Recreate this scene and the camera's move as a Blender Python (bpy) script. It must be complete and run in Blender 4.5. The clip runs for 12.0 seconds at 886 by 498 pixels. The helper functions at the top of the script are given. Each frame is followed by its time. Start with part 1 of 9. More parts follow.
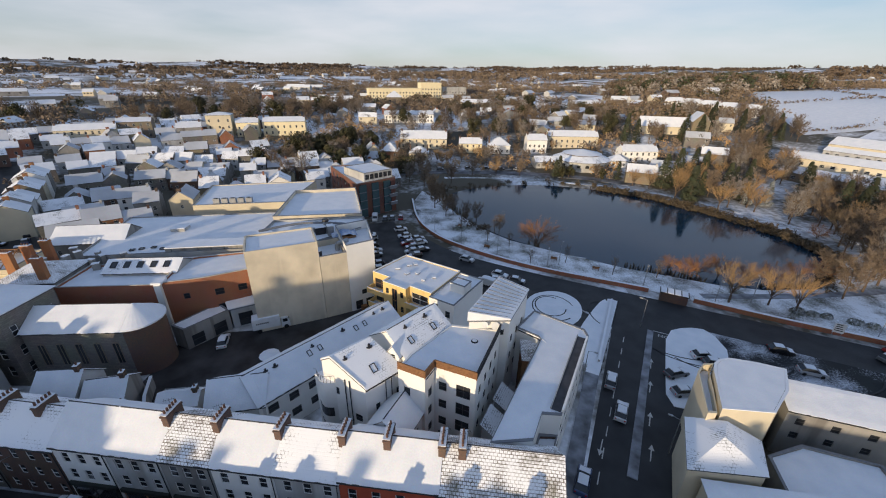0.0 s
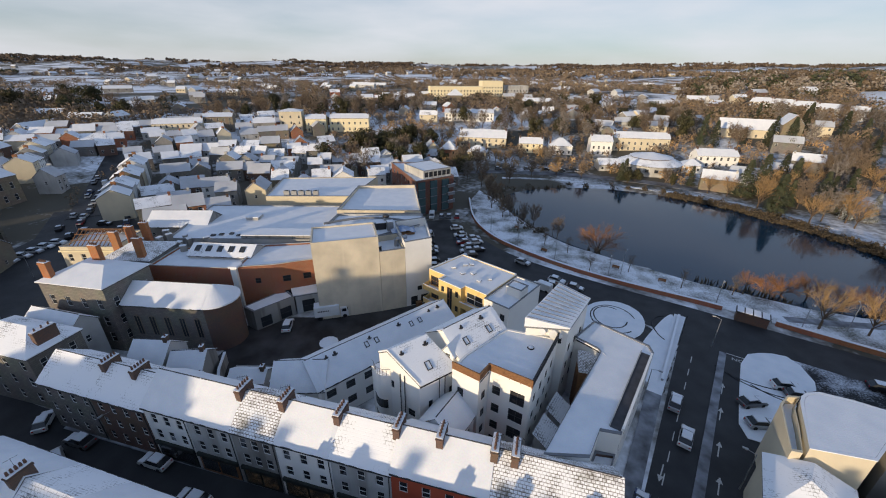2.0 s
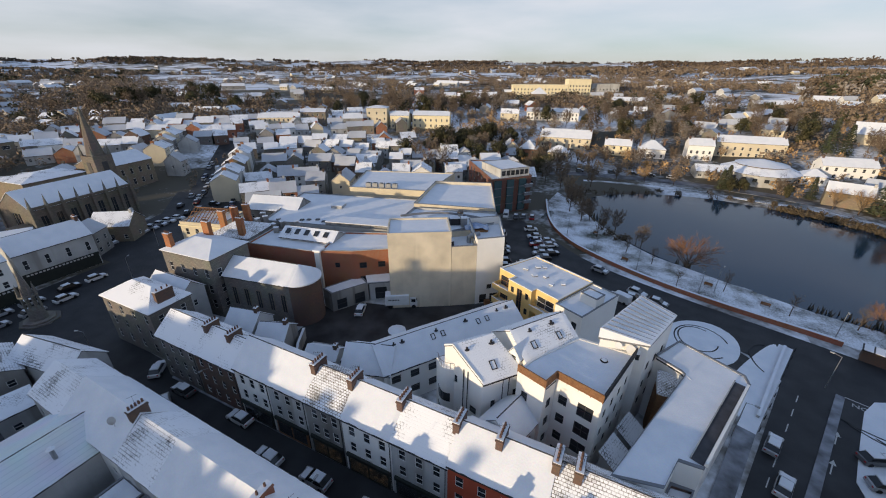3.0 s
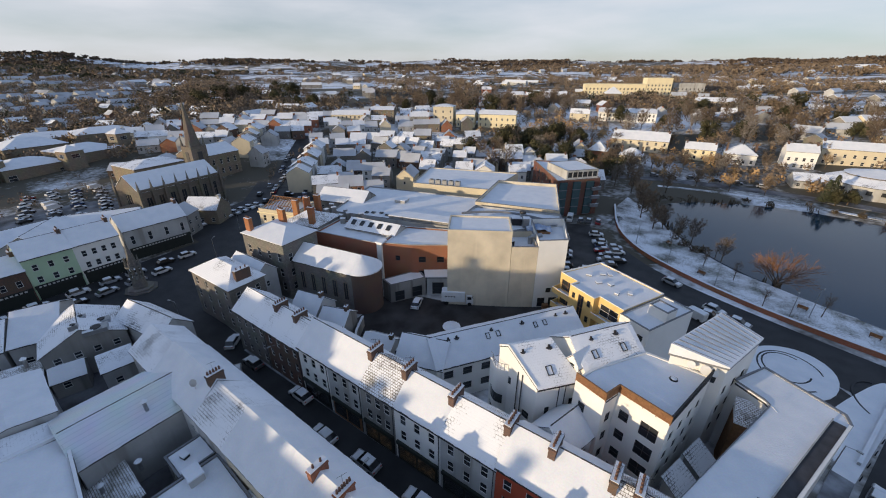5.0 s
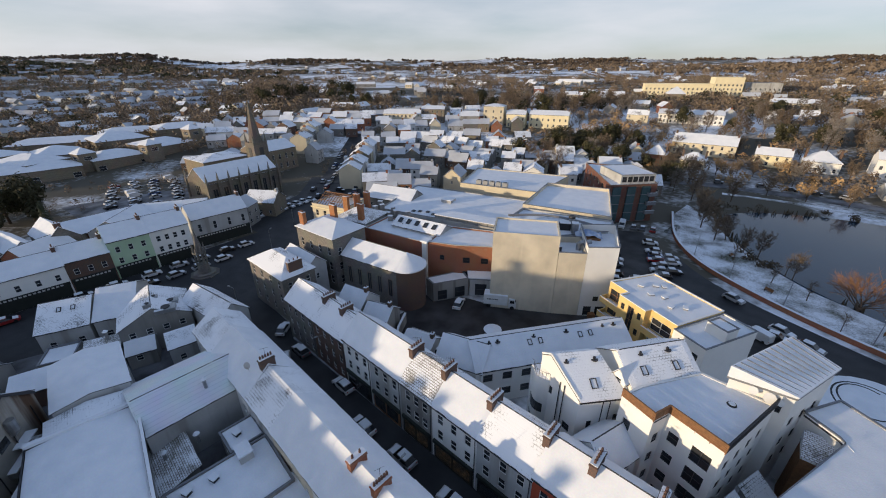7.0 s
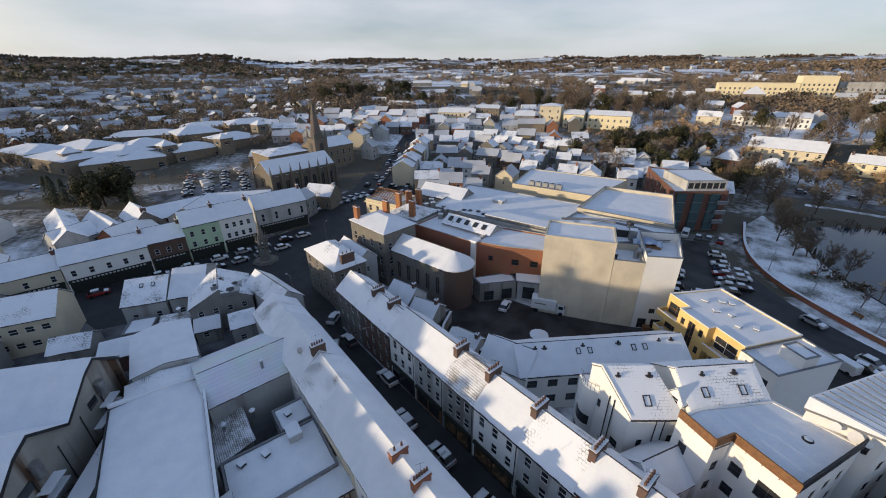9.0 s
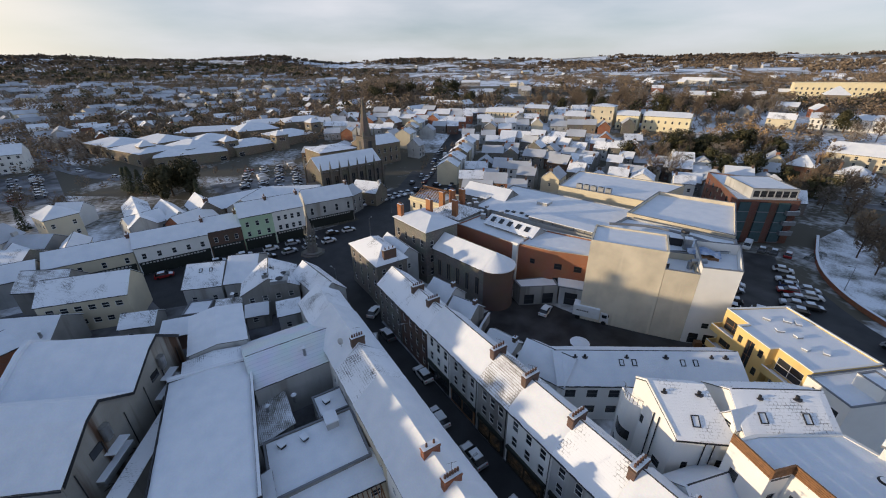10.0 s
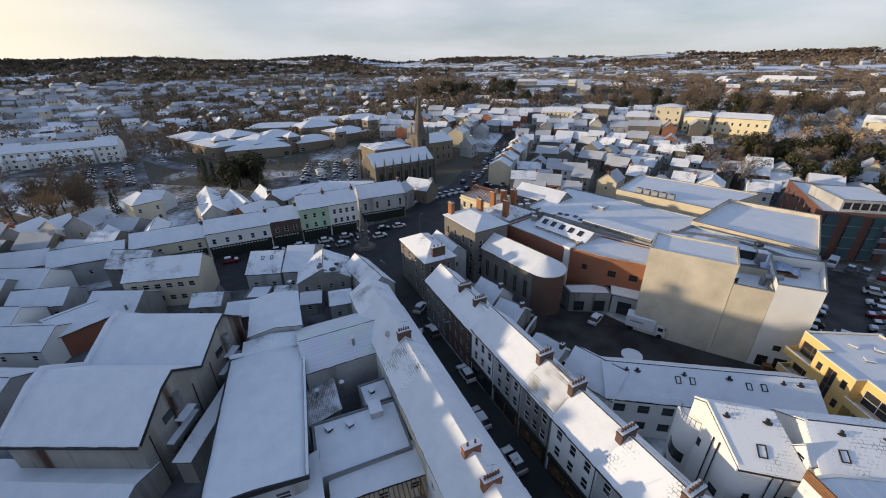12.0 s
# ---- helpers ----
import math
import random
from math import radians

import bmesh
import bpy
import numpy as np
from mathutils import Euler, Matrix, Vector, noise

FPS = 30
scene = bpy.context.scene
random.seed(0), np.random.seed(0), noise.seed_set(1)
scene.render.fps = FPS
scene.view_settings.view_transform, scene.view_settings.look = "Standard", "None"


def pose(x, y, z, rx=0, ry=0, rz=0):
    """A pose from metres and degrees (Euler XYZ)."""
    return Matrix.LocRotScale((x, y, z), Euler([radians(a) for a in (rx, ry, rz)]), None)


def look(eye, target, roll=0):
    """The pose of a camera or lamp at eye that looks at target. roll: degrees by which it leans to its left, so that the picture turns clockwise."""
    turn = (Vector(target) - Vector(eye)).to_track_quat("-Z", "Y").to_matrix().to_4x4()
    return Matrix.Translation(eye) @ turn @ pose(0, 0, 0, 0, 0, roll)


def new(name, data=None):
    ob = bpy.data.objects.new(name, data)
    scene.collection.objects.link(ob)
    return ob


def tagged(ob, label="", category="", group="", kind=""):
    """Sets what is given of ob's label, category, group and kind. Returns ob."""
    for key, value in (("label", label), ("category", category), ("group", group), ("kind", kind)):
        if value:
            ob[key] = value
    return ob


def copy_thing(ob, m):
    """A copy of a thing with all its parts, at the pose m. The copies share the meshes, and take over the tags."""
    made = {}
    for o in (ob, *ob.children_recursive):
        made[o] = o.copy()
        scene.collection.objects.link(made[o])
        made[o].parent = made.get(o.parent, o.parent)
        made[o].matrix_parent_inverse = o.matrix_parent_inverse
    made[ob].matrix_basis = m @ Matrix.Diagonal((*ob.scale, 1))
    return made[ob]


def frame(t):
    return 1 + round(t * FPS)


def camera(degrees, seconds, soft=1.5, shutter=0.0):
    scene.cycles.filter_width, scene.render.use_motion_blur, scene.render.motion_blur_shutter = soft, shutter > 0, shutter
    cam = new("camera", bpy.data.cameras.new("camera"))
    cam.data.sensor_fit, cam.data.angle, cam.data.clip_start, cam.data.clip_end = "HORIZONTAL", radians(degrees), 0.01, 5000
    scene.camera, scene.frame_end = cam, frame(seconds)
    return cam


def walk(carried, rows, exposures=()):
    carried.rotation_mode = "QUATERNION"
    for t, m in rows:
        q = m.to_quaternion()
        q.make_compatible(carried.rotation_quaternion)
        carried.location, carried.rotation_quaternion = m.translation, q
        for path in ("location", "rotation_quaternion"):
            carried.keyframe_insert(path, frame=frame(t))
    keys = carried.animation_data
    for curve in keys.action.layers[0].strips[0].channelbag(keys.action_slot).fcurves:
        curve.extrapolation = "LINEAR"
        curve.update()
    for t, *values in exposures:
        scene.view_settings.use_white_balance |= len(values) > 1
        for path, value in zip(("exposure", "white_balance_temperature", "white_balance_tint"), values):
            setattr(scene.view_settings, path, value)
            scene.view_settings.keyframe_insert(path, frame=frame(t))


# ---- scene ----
# camera and its way
cam = camera(98.0, 12.0, soft=1.05)
PATH = [
    (0, (0.00, 0.00, 48.00), 4.28, -24.60, 0.80),
    (0.5, (-0.47, 0.07, 48.13), 3.62, -24.62, 0.87),
    (1, (-0.88, 0.11, 48.20), 3.83, -24.62, 0.88),
    (1.5, (-1.20, 0.15, 48.32), 6.89, -24.80, 0.81),
    (2, (-1.38, 0.07, 48.30), 12.56, -24.96, 0.64),
    (2.5, (-1.67, 0.05, 48.07), 18.38, -25.07, 0.53),
    (3, (-1.93, 0.11, 47.82), 23.96, -25.21, 0.32),
    (3.2, (-1.99, 0.09, 47.76), 25.68, -25.21, 0.32),
    (4.8, (-2.45, -0.03, 47.35), 32.60, -25.28, 0.00),
    (5, (-2.50, -0.05, 47.30), 33.24, -25.28, 0.00),
    (5.5, (-2.55, -0.00, 47.25), 34.88, -25.29, -0.10),
    (6, (-2.74, -0.07, 47.31), 36.79, -25.30, -0.09),
    (6.5, (-2.85, -0.05, 47.43), 37.78, -25.35, -0.17),
    (7, (-2.86, -0.14, 47.60), 40.30, -25.38, -0.22),
    (7.5, (-3.14, -0.23, 47.57), 43.56, -25.42, -0.27),
    (7.7, (-3.17, -0.25, 47.58), 44.34, -25.42, -0.27),
    (9.3, (-3.40, -0.43, 47.63), 49.53, -25.50, -0.44),
    (9.5, (-3.43, -0.45, 47.64), 50.95, -25.50, -0.44),
    (10, (-3.43, -0.37, 47.55), 54.65, -25.48, -0.67),
    (10.5, (-3.51, -0.54, 47.55), 56.27, -25.49, -0.71),
    (11, (-3.62, -0.68, 47.52), 58.55, -25.51, -0.79),
    (11.5, (-3.62, -0.75, 47.51), 60.28, -25.48, -0.90),
    (12, (-3.66, -0.83, 47.59), 62.28, -25.52, -0.99),
]


def aim(eye, yaw, pitch, roll):
    a, b = radians(yaw), radians(pitch)
    way = Vector((-math.sin(a) * math.cos(b), math.cos(a) * math.cos(b), math.sin(b)))
    return look(eye, Vector(eye) + 10 * way, roll)


walk(cam, [(t, aim(eye, yaw, pitch, roll)) for t, eye, yaw, pitch, roll in PATH])

# world, sun
SUN_AZ, SUN_EL = 209.0, 6.8          # clockwise from +y, above the horizon
world = bpy.data.worlds.new("winter_sky")
scene.world = world
world.use_nodes = True
wn, wl = world.node_tree.nodes, world.node_tree.links
wn.clear()
sky = wn.new("ShaderNodeTexSky")
sky.sky_type, sky.sun_disc = "NISHITA", False
sky.sun_elevation, sky.sun_rotation = radians(SUN_EL), radians(SUN_AZ)
sky.air_density, sky.dust_density, sky.ozone_density = 1.0, 0.3, 4.0
wtc = wn.new("ShaderNodeTexCoord")
wmap = wn.new("ShaderNodeMapping")
wmap.inputs["Scale"].default_value = (1.0, 1.0, 5.0)
wnoise = wn.new("ShaderNodeTexNoise")
wnoise.inputs["Scale"].default_value, wnoise.inputs["Detail"].default_value = 2.2, 6.0
wramp = wn.new("ShaderNodeValToRGB")
wramp.color_ramp.elements[0].position, wramp.color_ramp.elements[1].position = 0.3, 0.7
wramp.color_ramp.elements[0].color = (0.45, 0.45, 0.45, 1)
wramp.color_ramp.elements[1].color = (0.95, 0.95, 0.95, 1)
wmix = wn.new("ShaderNodeMix")
wmix.data_type = "RGBA"
wbg = wn.new("ShaderNodeBackground")
wout = wn.new("ShaderNodeOutputWorld")
wl.new(wtc.outputs["Generated"], wmap.inputs["Vector"])
wl.new(wmap.outputs["Vector"], wnoise.inputs["Vector"])
wl.new(wnoise.outputs["Fac"], wramp.inputs["Fac"])
wsep = wn.new("ShaderNodeSeparateXYZ")
wl.new(wtc.outputs["Generated"], wsep.inputs[0])
wlow = wn.new("ShaderNodeMapRange")        # the cloud thins out towards the zenith
wlow.inputs["From Min"].default_value, wlow.inputs["From Max"].default_value = 0.15, 0.6
wlow.inputs["To Min"].default_value, wlow.inputs["To Max"].default_value = 1.0, 0.46
wl.new(wsep.outputs["Z"], wlow.inputs["Value"])
wmul = wn.new("ShaderNodeMath")
wmul.operation = "MULTIPLY"
wl.new(wramp.outputs["Color"], wmul.inputs[0])
wl.new(wlow.outputs["Result"], wmul.inputs[1])
wl.new(wmul.outputs[0], wmix.inputs[0])
wl.new(sky.outputs["Color"], wmix.inputs[6])
wtone = wn.new("ShaderNodeMix")            # grey cloud low down, blue veil above it
wtone.data_type = "RGBA"
wtone.inputs[6].default_value, wtone.inputs[7].default_value = (5.1, 5.2, 5.6, 1), (4.4, 5.5, 7.7, 1)
whigh = wn.new("ShaderNodeMapRange")
whigh.interpolation_type = "SMOOTHSTEP"
whigh.inputs["From Min"].default_value, whigh.inputs["From Max"].default_value = 0.22, 0.5
wl.new(wsep.outputs["Z"], whigh.inputs["Value"])
wl.new(whigh.outputs["Result"], wtone.inputs[0])
wl.new(wtone.outputs[2], wmix.inputs[7])
wdot = wn.new("ShaderNodeVectorMath")      # the cloud glows round the low sun
wdot.operation = "DOT_PRODUCT"
wdot.inputs[1].default_value = (math.sin(radians(SUN_AZ)), math.cos(radians(SUN_AZ)), 0.1)
wl.new(wtc.outputs["Generated"], wdot.inputs[0])
wnear = wn.new("ShaderNodeMapRange")
wnear.interpolation_type = "SMOOTHSTEP"
wnear.inputs["From Min"].default_value, wnear.inputs["From Max"].default_value = 0.35, 1.05
wl.new(wdot.outputs["Value"], wnear.inputs["Value"])
wsink = wn.new("ShaderNodeMapRange")
wsink.inputs["From Min"].default_value, wsink.inputs["From Max"].default_value = 0.1, 0.4
wsink.inputs["To Min"].default_value, wsink.inputs["To Max"].default_value = 1.0, 0.0
wl.new(wsep.outputs["Z"], wsink.inputs["Value"])
wband = wn.new("ShaderNodeMath")
wband.operation = "MULTIPLY"
wl.new(wnear.outputs["Result"], wband.inputs[0])
wl.new(wsink.outputs["Result"], wband.inputs[1])
wglow = wn.new("ShaderNodeMix")
wglow.data_type = "RGBA"
wl.new(wband.outputs[0], wglow.inputs[0])
wl.new(wmix.outputs[2], wglow.inputs[6])
wglow.inputs[7].default_value = (9.0, 7.6, 5.2, 1)
wl.new(wglow.outputs[2], wbg.inputs["Color"])
wl.new(wbg.outputs["Background"], wout.inputs["Surface"])
wbg.inputs["Strength"].default_value = 0.15
lamp = bpy.data.lights.new("sun", "SUN")
lamp.energy, lamp.angle, lamp.color = 4.3, radians(0.6), (1.0, 0.79, 0.53)
sun = new("sun", lamp)
sa, se = radians(SUN_AZ), radians(SUN_EL)
to_sun = Vector((math.sin(sa) * math.cos(se), math.cos(sa) * math.cos(se), math.sin(se)))
sun.matrix_world = look(to_sun * 300, (0, 0, 0))
scene.view_settings.exposure = 0.0


# ---- materials ----
def material(name, color, rough=0.8, second=None, scale=0.6, fine=9.0, vary=0.35, bump=0.15, metal=0.0, per_object=0.0, spec=0.3):
    """A surface with a slow stain, a fine grain and a little relief."""
    m = bpy.data.materials.new(name)
    m.use_nodes = True
    nd, ln = m.node_tree.nodes, m.node_tree.links
    bsdf = nd["Principled BSDF"]
    bsdf.inputs["Roughness"].default_value = rough
    bsdf.inputs["Metallic"].default_value = metal
    bsdf.inputs["Specular IOR Level"].default_value = spec
    tc = nd.new("ShaderNodeTexCoord")
    big, small = nd.new("ShaderNodeTexNoise"), nd.new("ShaderNodeTexNoise")
    big.inputs["Scale"].default_value, big.inputs["Detail"].default_value = scale, 5
    small.inputs["Scale"].default_value, small.inputs["Detail"].default_value = fine, 4
    for n in (big, small):
        ln.new(tc.outputs["Object"], n.inputs["Vector"])
    ramp = nd.new("ShaderNodeValToRGB")
    ramp.color_ramp.elements[0].position, ramp.color_ramp.elements[1].position = 0.35, 0.7
    second = second or tuple(c * (1 - vary) for c in color)
    ramp.color_ramp.elements[0].color, ramp.color_ramp.elements[1].color = (*color, 1), (*second, 1)
    ln.new(big.outputs["Fac"], ramp.inputs["Fac"])
    grain = nd.new("ShaderNodeMix")
    grain.data_type, grain.blend_type = "RGBA", "MULTIPLY"
    grain.inputs[0].default_value = 0.5 * vary + 0.1
    ln.new(ramp.outputs["Color"], grain.inputs[6])
    ln.new(small.outputs["Color"], grain.inputs[7])
    out = grain.outputs[2]
    if per_object:
        info, hsv = nd.new("ShaderNodeObjectInfo"), nd.new("ShaderNodeHueSaturation")
        mr = nd.new("ShaderNodeMapRange")
        mr.inputs["To Min"].default_value, mr.inputs["To Max"].default_value = 1 - per_object, 1 + per_object
        ln.new(info.outputs["Random"], mr.inputs["Value"])
        ln.new(mr.outputs["Result"], hsv.inputs["Value"])
        ln.new(out, hsv.inputs["Color"])
        out = hsv.outputs["Color"]
    ln.new(out, bsdf.inputs["Base Color"])
    if bump:
        bp = nd.new("ShaderNodeBump")
        bp.inputs["Strength"].default_value, bp.inputs["Distance"].default_value = bump, 0.05
        ln.new(small.outputs["Fac"], bp.inputs["Height"])
        ln.new(bp.outputs["Normal"], bsdf.inputs["Normal"])
    return m


def coursed(name, stone, joint, width, height, gap=0.02, rough=0.85, bump=0.5, frame_xy=False, second=None, cover=None, cover_at=0.5, soft=0.08, patch=0.25, rows=0.16):
    """Bricks, slates or tiles in courses; cover lays snow over them in ragged patches."""
    m = bpy.data.materials.new(name)
    m.use_nodes = True
    nd, ln = m.node_tree.nodes, m.node_tree.links
    bsdf = nd["Principled BSDF"]
    bsdf.inputs["Roughness"].default_value = rough
    bsdf.inputs["Specular IOR Level"].default_value = 0.25
    tc, sep, comb = nd.new("ShaderNodeTexCoord"), nd.new("ShaderNodeSeparateXYZ"), nd.new("ShaderNodeCombineXYZ")
    ln.new(tc.outputs["Object"], sep.inputs[0])
    if frame_xy:
        ln.new(sep.outputs["X"], comb.inputs["X"])
        ln.new(sep.outputs["Y"], comb.inputs["Y"])
    else:
        add = nd.new("ShaderNodeMath")
        ln.new(sep.outputs["X"], add.inputs[0])
        ln.new(sep.outputs["Y"], add.inputs[1])
        ln.new(add.outputs[0], comb.inputs["X"])
        ln.new(sep.outputs["Z"], comb.inputs["Y"])
    br = nd.new("ShaderNodeTexBrick")
    br.inputs["Scale"].default_value = 1.0
    br.inputs["Brick Width"].default_value, br.inputs["Row Height"].default_value = width, height
    br.inputs["Mortar Size"].default_value = gap
    br.inputs["Color1"].default_value = (*stone, 1)
    br.inputs["Color2"].default_value = (*(second or tuple(c * 0.7 for c in stone)), 1)
    br.inputs["Mortar"].default_value = (*joint, 1)
    ln.new(comb.outputs[0], br.inputs["Vector"])
    out, high = br.outputs["Color"], br.outputs["Fac"]
    n2 = nd.new("ShaderNodeTexNoise")
    n2.inputs["Scale"].default_value, n2.inputs["Detail"].default_value = patch, 6
    ln.new(tc.outputs["Object"], n2.inputs["Vector"])
    stain = nd.new("ShaderNodeMix")
    stain.data_type, stain.blend_type = "RGBA", "MULTIPLY"
    stain.inputs[0].default_value = 0.35
    ln.new(out, stain.inputs[6])
    ln.new(n2.outputs["Color"], stain.inputs[7])
    out = stain.outputs[2]
    if cover:
        n3 = nd.new("ShaderNodeTexNoise")
        n3.inputs["Scale"].default_value, n3.inputs["Detail"].default_value = 3.5, 3
        ln.new(tc.outputs["Object"], n3.inputs["Vector"])
        a1, a2 = nd.new("ShaderNodeMath"), nd.new("ShaderNodeMath")
        a1.operation = a2.operation = "MULTIPLY_ADD"
        ln.new(n3.outputs["Fac"], a1.inputs[0])
        a1.inputs[1].default_value = 0.45
        ln.new(n2.outputs["Fac"], a1.inputs[2])
        ln.new(br.outputs["Fac"], a2.inputs[0])
        a2.inputs[1].default_value = -rows
        ln.new(a1.outputs[0], a2.inputs[2])
        rp = nd.new("ShaderNodeMapRange")
        rp.inputs["From Min"].default_value, rp.inputs["From Max"].default_value = cover_at, cover_at + soft
        ln.new(a2.outputs[0], rp.inputs["Value"])
        sn = nd.new("ShaderNodeMix")
        sn.data_type = "RGBA"
        ln.new(rp.outputs["Result"], sn.inputs[0])
        ln.new(out, sn.inputs[6])
        sn.inputs[7].default_value = (*cover, 1)
        out = sn.outputs[2]
    ln.new(out, bsdf.inputs["Base Color"])
    bp = nd.new("ShaderNodeBump")
    bp.invert = True
    bp.inputs["Strength"].default_value, bp.inputs["Distance"].default_value = bump, 0.03
    ln.new(high, bp.inputs["Height"])
    ln.new(bp.outputs["Normal"], bsdf.inputs["Normal"])
    return m


SNOW = (0.83, 0.85, 0.89)


def streaked(name, color, streak, rough=0.9):
    """A wall with dirt and rust washed down it in streaks."""
    m = material(name, color, rough, tuple(c * 0.7 for c in color), 0.22, 6, 0.25, 0.2)
    nd, ln = m.node_tree.nodes, m.node_tree.links
    bsdf = nd["Principled BSDF"]
    tc, mp, n, r, mix = (nd.new("ShaderNode" + k) for k in ("TexCoord", "Mapping", "TexNoise", "MapRange", "Mix"))
    mp.inputs["Scale"].default_value = (0.42, 0.42, 0.03)
    n.inputs["Scale"].default_value, n.inputs["Detail"].default_value = 1.0, 5
    r.inputs["From Min"].default_value, r.inputs["From Max"].default_value = 0.53, 0.66
    mix.data_type = "RGBA"
    ln.new(tc.outputs["Object"], mp.inputs["Vector"])
    ln.new(mp.outputs["Vector"], n.inputs["Vector"])
    ln.new(n.outputs["Fac"], r.inputs["Value"])
    ln.new(r.outputs["Result"], mix.inputs[0])
    ln.new(bsdf.inputs["Base Color"].links[0].from_socket, mix.inputs[6])
    mix.inputs[7].default_value = (*streak, 1)
    ln.new(mix.outputs[2], bsdf.inputs["Base Color"])
    return m


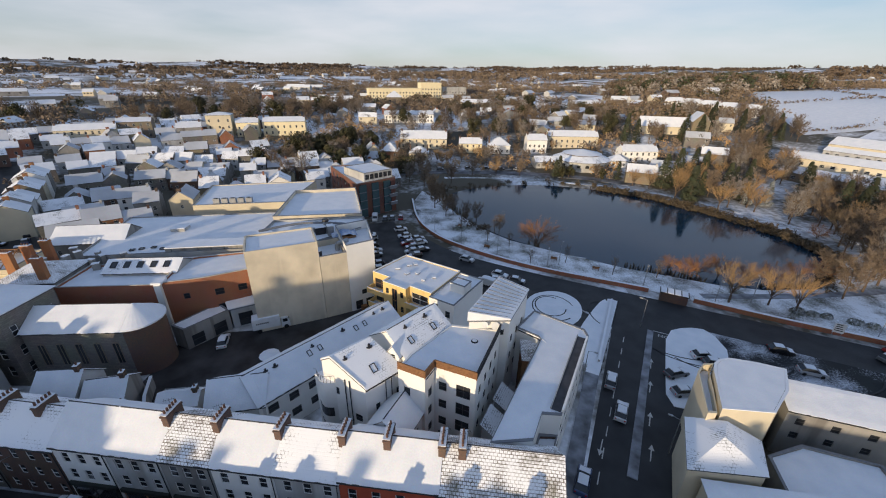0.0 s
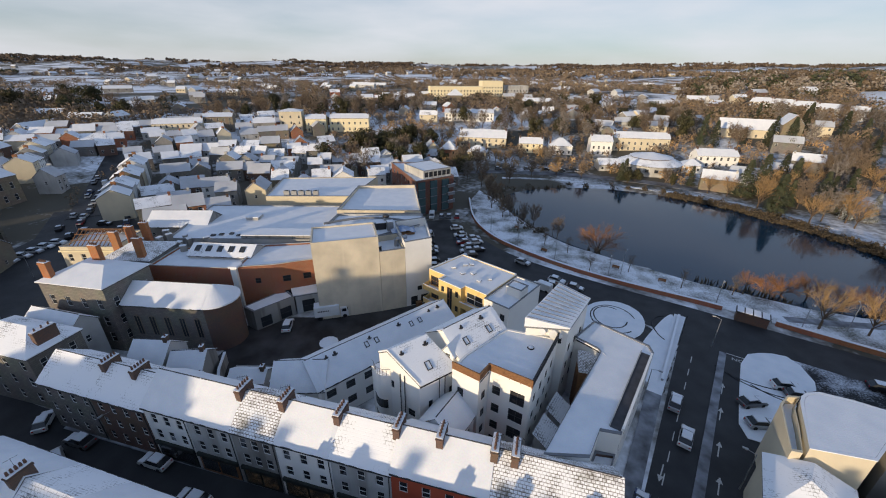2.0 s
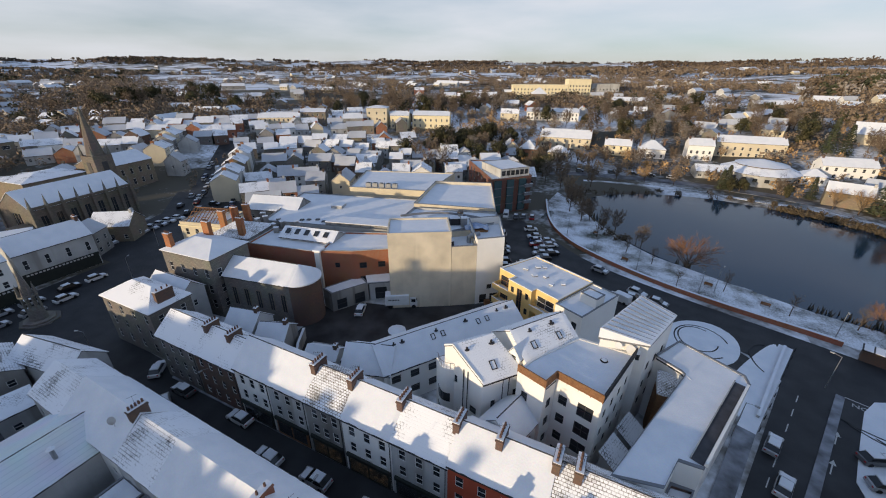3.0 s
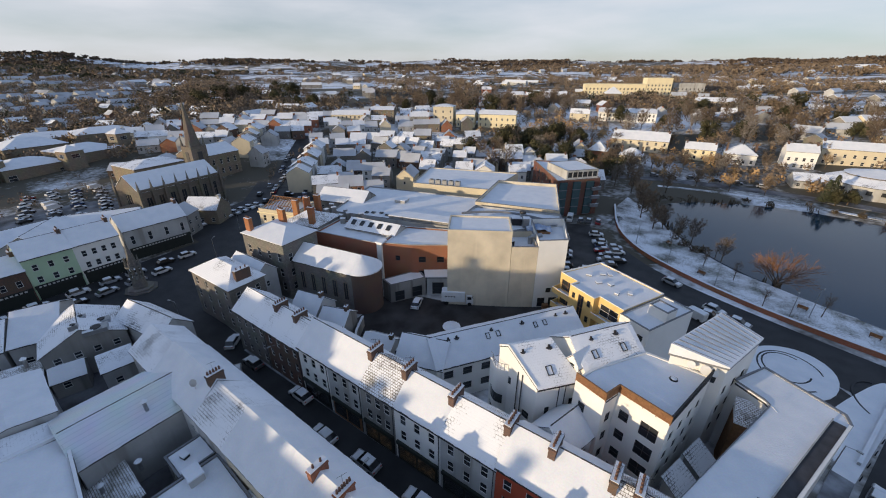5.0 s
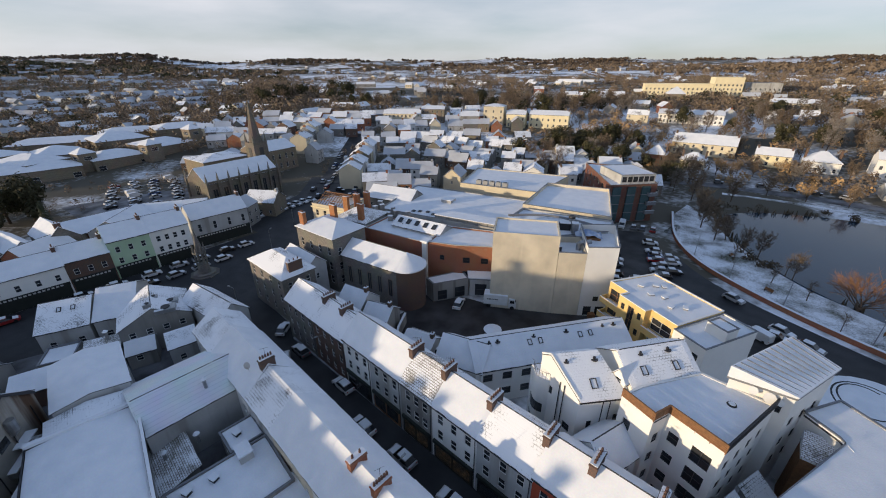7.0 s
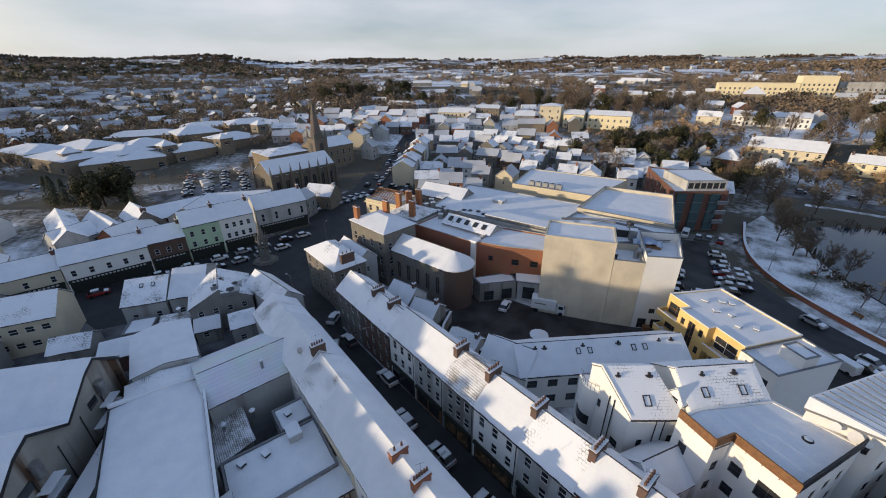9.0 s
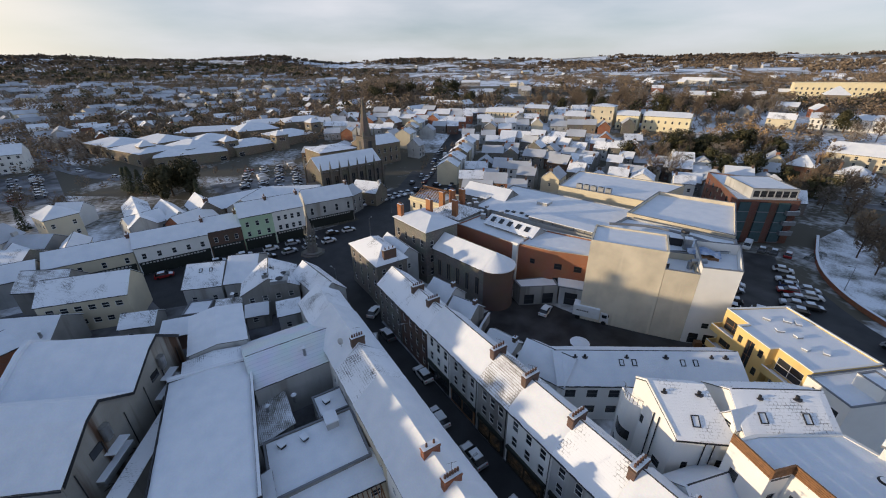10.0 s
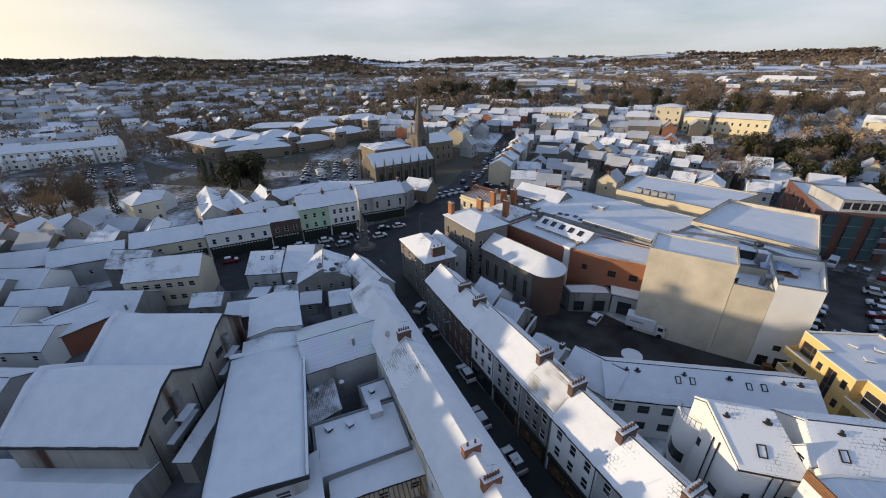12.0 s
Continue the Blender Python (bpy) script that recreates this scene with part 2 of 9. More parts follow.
M = dict(
    snow=material("snow", SNOW, 0.75, (0.74, 0.775, 0.83), 0.45, 5.0, 0.12, 0.5, spec=0.2),
    snow_thin=coursed("thin_snow_on_slates", (0.10, 0.10, 0.11), (0.05, 0.05, 0.055), 0.42, 0.27, 0.03, cover=SNOW, cover_at=0.39, soft=0.20, frame_xy=True, rows=0.12),
    snow_bare=coursed("slates_with_snow_remains", (0.24, 0.20, 0.155), (0.15, 0.125, 0.10), 0.40, 0.24, 0.028, cover=SNOW, cover_at=0.47, soft=0.26, frame_xy=True, patch=0.45, rows=0.22),
    snow_sheet=coursed("snow_on_ribbed_sheet", (0.84, 0.86, 0.9), (0.66, 0.70, 0.76), 40.0, 0.55, 0.03, bump=0.4, frame_xy=True, second=(0.8, 0.83, 0.88)),
    # thin roof snow, greyed so the colour carries the shade on these roofs
    snow_shaded=material("thin_snow_with_shade_tone", (0.60, 0.63, 0.68), 0.8, (0.30, 0.31, 0.34), 0.05, 2.0, 0.2, 0.1),
    lawn=coursed("snow_over_grass", (0.13, 0.12, 0.085), (0.12, 0.11, 0.08), 2.0, 2.0, 0.01, cover=(0.76, 0.79, 0.84), cover_at=0.52, soft=0.3, frame_xy=True, patch=0.16),
    slate=material("slate", (0.09, 0.09, 0.10), 0.7, None, 0.8, 8, 0.4, 0.3),
    white=material("white_render", (0.88, 0.865, 0.83), 0.85, (0.80, 0.785, 0.75), 0.25, 14, 0.12, 0.12),
    cream=material("cream_render", (0.70, 0.62, 0.46), 0.85, (0.60, 0.53, 0.40), 0.22, 12, 0.15, 0.12),
    buff=streaked("buff_cladding", (0.74, 0.66, 0.52), (0.66, 0.59, 0.47)),
    pale_yellow=material("pale_yellow_render", (0.84, 0.74, 0.50), 0.85, (0.76, 0.67, 0.45), 0.2, 10, 0.1, 0.1),
    yellow=material("yellow_render", (0.80, 0.58, 0.24), 0.85, (0.70, 0.50, 0.21), 0.3, 12, 0.12, 0.1),
    grey=streaked("grey_render", (0.34, 0.33, 0.31), (0.17, 0.16, 0.15)),
    pale=streaked("pale_grey_render", (0.54, 0.54, 0.53), (0.30, 0.29, 0.27)),
    green=material("pale_green_render", (0.50, 0.66, 0.46), 0.85, (0.42, 0.56, 0.39), 0.3, 10, 0.12, 0.1),
    red=material("red_shopfront_paint", (0.50, 0.10, 0.05), 0.7, (0.40, 0.08, 0.04), 0.4, 10, 0.15, 0.1),
    stained=streaked("rust_stained_concrete", (0.40, 0.38, 0.34), (0.09, 0.05, 0.03)),
    stone=coursed("grey_stone", (0.26, 0.24, 0.21), (0.16, 0.15, 0.14), 0.7, 0.32, 0.03, second=(0.19, 0.18, 0.165)),
    gold_stone=coursed("sandstone", (0.30, 0.25, 0.18), (0.2, 0.17, 0.13), 0.7, 0.35, 0.02, second=(0.24, 0.2, 0.15)),
    church_stone=coursed("dark_church_stone", (0.22, 0.19, 0.155), (0.14, 0.12, 0.10), 0.7, 0.35, 0.025, second=(0.16, 0.145, 0.12)),
    brick=coursed("red_brick", (0.44, 0.155, 0.08), (0.34, 0.22, 0.16), 0.24, 0.08, 0.01, second=(0.36, 0.115, 0.06)),
    orange=coursed("orange_brick", (0.50, 0.19, 0.07), (0.36, 0.22, 0.14), 0.24, 0.08, 0.01, second=(0.42, 0.15, 0.06)),
    dark_brick=coursed("soot_dark_brick", (0.15, 0.10, 0.08), (0.12, 0.1, 0.09), 0.24, 0.08, 0.012, second=(0.22, 0.12, 0.08)),
    clay=material("clay_pot", (0.17, 0.095, 0.07), 0.9, None, 2, 12, 0.3, 0.2),
    dark=material("dark_metal", (0.05, 0.05, 0.055), 0.5, None, 1.5, 20, 0.3, 0.1, metal=0.4),
    gutter=material("black_gutter", (0.03, 0.03, 0.033), 0.5, None, 2, 20, 0.2, 0.05),
    steel=material("galvanised_steel", (0.45, 0.46, 0.47), 0.45, None, 2, 20, 0.25, 0.1, metal=0.8),
    wood=material("brown_timber", (0.30, 0.15, 0.07), 0.75, (0.2, 0.1, 0.05), 3, 30, 0.3, 0.3),
    frame_white=material("white_window_frame", (0.75, 0.75, 0.74), 0.5, None, 2, 20, 0.1, 0.02),
    frame_dark=material("dark_window_frame", (0.06, 0.06, 0.065), 0.5, None, 2, 20, 0.2, 0.02),
    asphalt=material("wet_asphalt", (0.024, 0.025, 0.028), 0.65, (0.045, 0.046, 0.05), 0.25, 25, 0.3, 0.25),
    yard=material("slushy_tarmac", (0.045, 0.045, 0.048), 0.6, (0.28, 0.29, 0.32), 0.16, 5, 0.5, 0.3),
    yard_dark=material("wet_dark_tarmac", (0.022, 0.020, 0.020), 0.6, (0.075, 0.072, 0.074), 0.22, 6, 0.5, 0.3),
    slush=coursed("tarmac_with_snow_patches", (0.034, 0.035, 0.038), (0.03, 0.03, 0.033), 3.0, 3.0, 0.01, cover=(0.58, 0.61, 0.67), cover_at=0.68, soft=0.22, frame_xy=True, patch=0.12),
    pave=material("snowy_paving", (0.34, 0.36, 0.40), 0.8, (0.10, 0.10, 0.11), 0.4, 7, 0.3, 0.2),
    kerb=material("concrete_kerb", (0.40, 0.39, 0.37), 0.85, None, 1, 15, 0.3, 0.2),
    paint=material("road_paint", (0.62, 0.62, 0.60), 0.7, None, 3, 20, 0.3, 0.1),
    bark=material("bark", (0.14, 0.10, 0.07), 0.9, (0.08, 0.06, 0.045), 2, 20, 0.3, 0.4),
    twig=material("bare_twigs", (0.245, 0.185, 0.13), 0.9, (0.165, 0.125, 0.09), 0.6, 9, 0.3, 0.0, per_object=0.25),
    # darker than the twigs: the shade over the far shore is in this colour
    reed=material("shade_darkened_reeds", (0.13, 0.10, 0.065), 0.9, (0.09, 0.07, 0.045), 0.5, 9, 0.3, 0.0),
    twig_gold=material("golden_twigs", (0.46, 0.30, 0.145), 0.9, (0.34, 0.22, 0.11), 0.6, 9, 0.3, 0.0, per_object=0.2),
    twig_orange=material("orange_willow_twigs", (0.36, 0.165, 0.065), 0.9, (0.22, 0.11, 0.055), 0.5, 9, 0.3, 0.0, per_object=0.2),
    # red brick darkened in its colour for the apartment front lying in shadow
    flat_brick=coursed("shade_darkened_brick", (0.22, 0.085, 0.06), (0.18, 0.13, 0.11), 0.24, 0.08, 0.01, second=(0.17, 0.07, 0.05)),
    twig_frost=material("frosted_twigs", (0.36, 0.33, 0.30), 0.9, (0.17, 0.13, 0.095), 0.25, 5, 0.3, 0.0, per_object=0.2),
    needle=material("conifer_needles", (0.045, 0.060, 0.028), 0.85, (0.10, 0.10, 0.06), 0.8, 8, 0.3, 0.2, per_object=0.3),
    ever=material("evergreen_leaves", (0.05, 0.055, 0.025), 0.85, (0.085, 0.07, 0.035), 0.8, 8, 0.3, 0.2, per_object=0.25),
    needle_snow=material("snowy_conifer", (0.09, 0.10, 0.07), 0.85, (0.55, 0.57, 0.6), 0.9, 6, 0.3, 0.2, per_object=0.2),
    rubber=material("tyre_rubber", (0.02, 0.02, 0.02), 0.85, None, 3, 20, 0.2, 0.1),
    silver=material("wheel_alloy", (0.45, 0.45, 0.46), 0.35, None, 3, 20, 0.1, 0.0, metal=0.8),
    lamp_red=material("red_lens", (0.45, 0.02, 0.02), 0.3, None, 3, 20, 0.1, 0.0),
    lamp_clear=material("clear_lens", (0.7, 0.7, 0.68), 0.2, None, 3, 20, 0.1, 0.0),
    canvas=material("white_canvas", (0.78, 0.78, 0.77), 0.8, None, 1, 12, 0.1, 0.1),
    sign_dark=material("dark_fascia", (0.03, 0.035, 0.03), 0.6, None, 1, 12, 0.2, 0.05),
    teal=material("teal_glass_panel", (0.07, 0.12, 0.13), 0.15, None, 1, 12, 0.2, 0.0),
    louvre=material("lead_sheet", (0.22, 0.23, 0.25), 0.6, None, 1, 12, 0.2, 0.1),
)


def glass_material(name, tint):
    m = bpy.data.materials.new(name)
    m.use_nodes = True
    b = m.node_tree.nodes["Principled BSDF"]
    n = m.node_tree.nodes.new("ShaderNodeTexNoise")
    r = m.node_tree.nodes.new("ShaderNodeValToRGB")
    n.inputs["Scale"].default_value = 0.7
    r.color_ramp.elements[0].color, r.color_ramp.elements[1].color = (*tint, 1), (*[c * 2.2 for c in tint], 1)
    m.node_tree.links.new(n.outputs["Fac"], r.inputs["Fac"])
    m.node_tree.links.new(r.outputs["Color"], b.inputs["Base Color"])
    b.inputs["Roughness"].default_value = 0.06
    b.inputs["Specular IOR Level"].default_value = 0.6
    return m


def glow_material(name, color, power):
    """A lit shop window with uneven goods behind it."""
    m = bpy.data.materials.new(name)
    m.use_nodes = True
    nd, ln = m.node_tree.nodes, m.node_tree.links
    b = nd["Principled BSDF"]
    b.inputs["Base Color"].default_value = (0.05, 0.04, 0.03, 1)
    b.inputs["Roughness"].default_value = 0.1
    tc, n, r = nd.new("ShaderNodeTexCoord"), nd.new("ShaderNodeTexNoise"), nd.new("ShaderNodeValToRGB")
    n.inputs["Scale"].default_value, n.inputs["Detail"].default_value = 2.5, 5
    ln.new(tc.outputs["Object"], n.inputs["Vector"])
    r.color_ramp.elements[0].position, r.color_ramp.elements[1].position = 0.5, 0.68
    r.color_ramp.elements[0].color, r.color_ramp.elements[1].color = (0, 0, 0, 1), (*color, 1)
    ln.new(n.outputs["Fac"], r.inputs["Fac"])
    ln.new(r.outputs["Color"], b.inputs["Emission Color"])
    b.inputs["Emission Strength"].default_value = power
    return m


M["shop_light"] = glow_material("lit_shop_window", (1.0, 0.66, 0.35), 0.025)
M["pane"] = glass_material("dark_window_glass", (0.02, 0.022, 0.025))
M["car_glass"] = glass_material("car_glass", (0.012, 0.013, 0.015))
for n, c in dict(black=(0.012, 0.012, 0.014), white=(0.7, 0.7, 0.7), silver=(0.36, 0.37, 0.39), blue=(0.03, 0.06, 0.16), red=(0.30, 0.02, 0.02), grey=(0.11, 0.115, 0.12)).items():
    M["car_" + n] = material("car_paint_" + n, c, 0.3, None, 1, 6, 0.1, 0.0, spec=0.6)


# ---- mesh tools ----
class Geo:
    """Collects vertices and faces for one mesh."""

    def __init__(self):
        self.v, self.f = [], []

    def face(self, *pts):
        n = len(self.v)
        self.v += [tuple(p) for p in pts]
        self.f.append(tuple(range(n, n + len(pts))))
        return self

    def prism(self, pts, z0, z1):
        """An upright prism over a polygon given counter-clockwise; z1 may be one height a corner."""
        n, k = len(self.v), len(pts)
        tops = z1 if isinstance(z1, (list, tuple)) else [z1] * k
        self.v += [(x, y, z0) for x, y in pts] + [(x, y, z) for (x, y), z in zip(pts, tops)]
        self.f += [tuple(n + i for i in reversed(range(k))), tuple(n + k + i for i in range(k))]
        self.f += [(n + i, n + (i + 1) % k, n + k + (i + 1) % k, n + k + i) for i in range(k)]
        return self

    def box(self, x0, y0, z0, x1, y1, z1):
        return self.prism([(x0, y0), (x1, y0), (x1, y1), (x0, y1)], z0, z1)

    def bar(self, a, b, r=0.03, k=4, r2=None):
        """A round or square bar from a to b."""
        a, b = Vector(a), Vector(b)
        d = (b - a).normalized()
        u = d.cross(Vector((0, 0, 1)) if abs(d.z) < 0.95 else Vector((1, 0, 0))).normalized()
        w = d.cross(u)
        n = len(self.v)
        r2 = r if r2 is None else r2
        for p, q in ((a, r), (b, r2)):
            self.v += [tuple(p + (u * math.cos(t) + w * math.sin(t)) * q) for t in (2 * math.pi * (i + 0.5) / k for i in range(k))]
        self.f += [(n + i, n + (i + 1) % k, n + k + (i + 1) % k, n + k + i) for i in range(k)]
        self.f += [tuple(n + i for i in reversed(range(k))), tuple(n + k + i for i in range(k))]
        return self

    def section(self, prof, x0, x1):
        """A closed profile of (y, z) drawn out along x."""
        n, k = len(self.v), len(prof)
        self.v += [(x0, y, z) for y, z in prof] + [(x1, y, z) for y, z in prof]
        self.f += [tuple(n + i for i in range(k)), tuple(n + k + i for i in reversed(range(k)))]
        self.f += [(n + (i + 1) % k, n + i, n + k + i, n + k + (i + 1) % k) for i in range(k)]
        return self

    def cylinder(self, x, y, z0, z1, r, k=12, r2=None):
        r2 = r if r2 is None else r2
        n = len(self.v)
        for z, q in ((z0, r), (z1, r2)):
            self.v += [(x + q * math.cos(2 * math.pi * i / k), y + q * math.sin(2 * math.pi * i / k), z) for i in range(k)]
        self.f += [tuple(n + i for i in reversed(range(k))), tuple(n + k + i for i in range(k))]
        self.f += [(n + i, n + (i + 1) % k, n + k + (i + 1) % k, n + k + i) for i in range(k)]
        return self

    def ring(self, outer, inner, z0, z1):
        """A closed upright band between two outlines of equal length."""
        n, k = len(self.v), len(outer)
        for pts, z in ((outer, z0), (inner, z0), (outer, z1), (inner, z1)):
            self.v += [(x, y, z) for x, y in pts]
        for i in range(k):
            j = (i + 1) % k
            a, b, c, d = n, n + k, n + 2 * k, n + 3 * k
            self.f += [(a + i, a + j, c + j, c + i), (b + j, b + i, d + i, d + j), (c + i, c + j, d + j, d + i), (a + j, a + i, b + i, b + j)]
        return self

    def mesh(self, name, mat=None, smooth=False):
        me = bpy.data.meshes.new(name)
        me.from_pydata(self.v, [], self.f)
        if smooth:
            me.polygons.foreach_set("use_smooth", [True] * len(me.polygons))
        if mat:
            me.materials.append(M[mat])
        me.update()
        return me


def part(name, geo, mat, parent, label="", at=None):
    """One mesh object under a thing or under a part."""
    me = geo.mesh(name, mat) if isinstance(geo, Geo) else geo
    ob = new(name, me)
    ob.parent = parent
    if at is not None:
        ob.matrix_basis = at
    if label:
        ob["label"] = label
    return ob


def thing(name, label, category, x, y, z=0.0, rot=0.0, group="", kind="", geo=None, mat=None):
    ob = new(name, geo.mesh(name, mat) if geo else None)
    ob.matrix_basis = pose(x, y, z, 0, 0, rot)
    return tagged(ob, label, category, group, kind)


# ---- land ----
def step(a, b, x):
    """Smooth change from 0 at a to 1 at b; a may be the larger."""
    t = min(1.0, max(0.0, (x - a) / (b - a)))
    return t * t * (3 - 2 * t)


def land(x, y):
    """Height of the ground: a flat town centre, a rise round it, hills far off."""
    d = math.hypot(x, y)
    az = math.degrees(math.atan2(-x, y))
    if d < 195:
        return 0.0
    h = 13 * step(195, 330, d) + 9 * step(330, 620, d) + 10 * step(620, 1200, d)
    west = step(60, 85, az) * (1 - step(140, 170, az))
    h *= 1 - 0.75 * west * (1 - step(350, 900, d))
    h += 34 * step(1000, 2600, d) * (1 + 0.3 * step(55, 80, az) + 0.3 * step(-10, -30, az))
    h += 12 * step(900, 1500, d) * step(50, 75, az) * max(0.0, noise.noise(Vector((x / 500, y / 500, 9.1))))
    slope = step(-15, -25, az) * (1 - step(700, 1000, d))      # the open field on the east side
    h += 15 * slope * step(285, 480, d)
    h += 16 * step(300, 1500, d) * noise.noise(Vector((x / 420, y / 420, 0.3))) * (1 - slope)
    h += 18 * step(700, 1400, d) * noise.noise(Vector((x / 360, y / 360, 6.7))) * (1 - slope)
    h += 14 * step(900, 2200, d) * noise.noise(Vector((x / 900, y / 900, 4.3)))
    return h


# ---- ground, roads, water ----
LAKE = [(-5, 138), (5, 123), (14, 114), (29, 105), (43, 98), (53, 94.5), (63, 91), (73, 89.5), (88, 91.5), (101, 102), (108, 114), (105, 128), (97, 144), (86, 160), (66, 176), (40, 184), (16, 182), (-6, 170), (-13, 155)]


def inside(poly, x, y):
    hit = False
    for (x0, y0), (x1, y1) in zip(poly, poly[1:] + poly[:1]):
        if (y0 > y) != (y1 > y) and x < (x1 - x0) * (y - y0) / (y1 - y0) + x0:
            hit = not hit
    return hit


def ground_sheet():
    g = Geo()
    rings = [0.0]
    while rings[-1] < 4700:
        rings.append(rings[-1] + max(4.0, rings[-1] * 0.03))
    k = 220
    for r in rings:
        for i in range(k):
            a = 2 * math.pi * i / k
            x, y = r * math.cos(a), r * math.sin(a)
            g.v.append((x, y, land(x, y) - (1.6 if inside(LAKE, x, y) else 0.0)))
    for j in range(len(rings) - 1):
        for i in range(k):
            a, b = j * k + i, j * k + (i + 1) % k
            g.f.append((a, a + k, b + k, b))
    return g


def field_material():
    m = bpy.data.materials.new("snowy_land")
    m.use_nodes = True
    nd, ln = m.node_tree.nodes, m.node_tree.links
    bsdf = nd["Principled BSDF"]
    bsdf.inputs["Roughness"].default_value = 0.9
    tc = nd.new("ShaderNodeTexCoord")
    cell = nd.new("ShaderNodeTexVoronoi")
    cell.inputs["Scale"].default_value = 0.006
    mid, fine = nd.new("ShaderNodeTexNoise"), nd.new("ShaderNodeTexNoise")
    mid.inputs["Scale"].default_value, mid.inputs["Detail"].default_value = 0.03, 8
    fine.inputs["Scale"].default_value, fine.inputs["Detail"].default_value = 0.5, 6
    for n in (cell, mid, fine):
        ln.new(tc.outputs["Object"], n.inputs["Vector"])
    add = nd.new("ShaderNodeMath")
    add.operation = "MULTIPLY_ADD"
    sep = nd.new("ShaderNodeSeparateColor")
    ln.new(cell.outputs["Color"], sep.inputs[0])
    ln.new(sep.outputs[0], add.inputs[0])
    add.inputs[1].default_value = 0.3
    ln.new(mid.outputs["Fac"], add.inputs[2])
    add2 = nd.new("ShaderNodeMath")
    add2.operation = "MULTIPLY_ADD"
    ln.new(fine.outputs["Fac"], add2.inputs[0])
    add2.inputs[1].default_value = 0.35
    ln.new(add.outputs[0], add2.inputs[2])
    far = nd.new("ShaderNodeVectorMath")
    far.operation = "LENGTH"
    ln.new(tc.outputs["Object"], far.inputs[0])
    town = nd.new("ShaderNodeMapRange")        # trodden and cleared ground in the town
    town.inputs["From Min"].default_value, town.inputs["From Max"].default_value = 260, 420
    town.inputs["To Min"].default_value, town.inputs["To Max"].default_value = -0.15, -0.075
    ln.new(far.outputs["Value"], town.inputs["Value"])
    add3 = nd.new("ShaderNodeMath")
    ln.new(add2.outputs[0], add3.inputs[0])
    ln.new(town.outputs["Result"], add3.inputs[1])
    ramp = nd.new("ShaderNodeValToRGB")
    el = ramp.color_ramp.elements
    el[0].position, el[0].color = 0.62, (0.08, 0.07, 0.05, 1)
    el[1].position, el[1].color = 0.84, (0.80, 0.82, 0.87, 1)
    mid_el = el.new(0.72)
    mid_el.color = (0.36, 0.36, 0.36, 1)
    ln.new(add3.outputs[0], ramp.inputs["Fac"])
    ln.new(ramp.outputs["Color"], bsdf.inputs["Base Color"])
    bp = nd.new("ShaderNodeBump")
    bp.inputs["Strength"].default_value, bp.inputs["Distance"].default_value = 0.25, 0.2
    ln.new(fine.outputs["Fac"], bp.inputs["Height"])
    ln.new(bp.outputs["Normal"], bsdf.inputs["Normal"])
    return m


M["land"] = field_material()
ground = tagged(new("ground", ground_sheet().mesh("ground", "land", True)), "snow-covered ground of town and hills", "ground", kind="structure")


def water_material():
    m = bpy.data.materials.new("lake_water")
    m.use_nodes = True
    nd, ln = m.node_tree.nodes, m.node_tree.links
    b = nd["Principled BSDF"]
    b.inputs["Base Color"].default_value = (0.004, 0.026, 0.052, 1)
    b.inputs["IOR"].default_value = 1.33
    b.inputs["Roughness"].default_value = 0.08
    tc, n, bp = nd.new("ShaderNodeTexCoord"), nd.new("ShaderNodeTexNoise"), nd.new("ShaderNodeBump")
    n.inputs["Scale"].default_value, n.inputs["Detail"].default_value = 1.2, 4
    ln.new(tc.outputs["Object"], n.inputs["Vector"])
    bp.inputs["Strength"].default_value, bp.inputs["Distance"].default_value = 0.12, 0.05
    ln.new(n.outputs["Fac"], bp.inputs["Height"])
    ln.new(bp.outputs["Normal"], b.inputs["Normal"])
    n2, r = nd.new("ShaderNodeTexNoise"), nd.new("ShaderNodeMapRange")
    n2.inputs["Scale"].default_value = 0.05
    ln.new(tc.outputs["Object"], n2.inputs["Vector"])
    ln.new(n2.outputs["Fac"], r.inputs["Value"])
    r.inputs["To Min"].default_value, r.inputs["To Max"].default_value = 0.03, 0.14
    ln.new(r.outputs["Result"], b.inputs["Roughness"])
    return m


M["water"] = water_material()


def smooth_loop(pts, n=4):
    """A rounder copy of a closed outline."""
    for _ in range(n):
        pts = [p for a, b in zip(pts, pts[1:] + pts[:1]) for p in ((0.75 * a[0] + 0.25 * b[0], 0.75 * a[1] + 0.25 * b[1]), (0.25 * a[0] + 0.75 * b[0], 0.25 * a[1] + 0.75 * b[1]))]
    return pts


def smooth_line(pts, n=3):
    for _ in range(n):
        mid = [p for a, b in zip(pts, pts[1:]) for p in ((0.75 * a[0] + 0.25 * b[0], 0.75 * a[1] + 0.25 * b[1]), (0.25 * a[0] + 0.75 * b[0], 0.25 * a[1] + 0.75 * b[1]))]
        pts = [pts[0]] + mid + [pts[-1]]
    return pts


def flat(name, pts, z0, z1, mat, label, category):
    area = sum(a[0] * b[1] - b[0] * a[1] for a, b in zip(pts, pts[1:] + pts[:1]))
    pts = pts if area > 0 else pts[::-1]
    return tagged(new(name, Geo().prism(pts, z0, z1).mesh(name, mat)), label, category, kind="structure")


def ribbon(line, half, z, lift=0.0):
    """Points of a strip's two sides."""
    left, right = [], []
    for i, (x, y) in enumerate(line):
        a, b = line[max(0, i - 1)], line[min(len(line) - 1, i + 1)]
        d = Vector((b[0] - a[0], b[1] - a[1])).normalized()
        left.append((x - d.y * half, y + d.x * half))
        right.append((x + d.y * half, y - d.x * half))
    return left, right


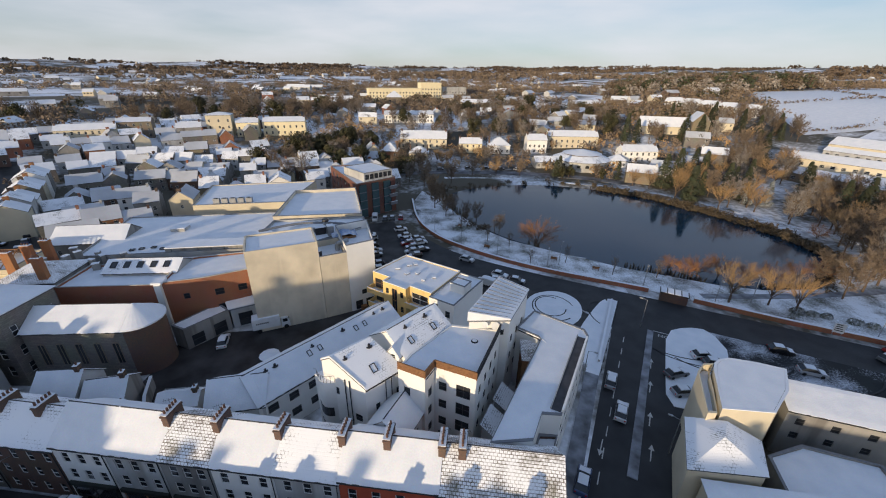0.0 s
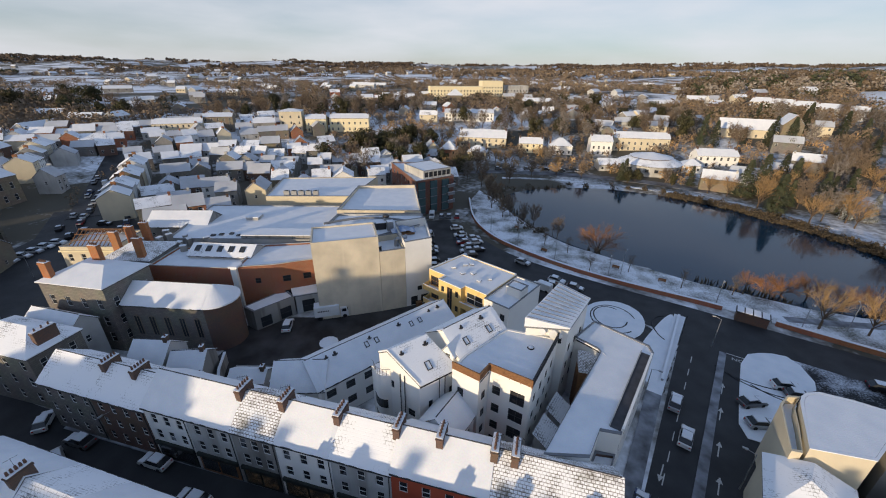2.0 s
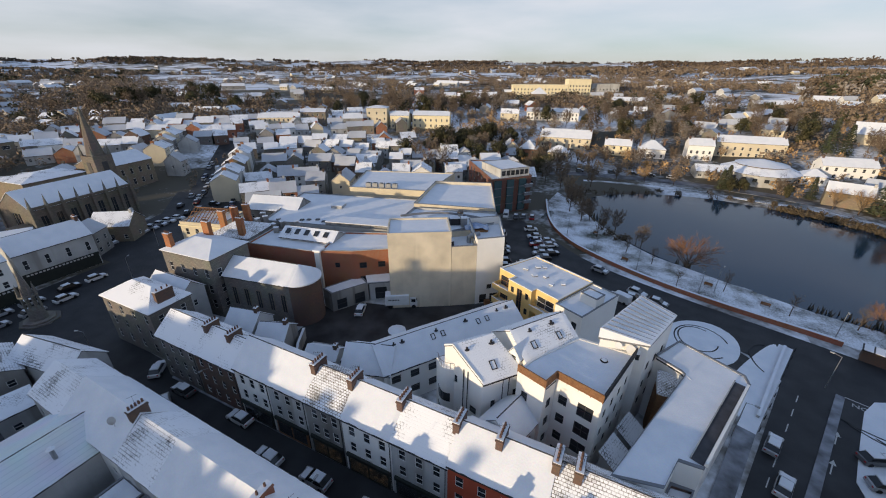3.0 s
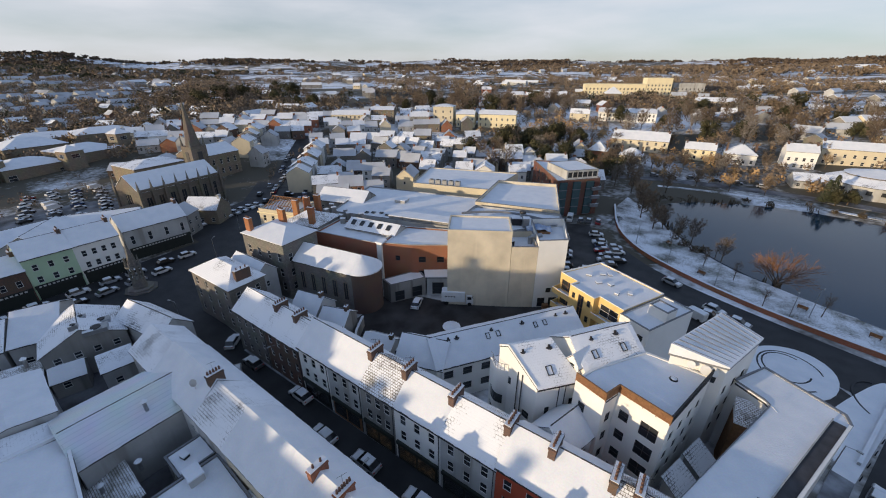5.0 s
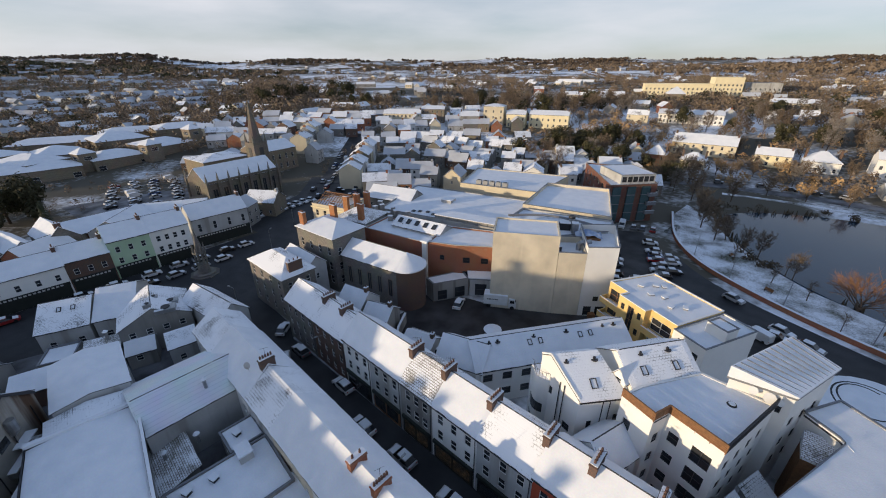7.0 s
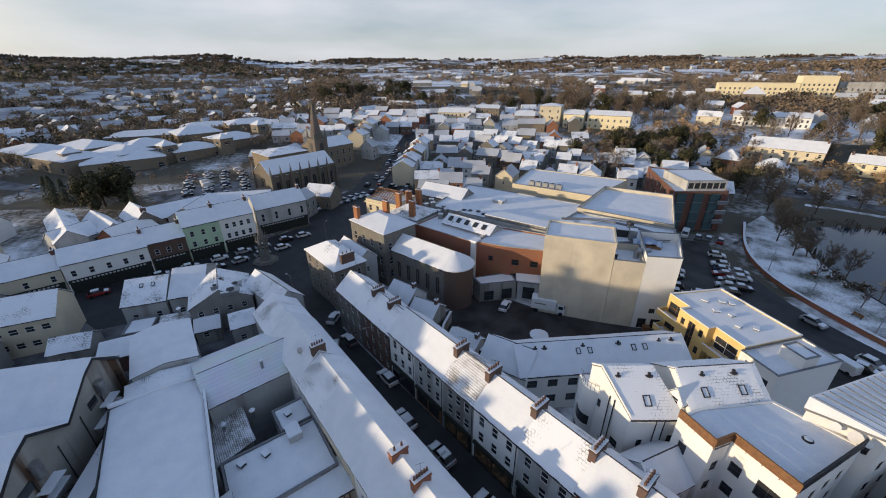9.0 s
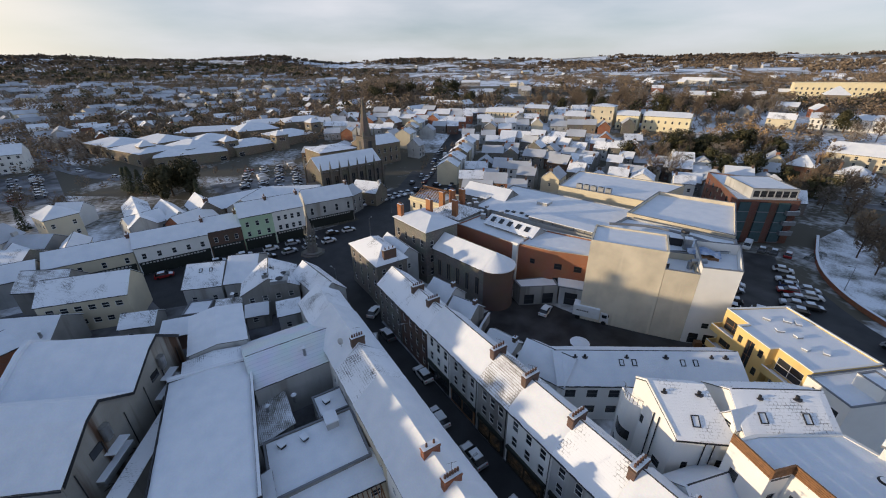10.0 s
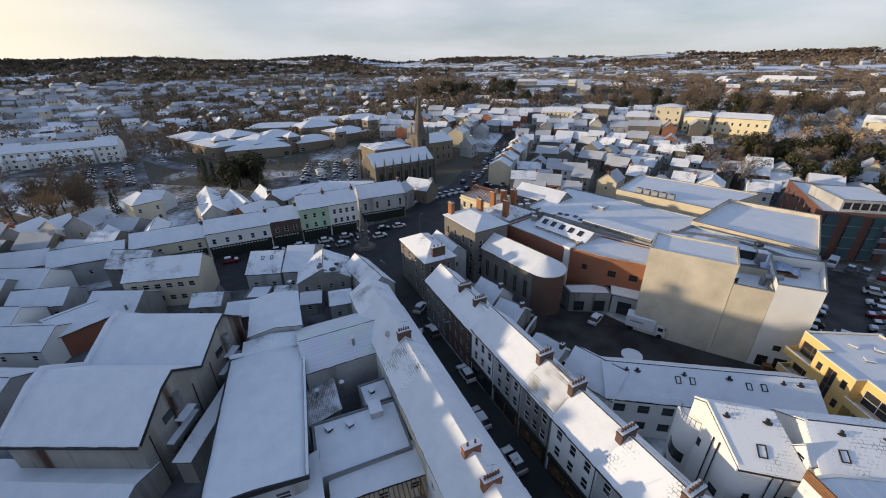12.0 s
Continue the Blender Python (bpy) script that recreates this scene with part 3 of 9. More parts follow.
def strip(name, line, half, z0, z1, mat, label, category, follow=False, geo=None):
    g = geo or Geo()
    left, right = ribbon(line, half, z1)
    for a, b, c, d in zip(right, right[1:], left[1:], left):
        if follow:
            g.prism([a, b, c, d], -3.0 + min(land(*p) for p in (a, b, c, d)), [land(*p) + z1 for p in (a, b, c, d)])
        else:
            g.prism([a, b, c, d], z0, z1)
    if geo:
        return None
    return tagged(new(name, g.mesh(name, mat)), label, category, kind="structure")


flat("water", smooth_loop(LAKE, 2), -1.5, -0.35, "water", "dark still water of the lake", "lake")
# snowy lakeside lawn between the road wall and the water
WALL_LINE = smooth_line([(-24, 150), (-19, 127), (-11, 113), (-1, 104.5), (12, 96.5), (25, 91), (43, 85.5), (54, 80.5), (66, 75), (80, 69.5), (100, 62)], 2)
PARK = [(x + 0.6, y + 0.5) for x, y in WALL_LINE] + [(128, 96), (114, 113), (108, 111), (100, 100), (88, 90.5), (73, 88.5), (63, 90), (53, 93.5), (43, 97), (29, 104), (13, 113), (4, 122), (-6, 138), (-15, 156), (-22, 165)]
flat("lawn", PARK, -0.8, 0.12, "lawn", "snow-covered lakeside lawn behind the road wall", "lawn")
strip("path", smooth_line([(56, 84), (70, 85), (84, 87), (100, 90), (122, 96)], 2), 1.1, 0.0, 0.15, "pave", "trodden park path in the snow", "path")
strip("path", smooth_line([(-14, 190), (6, 193), (30, 193), (52, 186), (72, 182), (90, 169), (104, 151), (117, 131), (132, 114)], 3), 1.3, -0.5, 0.12, "lawn", "snow-covered path along the far shore", "path")
# carriageways
ROAD_LAKE = smooth_line([(-20, 112), (-9, 100), (3, 93), (18, 86.5), (37, 79.5), (52, 73.5), (66, 68), (84, 61), (110, 50)], 2)
strip("road", ROAD_LAKE, 4.6, -0.3, 0.024, "asphalt", "dark wet lakeside road between snowy verges", "road")
flat("road", [(12, 24), (30.5, 20), (48, 66), (50, 76), (20, 88), (20, 78), (28, 74), (30.5, 69)], -0.3, 0.030, "asphalt", "wide wet two-way road with a central island", "road")
strip("road", [(-96, 26.5), (-66, 24.2), (-30, 22.8), (12, 21.0), (34, 19.5)], 4.6, -0.3, 0.036, "asphalt", "narrow dark street between two terraces", "road")
flat("yard", [(-53, 38), (-47, 33), (-34, 34.5), (-30, 40), (-9, 62), (-6, 68), (-22, 74), (-42, 61), (-55, 58)], -0.3, 0.044, "yard_dark", "dark wet service yard behind the terrace", "yard")
flat("parking", [(-36, 122), (-24, 88), (-14, 78), (18, 66), (30, 70), (22, 79), (8, 88), (-8, 97), (-20, 110), (-27, 126)], -0.3, 0.016, "yard_dark", "dark wet car park by the lakeside road", "car park")
flat("square", [(-118, -16), (-97, -10), (-86, 22), (-84, 44), (-90, 62), (-97, 80), (-112, 86), (-148, 108), (-168, 98), (-147, 78), (-136, 48), (-121, 48)], -0.3, 0.028, "asphalt", "dark wet town square with parked cars", "square")
flat("parking", [(-152, 30), (-150, 42), (-170, 44), (-185, 60), (-228, 44), (-224, 10), (-180, 14)], -0.3, 0.03, "yard", "slushy car park beside the shopping centre", "car park")
flat("parking", [(32, 66), (52, 72), (70, 64), (95, 54), (88, 40), (60, 46), (34, 48)], -0.3, 0.008, "slush", "snowy car park with dark tyre tracks", "car park")
flat("pavement", [(-64, 27.9), (12, 25.6), (12, 24.6), (-64, 26.9)], -0.2, 0.16, "pave", "narrow slushy pavement before the terrace", "pavement")
flat("pavement", [(-68, 20.6), (20, 16.8), (20, 15.6), (-68, 19.5)], -0.2, 0.16, "pave", "narrow slushy pavement before the terrace", "pavement")
flat("pavement", [(11.3, 29), (21.5, 55), (23.6, 54.1), (13.4, 28.1)], -0.2, 0.16, "pave", "slushy pavement beside the apartment wing", "pavement")
flat("pavement", [(21.5, 55), (33, 80.5), (35.0, 79.6), (23.6, 54.1)], -0.2, 0.17, "snow", "snowy pavement strip with a low wall", "pavement")
flat("verge", smooth_loop([(21, 57), (22.5, 66), (26, 72), (31.5, 80), (33, 80), (27.5, 66), (24, 57)], 2), -0.2, 0.155, "snow", "snowy verge beside the road", "verge")
flat("roundabout", smooth_loop([(12, 73), (15, 81), (22, 83.5), (26.5, 79), (25, 71), (19, 67), (13, 68)], 2), -0.2, 0.11, "snow", "snow-covered turning circle with tyre tracks", "roundabout")
flat("island", [(22, 35.5), (23.2, 35), (38.6, 68.4), (37.6, 68.9)], -0.2, 0.17, "pave", "long narrow traffic island with slushy kerbs", "traffic island")
flat("pavement", smooth_loop([(32.6, 48.5), (36.5, 58), (41.2, 68.6), (46, 70.6), (50.4, 70), (50.4, 61.5), (45.5, 59.5), (42, 52), (37, 47.5)], 1), -0.2, 0.14, "snow", "snow-covered corner plot beside the road", "pavement")


flat("yard", [(-116, -60), (-60, -62), (-30, -20), (-27, 14), (-68, 19), (-96, 8), (-112, -18)], -0.3, 0.012, "yard", "dark slushy yards between the workshops", "yard")
strip("parking", [(-266 + 8 * i, -60 + 1.4 * i) for i in range(8)], 13.0, 0, 0.12, "yard", "slushy car park with patches of snow", "car park", follow=True)
strip("road", smooth_line([(-430, -84), (-351, -66), (-300, -54), (-277, -45), (-250, -31), (-230, -14), (-214, 6)], 3), 4.0, 0, 0.16, "yard", "slushy road bending past the car park", "road", follow=True)
strip("road", smooth_line([(-262, -130), (-262, -98), (-268, -76), (-286, -54)], 3), 3.2, 0, 0.14, "yard", "slushy road in front of the long apartment row", "road", follow=True)


def wall_run(name, line, half, height, mat, label, cap=None):
    g = Geo()
    left, right = ribbon(line, half, 0)
    for a, b, c, d in zip(right, right[1:], left[1:], left):
        g.prism([a, b, c, d], -0.2, height)
    ob = tagged(new(name, g.mesh(name, mat)), label, "wall", kind="structure")
    if cap:
        g2 = Geo()
        left, right = ribbon(line, half + 0.06, 0)
        for a, b, c, d in zip(right, right[1:], left[1:], left):
            g2.prism([a, b, c, d], height, height + 0.12)
        part("coping", g2, cap, ob, "snow-capped coping")
    return ob


wall_run("wall_lakeside", WALL_LINE[:27], 0.25, 1.1, "brick", "low red-brick wall along the lakeside road", "snow")
wall_run("wall_lakeside", WALL_LINE[29:], 0.25, 1.1, "brick", "low red-brick wall along the lakeside road", "snow")

# road marks
marks = Geo()
for k in range(9):
    u = k / 9.0
    x, y = 17.8 + 15.0 * u, 34 + 34 * u
    d = Vector((15, 34)).normalized()
    marks.prism([(x - d.y * 0.07, y + d.x * 0.07), (x + d.y * 0.07, y - d.x * 0.07), (x + d.y * 0.07 + d.x * 2, y - d.x * 0.07 + d.y * 2), (x - d.y * 0.07 + d.x * 2, y + d.x * 0.07 + d.y * 2)], 0.02, 0.036)
tagged(new("lane_marking", marks.mesh("lane_marking", "paint")), "dashed white lane marks on wet asphalt", "road marking", kind="structure")


def arrow(x, y, rot):
    g = Geo().box(-0.08, 0, 0.02, 0.08, 2.0, 0.037)
    g.prism([(-0.4, 2.0), (0.4, 2.0), (0.0, 3.0)], 0.02, 0.037)
    ob = thing("road_arrow", "white painted arrow on wet asphalt", "road marking", x, y, 0, rot, "road arrows", "structure", g, "paint")
    return ob


for x, y, r in ((33.5, 57, -25), (31, 51, -25), (28.2, 44, -25), (26.0, 38, -25), (24.5, 62, 155), (20.5, 41, 155)):
    arrow(x, y, r)
words = bpy.data.curves.new("road_words", "FONT")
words.body, words.size, words.align_x, words.extrude = "NO ENTRY", 1.3, "CENTER", 0.004
tagged(new("road_words", words), "white painted words on wet asphalt", "road marking", kind="structure")
words.materials.append(M["paint"])
bpy.data.objects["road_words"].matrix_basis = pose(41.8, 65.6, 0.036, 0, 0, -22)
stop = Geo().box(-3.2, 0, 0.02, 3.2, 0.2, 0.037)
tagged(new("stop_line", stop.mesh("stop_line", "paint")), "white line painted across the road", "road marking", kind="structure").matrix_basis = pose(41.6, 67.4, 0, 0, 0, -22)


# ---- buildings ----
WINDOWS = {}


def window_meshes(w, h, fr, bars):
    key = (round(w, 2), round(h, 2), fr, bars)
    if key not in WINDOWS:
        g, t, y0, y1 = Geo(), 0.07, 0.06, 0.14
        cols = [(0, w)] if bars < 2 else [(0, w / 2 + t / 2), (w / 2 - t / 2, w)]
        rows = [(0, h)] if bars < 1 else [(0, h / 2 + t / 2), (h / 2 - t / 2, h)]
        xs = sorted({v for a, b in cols for v in (a, a + t, b - t, b)})
        zs = sorted({v for a, b in rows for v in (a, a + t, b - t, b)})
        idx = {}

        def at(x, z, y):
            key2 = (round(x, 4), round(z, 4), y)
            if key2 not in idx:
                idx[key2] = len(g.v)
                g.v.append((x, y, z))
            return idx[key2]

        def hole(i, j):
            x, z = (xs[i] + xs[i + 1]) / 2, (zs[j] + zs[j + 1]) / 2
            return any(a + t < x < b - t for a, b in cols) and any(a + t < z < b - t for a, b in rows)

        for i in range(len(xs) - 1):
            for j in range(len(zs) - 1):
                if hole(i, j):
                    continue
                xa, xb, za, zb = xs[i], xs[i + 1], zs[j], zs[j + 1]
                g.f.append((at(xa, za, y0), at(xb, za, y0), at(xb, zb, y0), at(xa, zb, y0)))
                for ni, nj, p, q in ((i - 1, j, (xa, zb), (xa, za)), (i + 1, j, (xb, za), (xb, zb)), (i, j - 1, (xa, za), (xb, za)), (i, j + 1, (xb, zb), (xa, zb))):
                    if not (0 <= ni < len(xs) - 1 and 0 <= nj < len(zs) - 1) or hole(ni, nj):
                        g.f.append((at(*q, y0), at(*p, y0), at(*p, y1), at(*q, y1)))
        wm = g.mesh("window", fr)
        n0 = len(g.v)
        gg = Geo()
        gg.v, gg.f = g.v + [(0, 0.11, 0), (w, 0.11, 0), (w, 0.11, h), (0, 0.11, h)], g.f + [(n0, n0 + 1, n0 + 2, n0 + 3)]
        both = gg.mesh("window", fr)
        both.materials.append(M["pane"])
        both.polygons[len(g.f)].material_index = 1
        WINDOWS[key] = (wm, Geo().box(0.01, 0.10, 0.01, w - 0.01, 0.13, h - 0.01).mesh("pane", "pane"), both)
    return WINDOWS[key]


def grid_openings(length, n, zs, w, h, lead=1.2, tail=None, skip=()):
    """n evenly spaced openings in each of the rows at heights zs."""
    tail = lead if tail is None else tail
    gap = (length - lead - tail - w) / max(1, n - 1)
    return [(lead + i * gap, z, w, h) for j, z in enumerate(zs) for i in range(n) if (i, j) not in skip]


def facade(g, at, length, z0, z1, openings):
    """Adds a wall face along local x of the frame at, with its openings cut through to a reveal."""
    xs = sorted({0.0, length, *[o[0] for o in openings], *[o[0] + o[2] for o in openings]})
    zs = sorted({z0, z1, *[o[1] for o in openings], *[o[1] + o[3] for o in openings]})

    def put(*pts):
        g.face(*[tuple(at @ Vector(p)) for p in pts])

    for xa, xb in zip(xs, xs[1:]):
        for za, zb in zip(zs, zs[1:]):
            mx, mz = (xa + xb) / 2, (za + zb) / 2
            if not any(o[0] < mx < o[0] + o[2] and o[1] < mz < o[1] + o[3] for o in openings):
                put((xa, 0, za), (xb, 0, za), (xb, 0, zb), (xa, 0, zb))
    d = 0.16
    for x, z, w, h, *_ in openings:
        put((x, 0, z), (x, d, z), (x + w, d, z), (x + w, 0, z))
        put((x, 0, z + h), (x + w, 0, z + h), (x + w, d, z + h), (x, d, z + h))
        put((x, 0, z), (x, 0, z + h), (x, d, z + h), (x, d, z))
        put((x + w, 0, z), (x + w, d, z), (x + w, d, z + h), (x + w, 0, z + h))
        put((x, d, z), (x, d, z + h), (x + w, d, z + h), (x + w, d, z))


def snow_roof(prof, x0, x1, cell=0.7, rough=0.035, seed=0.0):
    """A blanket of snow over a roof profile of (y, z), with a soft uneven top."""
    g = Geo()
    line = []
    for (ya, za), (yb, zb) in zip(prof, prof[1:]):
        n = max(1, int(math.hypot(yb - ya, zb - za) / cell))
        line += [(ya + (yb - ya) * i / n, za + (zb - za) * i / n) for i in range(n)]
    line.append(prof[-1])
    nx, ny = max(1, int((x1 - x0) / cell)), len(line)
    for i in range(nx + 1):
        x = x0 + (x1 - x0) * i / nx
        for j, (y, z) in enumerate(line):
            edge = 0.0 if 0 < j < ny - 1 and 0 < i < nx else -0.07
            jut = 0.05 * noise.noise(Vector((x * 1.3 + seed, j * 3.1, seed))) if j in (0, ny - 1) else 0.0
            g.v.append((x, y + (jut if j else -jut), z + edge + rough * noise.noise(Vector((x * 0.8 + seed, y * 0.8, 2.0)))))
    for i in range(nx):
        for j in range(ny - 1):
            a = i * ny + j
            g.f.append((a, a + ny, a + ny + 1, a + 1))
    base = len(g.v)
    rim = [i * ny for i in range(nx + 1)] + [nx * ny + j for j in range(1, ny)] + [i * ny + ny - 1 for i in range(nx - 1, -1, -1)] + list(range(ny - 2, 0, -1))
    for a in rim:
        x, y, z = g.v[a]
        g.v.append((x, y, z - 0.10))
    for i in range(len(rim)):
        j = (i + 1) % len(rim)
        g.f.append((rim[i], base + i, base + j, rim[j]))
    return g


def hip_faces(g, L, D, eave, ridge, over, cut, lift=0.0):
    a, b = -over, L + over
    c, d = -over, D + over
    z, t = eave + lift, ridge + lift
    p = [(a, c, z), (b, c, z), (b, d, z), (a, d, z), (cut, D / 2, t), (L - cut, D / 2, t)]
    for f in ((0, 1, 5, 4), (1, 2, 5), (2, 3, 4, 5), (3, 0, 4)):
        g.face(*[p[i] for i in f])
    q = [(x, y, z - 0.16) for x, y, z in p[:4]]
    for i in range(4):
        g.face(q[i], q[(i + 1) % 4], p[(i + 1) % 4], p[i])
    g.face(*reversed(q))
    return g


def chimney(parent, x, y, w, d, z0, z1, mat="dark_brick", pots=2, name="chimney"):
    g = Geo().box(x - w / 2, y - d / 2, z0, x + w / 2, y + d / 2, z1)
    g.box(x - w / 2 - 0.07, y - d / 2 - 0.07, z1 - 0.35, x + w / 2 + 0.07, y + d / 2 + 0.07, z1 - 0.2)
    ob = part(name, g, mat, parent, "chimney stack capped with snow")
    if pots:
        part("snow_cap", Geo().box(x - w / 2 - 0.02, y - d / 2 - 0.02, z1, x + w / 2 + 0.02, y + d / 2 + 0.02, z1 + 0.07), "snow", ob)
    for i in range(pots):
        k = (i + 0.5) / pots - 0.5
        px, py = (x + k * w * 0.9, y) if w >= d else (x, y + k * d * 0.9)
        part("chimney_pot", Geo().cylinder(px, py, z1 + 0.05, z1 + 0.5, 0.14, 8, 0.11), "clay", ob)
    return ob


def building(name, label, x, y, rot, L, D, eave, ridge=0.0, wall="white", roof="gable", snow="snow", z=0.0, front=(), back=(), left=(), right=(), over=0.25,
             chimneys=(), fr="frame_white", bars=1, category="house", group="", cut=None, rough=0.035, gutters=True, roof_mat="slate", parapet=0.5, split=0.5, simple=False):
    """A house with local x along its front. front, back, left and right list the openings (x, z, w, h) of each wall."""
    top = thing(name, label, category, x, y, z, rot, group)
    g = Geo()
    sides = ((front, pose(0, 0, 0), L), (right, pose(L, 0, 0, 0, 0, 90), D), (back, pose(L, D, 0, 0, 0, 180), L), (left, pose(0, D, 0, 0, 0, -90), D))
    wall_top = eave + (parapet if roof == "flat" else 0.0)
    ym = D * split
    for openings, at, length in sides:
        facade(g, at, length, -1.5, wall_top, openings)
    if roof == "gable":
        g.face((0, 0, eave), (0, ym, ridge), (0, D, eave))
        g.face((L, 0, eave), (L, D, eave), (L, ym, ridge))
    if roof == "mono":
        g.face((0, 0, eave), (0, D, ridge), (0, D, eave))
        g.face((L, 0, eave), (L, D, eave), (L, D, ridge))
        g.face((0, D, eave), (0, D, ridge), (L, D, ridge), (L, D, eave))
    part("wall", g, wall, top)
    for openings, at, length in sides:
        for ox, oz, w, h, *style in openings:
            wm, pm, both = window_meshes(w, h, style[0] if style else fr, style[1] if len(style) > 1 else bars)
            win = part("window", both if simple else wm, None, top, at=at @ Matrix.Translation((ox, 0, oz)))
            if not simple:
                part("pane", pm, None, win)
    seed = x * 0.37 + y * 0.71
    if roof == "gable":
        s = (ridge - eave) / max(ym, 0.1)
        s2 = (ridge - eave) / max(D - ym, 0.1)
        prof = [(-over, eave - over * s), (ym, ridge), (D + over, eave - over * s2)]
        body = [(yy, zz + 0.10) for yy, zz in prof] + [(yy, zz - 0.08) for yy, zz in reversed(prof)]
        r = part("roof", Geo().section(body, -0.12, L + 0.12), roof_mat, top, "slate roof under snow")
        part("snow_cover", snow_roof([(yy, zz + 0.21) for yy, zz in prof], -0.16, L + 0.16, 0.7 if rough else 50, rough, seed), snow, r, "snow lying on the roof")
    elif roof == "mono":
        s = (ridge - eave) / D
        prof = [(-over, eave - over * s), (D + over, ridge + over * s)]
        body = [(yy, zz + 0.10) for yy, zz in prof] + [(yy, zz - 0.08) for yy, zz in reversed(prof)]
        r = part("roof", Geo().section(body, -0.12, L + 0.12), roof_mat, top, "single-pitch roof under snow")
        part("snow_cover", snow_roof([(yy, zz + 0.21) for yy, zz in prof], -0.16, L + 0.16, 0.7 if rough else 50, rough, seed), snow, r, "snow lying on the roof")
    elif roof == "hip":
        c = D / 2 if cut is None else cut
        r = part("roof", hip_faces(Geo(), L, D, eave, ridge, over, c), roof_mat, top, "hipped slate roof under snow")
        part("snow_cover", hip_faces(Geo(), L, D, eave, ridge, over + 0.03, c, 0.17), snow, r, "snow lying on the roof")
    elif roof == "flat":
        r = part("roof", Geo().box(0.2, 0.2, eave - 0.2, L - 0.2, D - 0.2, eave), roof_mat, top, "flat roof")
        part("snow_cover", snow_roof([(0.26, eave + 0.16), (D - 0.26, eave + 0.16)], 0.26, L - 0.26, 0.9 if rough else 50, rough, seed), snow, r, "snow lying on the flat roof")
        p = Geo().ring([(-0.05, -0.05), (L + 0.05, -0.05), (L + 0.05, D + 0.05), (-0.05, D + 0.05)], [(0.2, 0.2), (L - 0.2, 0.2), (L - 0.2, D - 0.2), (0.2, D - 0.2)], wall_top - 0.02, wall_top + 0.1)
        q = Geo().ring([(0.01, 0.01), (L - 0.01, 0.01), (L - 0.01, D - 0.01), (0.01, D - 0.01)], [(0.19, 0.19), (L - 0.19, 0.19), (L - 0.19, D - 0.19), (0.19, D - 0.19)], eave, wall_top - 0.02)
        part("parapet_wall", q, wall, top)
        part("parapet", p, "louvre", top, "parapet with a light dusting of snow")
    if gutters and roof in ("gable", "mono"):
        s = (ridge - eave) / (ym if roof == "gable" else D)
        part("gutter", Geo().bar((-0.1, -over - 0.05, eave - over * s), (L + 0.1, -over - 0.05, eave - over * s), 0.07, 6), "gutter", top)
    if roof == "gable" and not simple and ridge - eave > 1.5:
        part("ridge_tiles", Geo().bar((0.1, ym, ridge + 0.15), (L - 0.1, ym, ridge + 0.15), 0.09, 5), "slate", top, "ridge tiles half hidden by snow")
    for c in chimneys:
        chimney(top, *c)
    return top


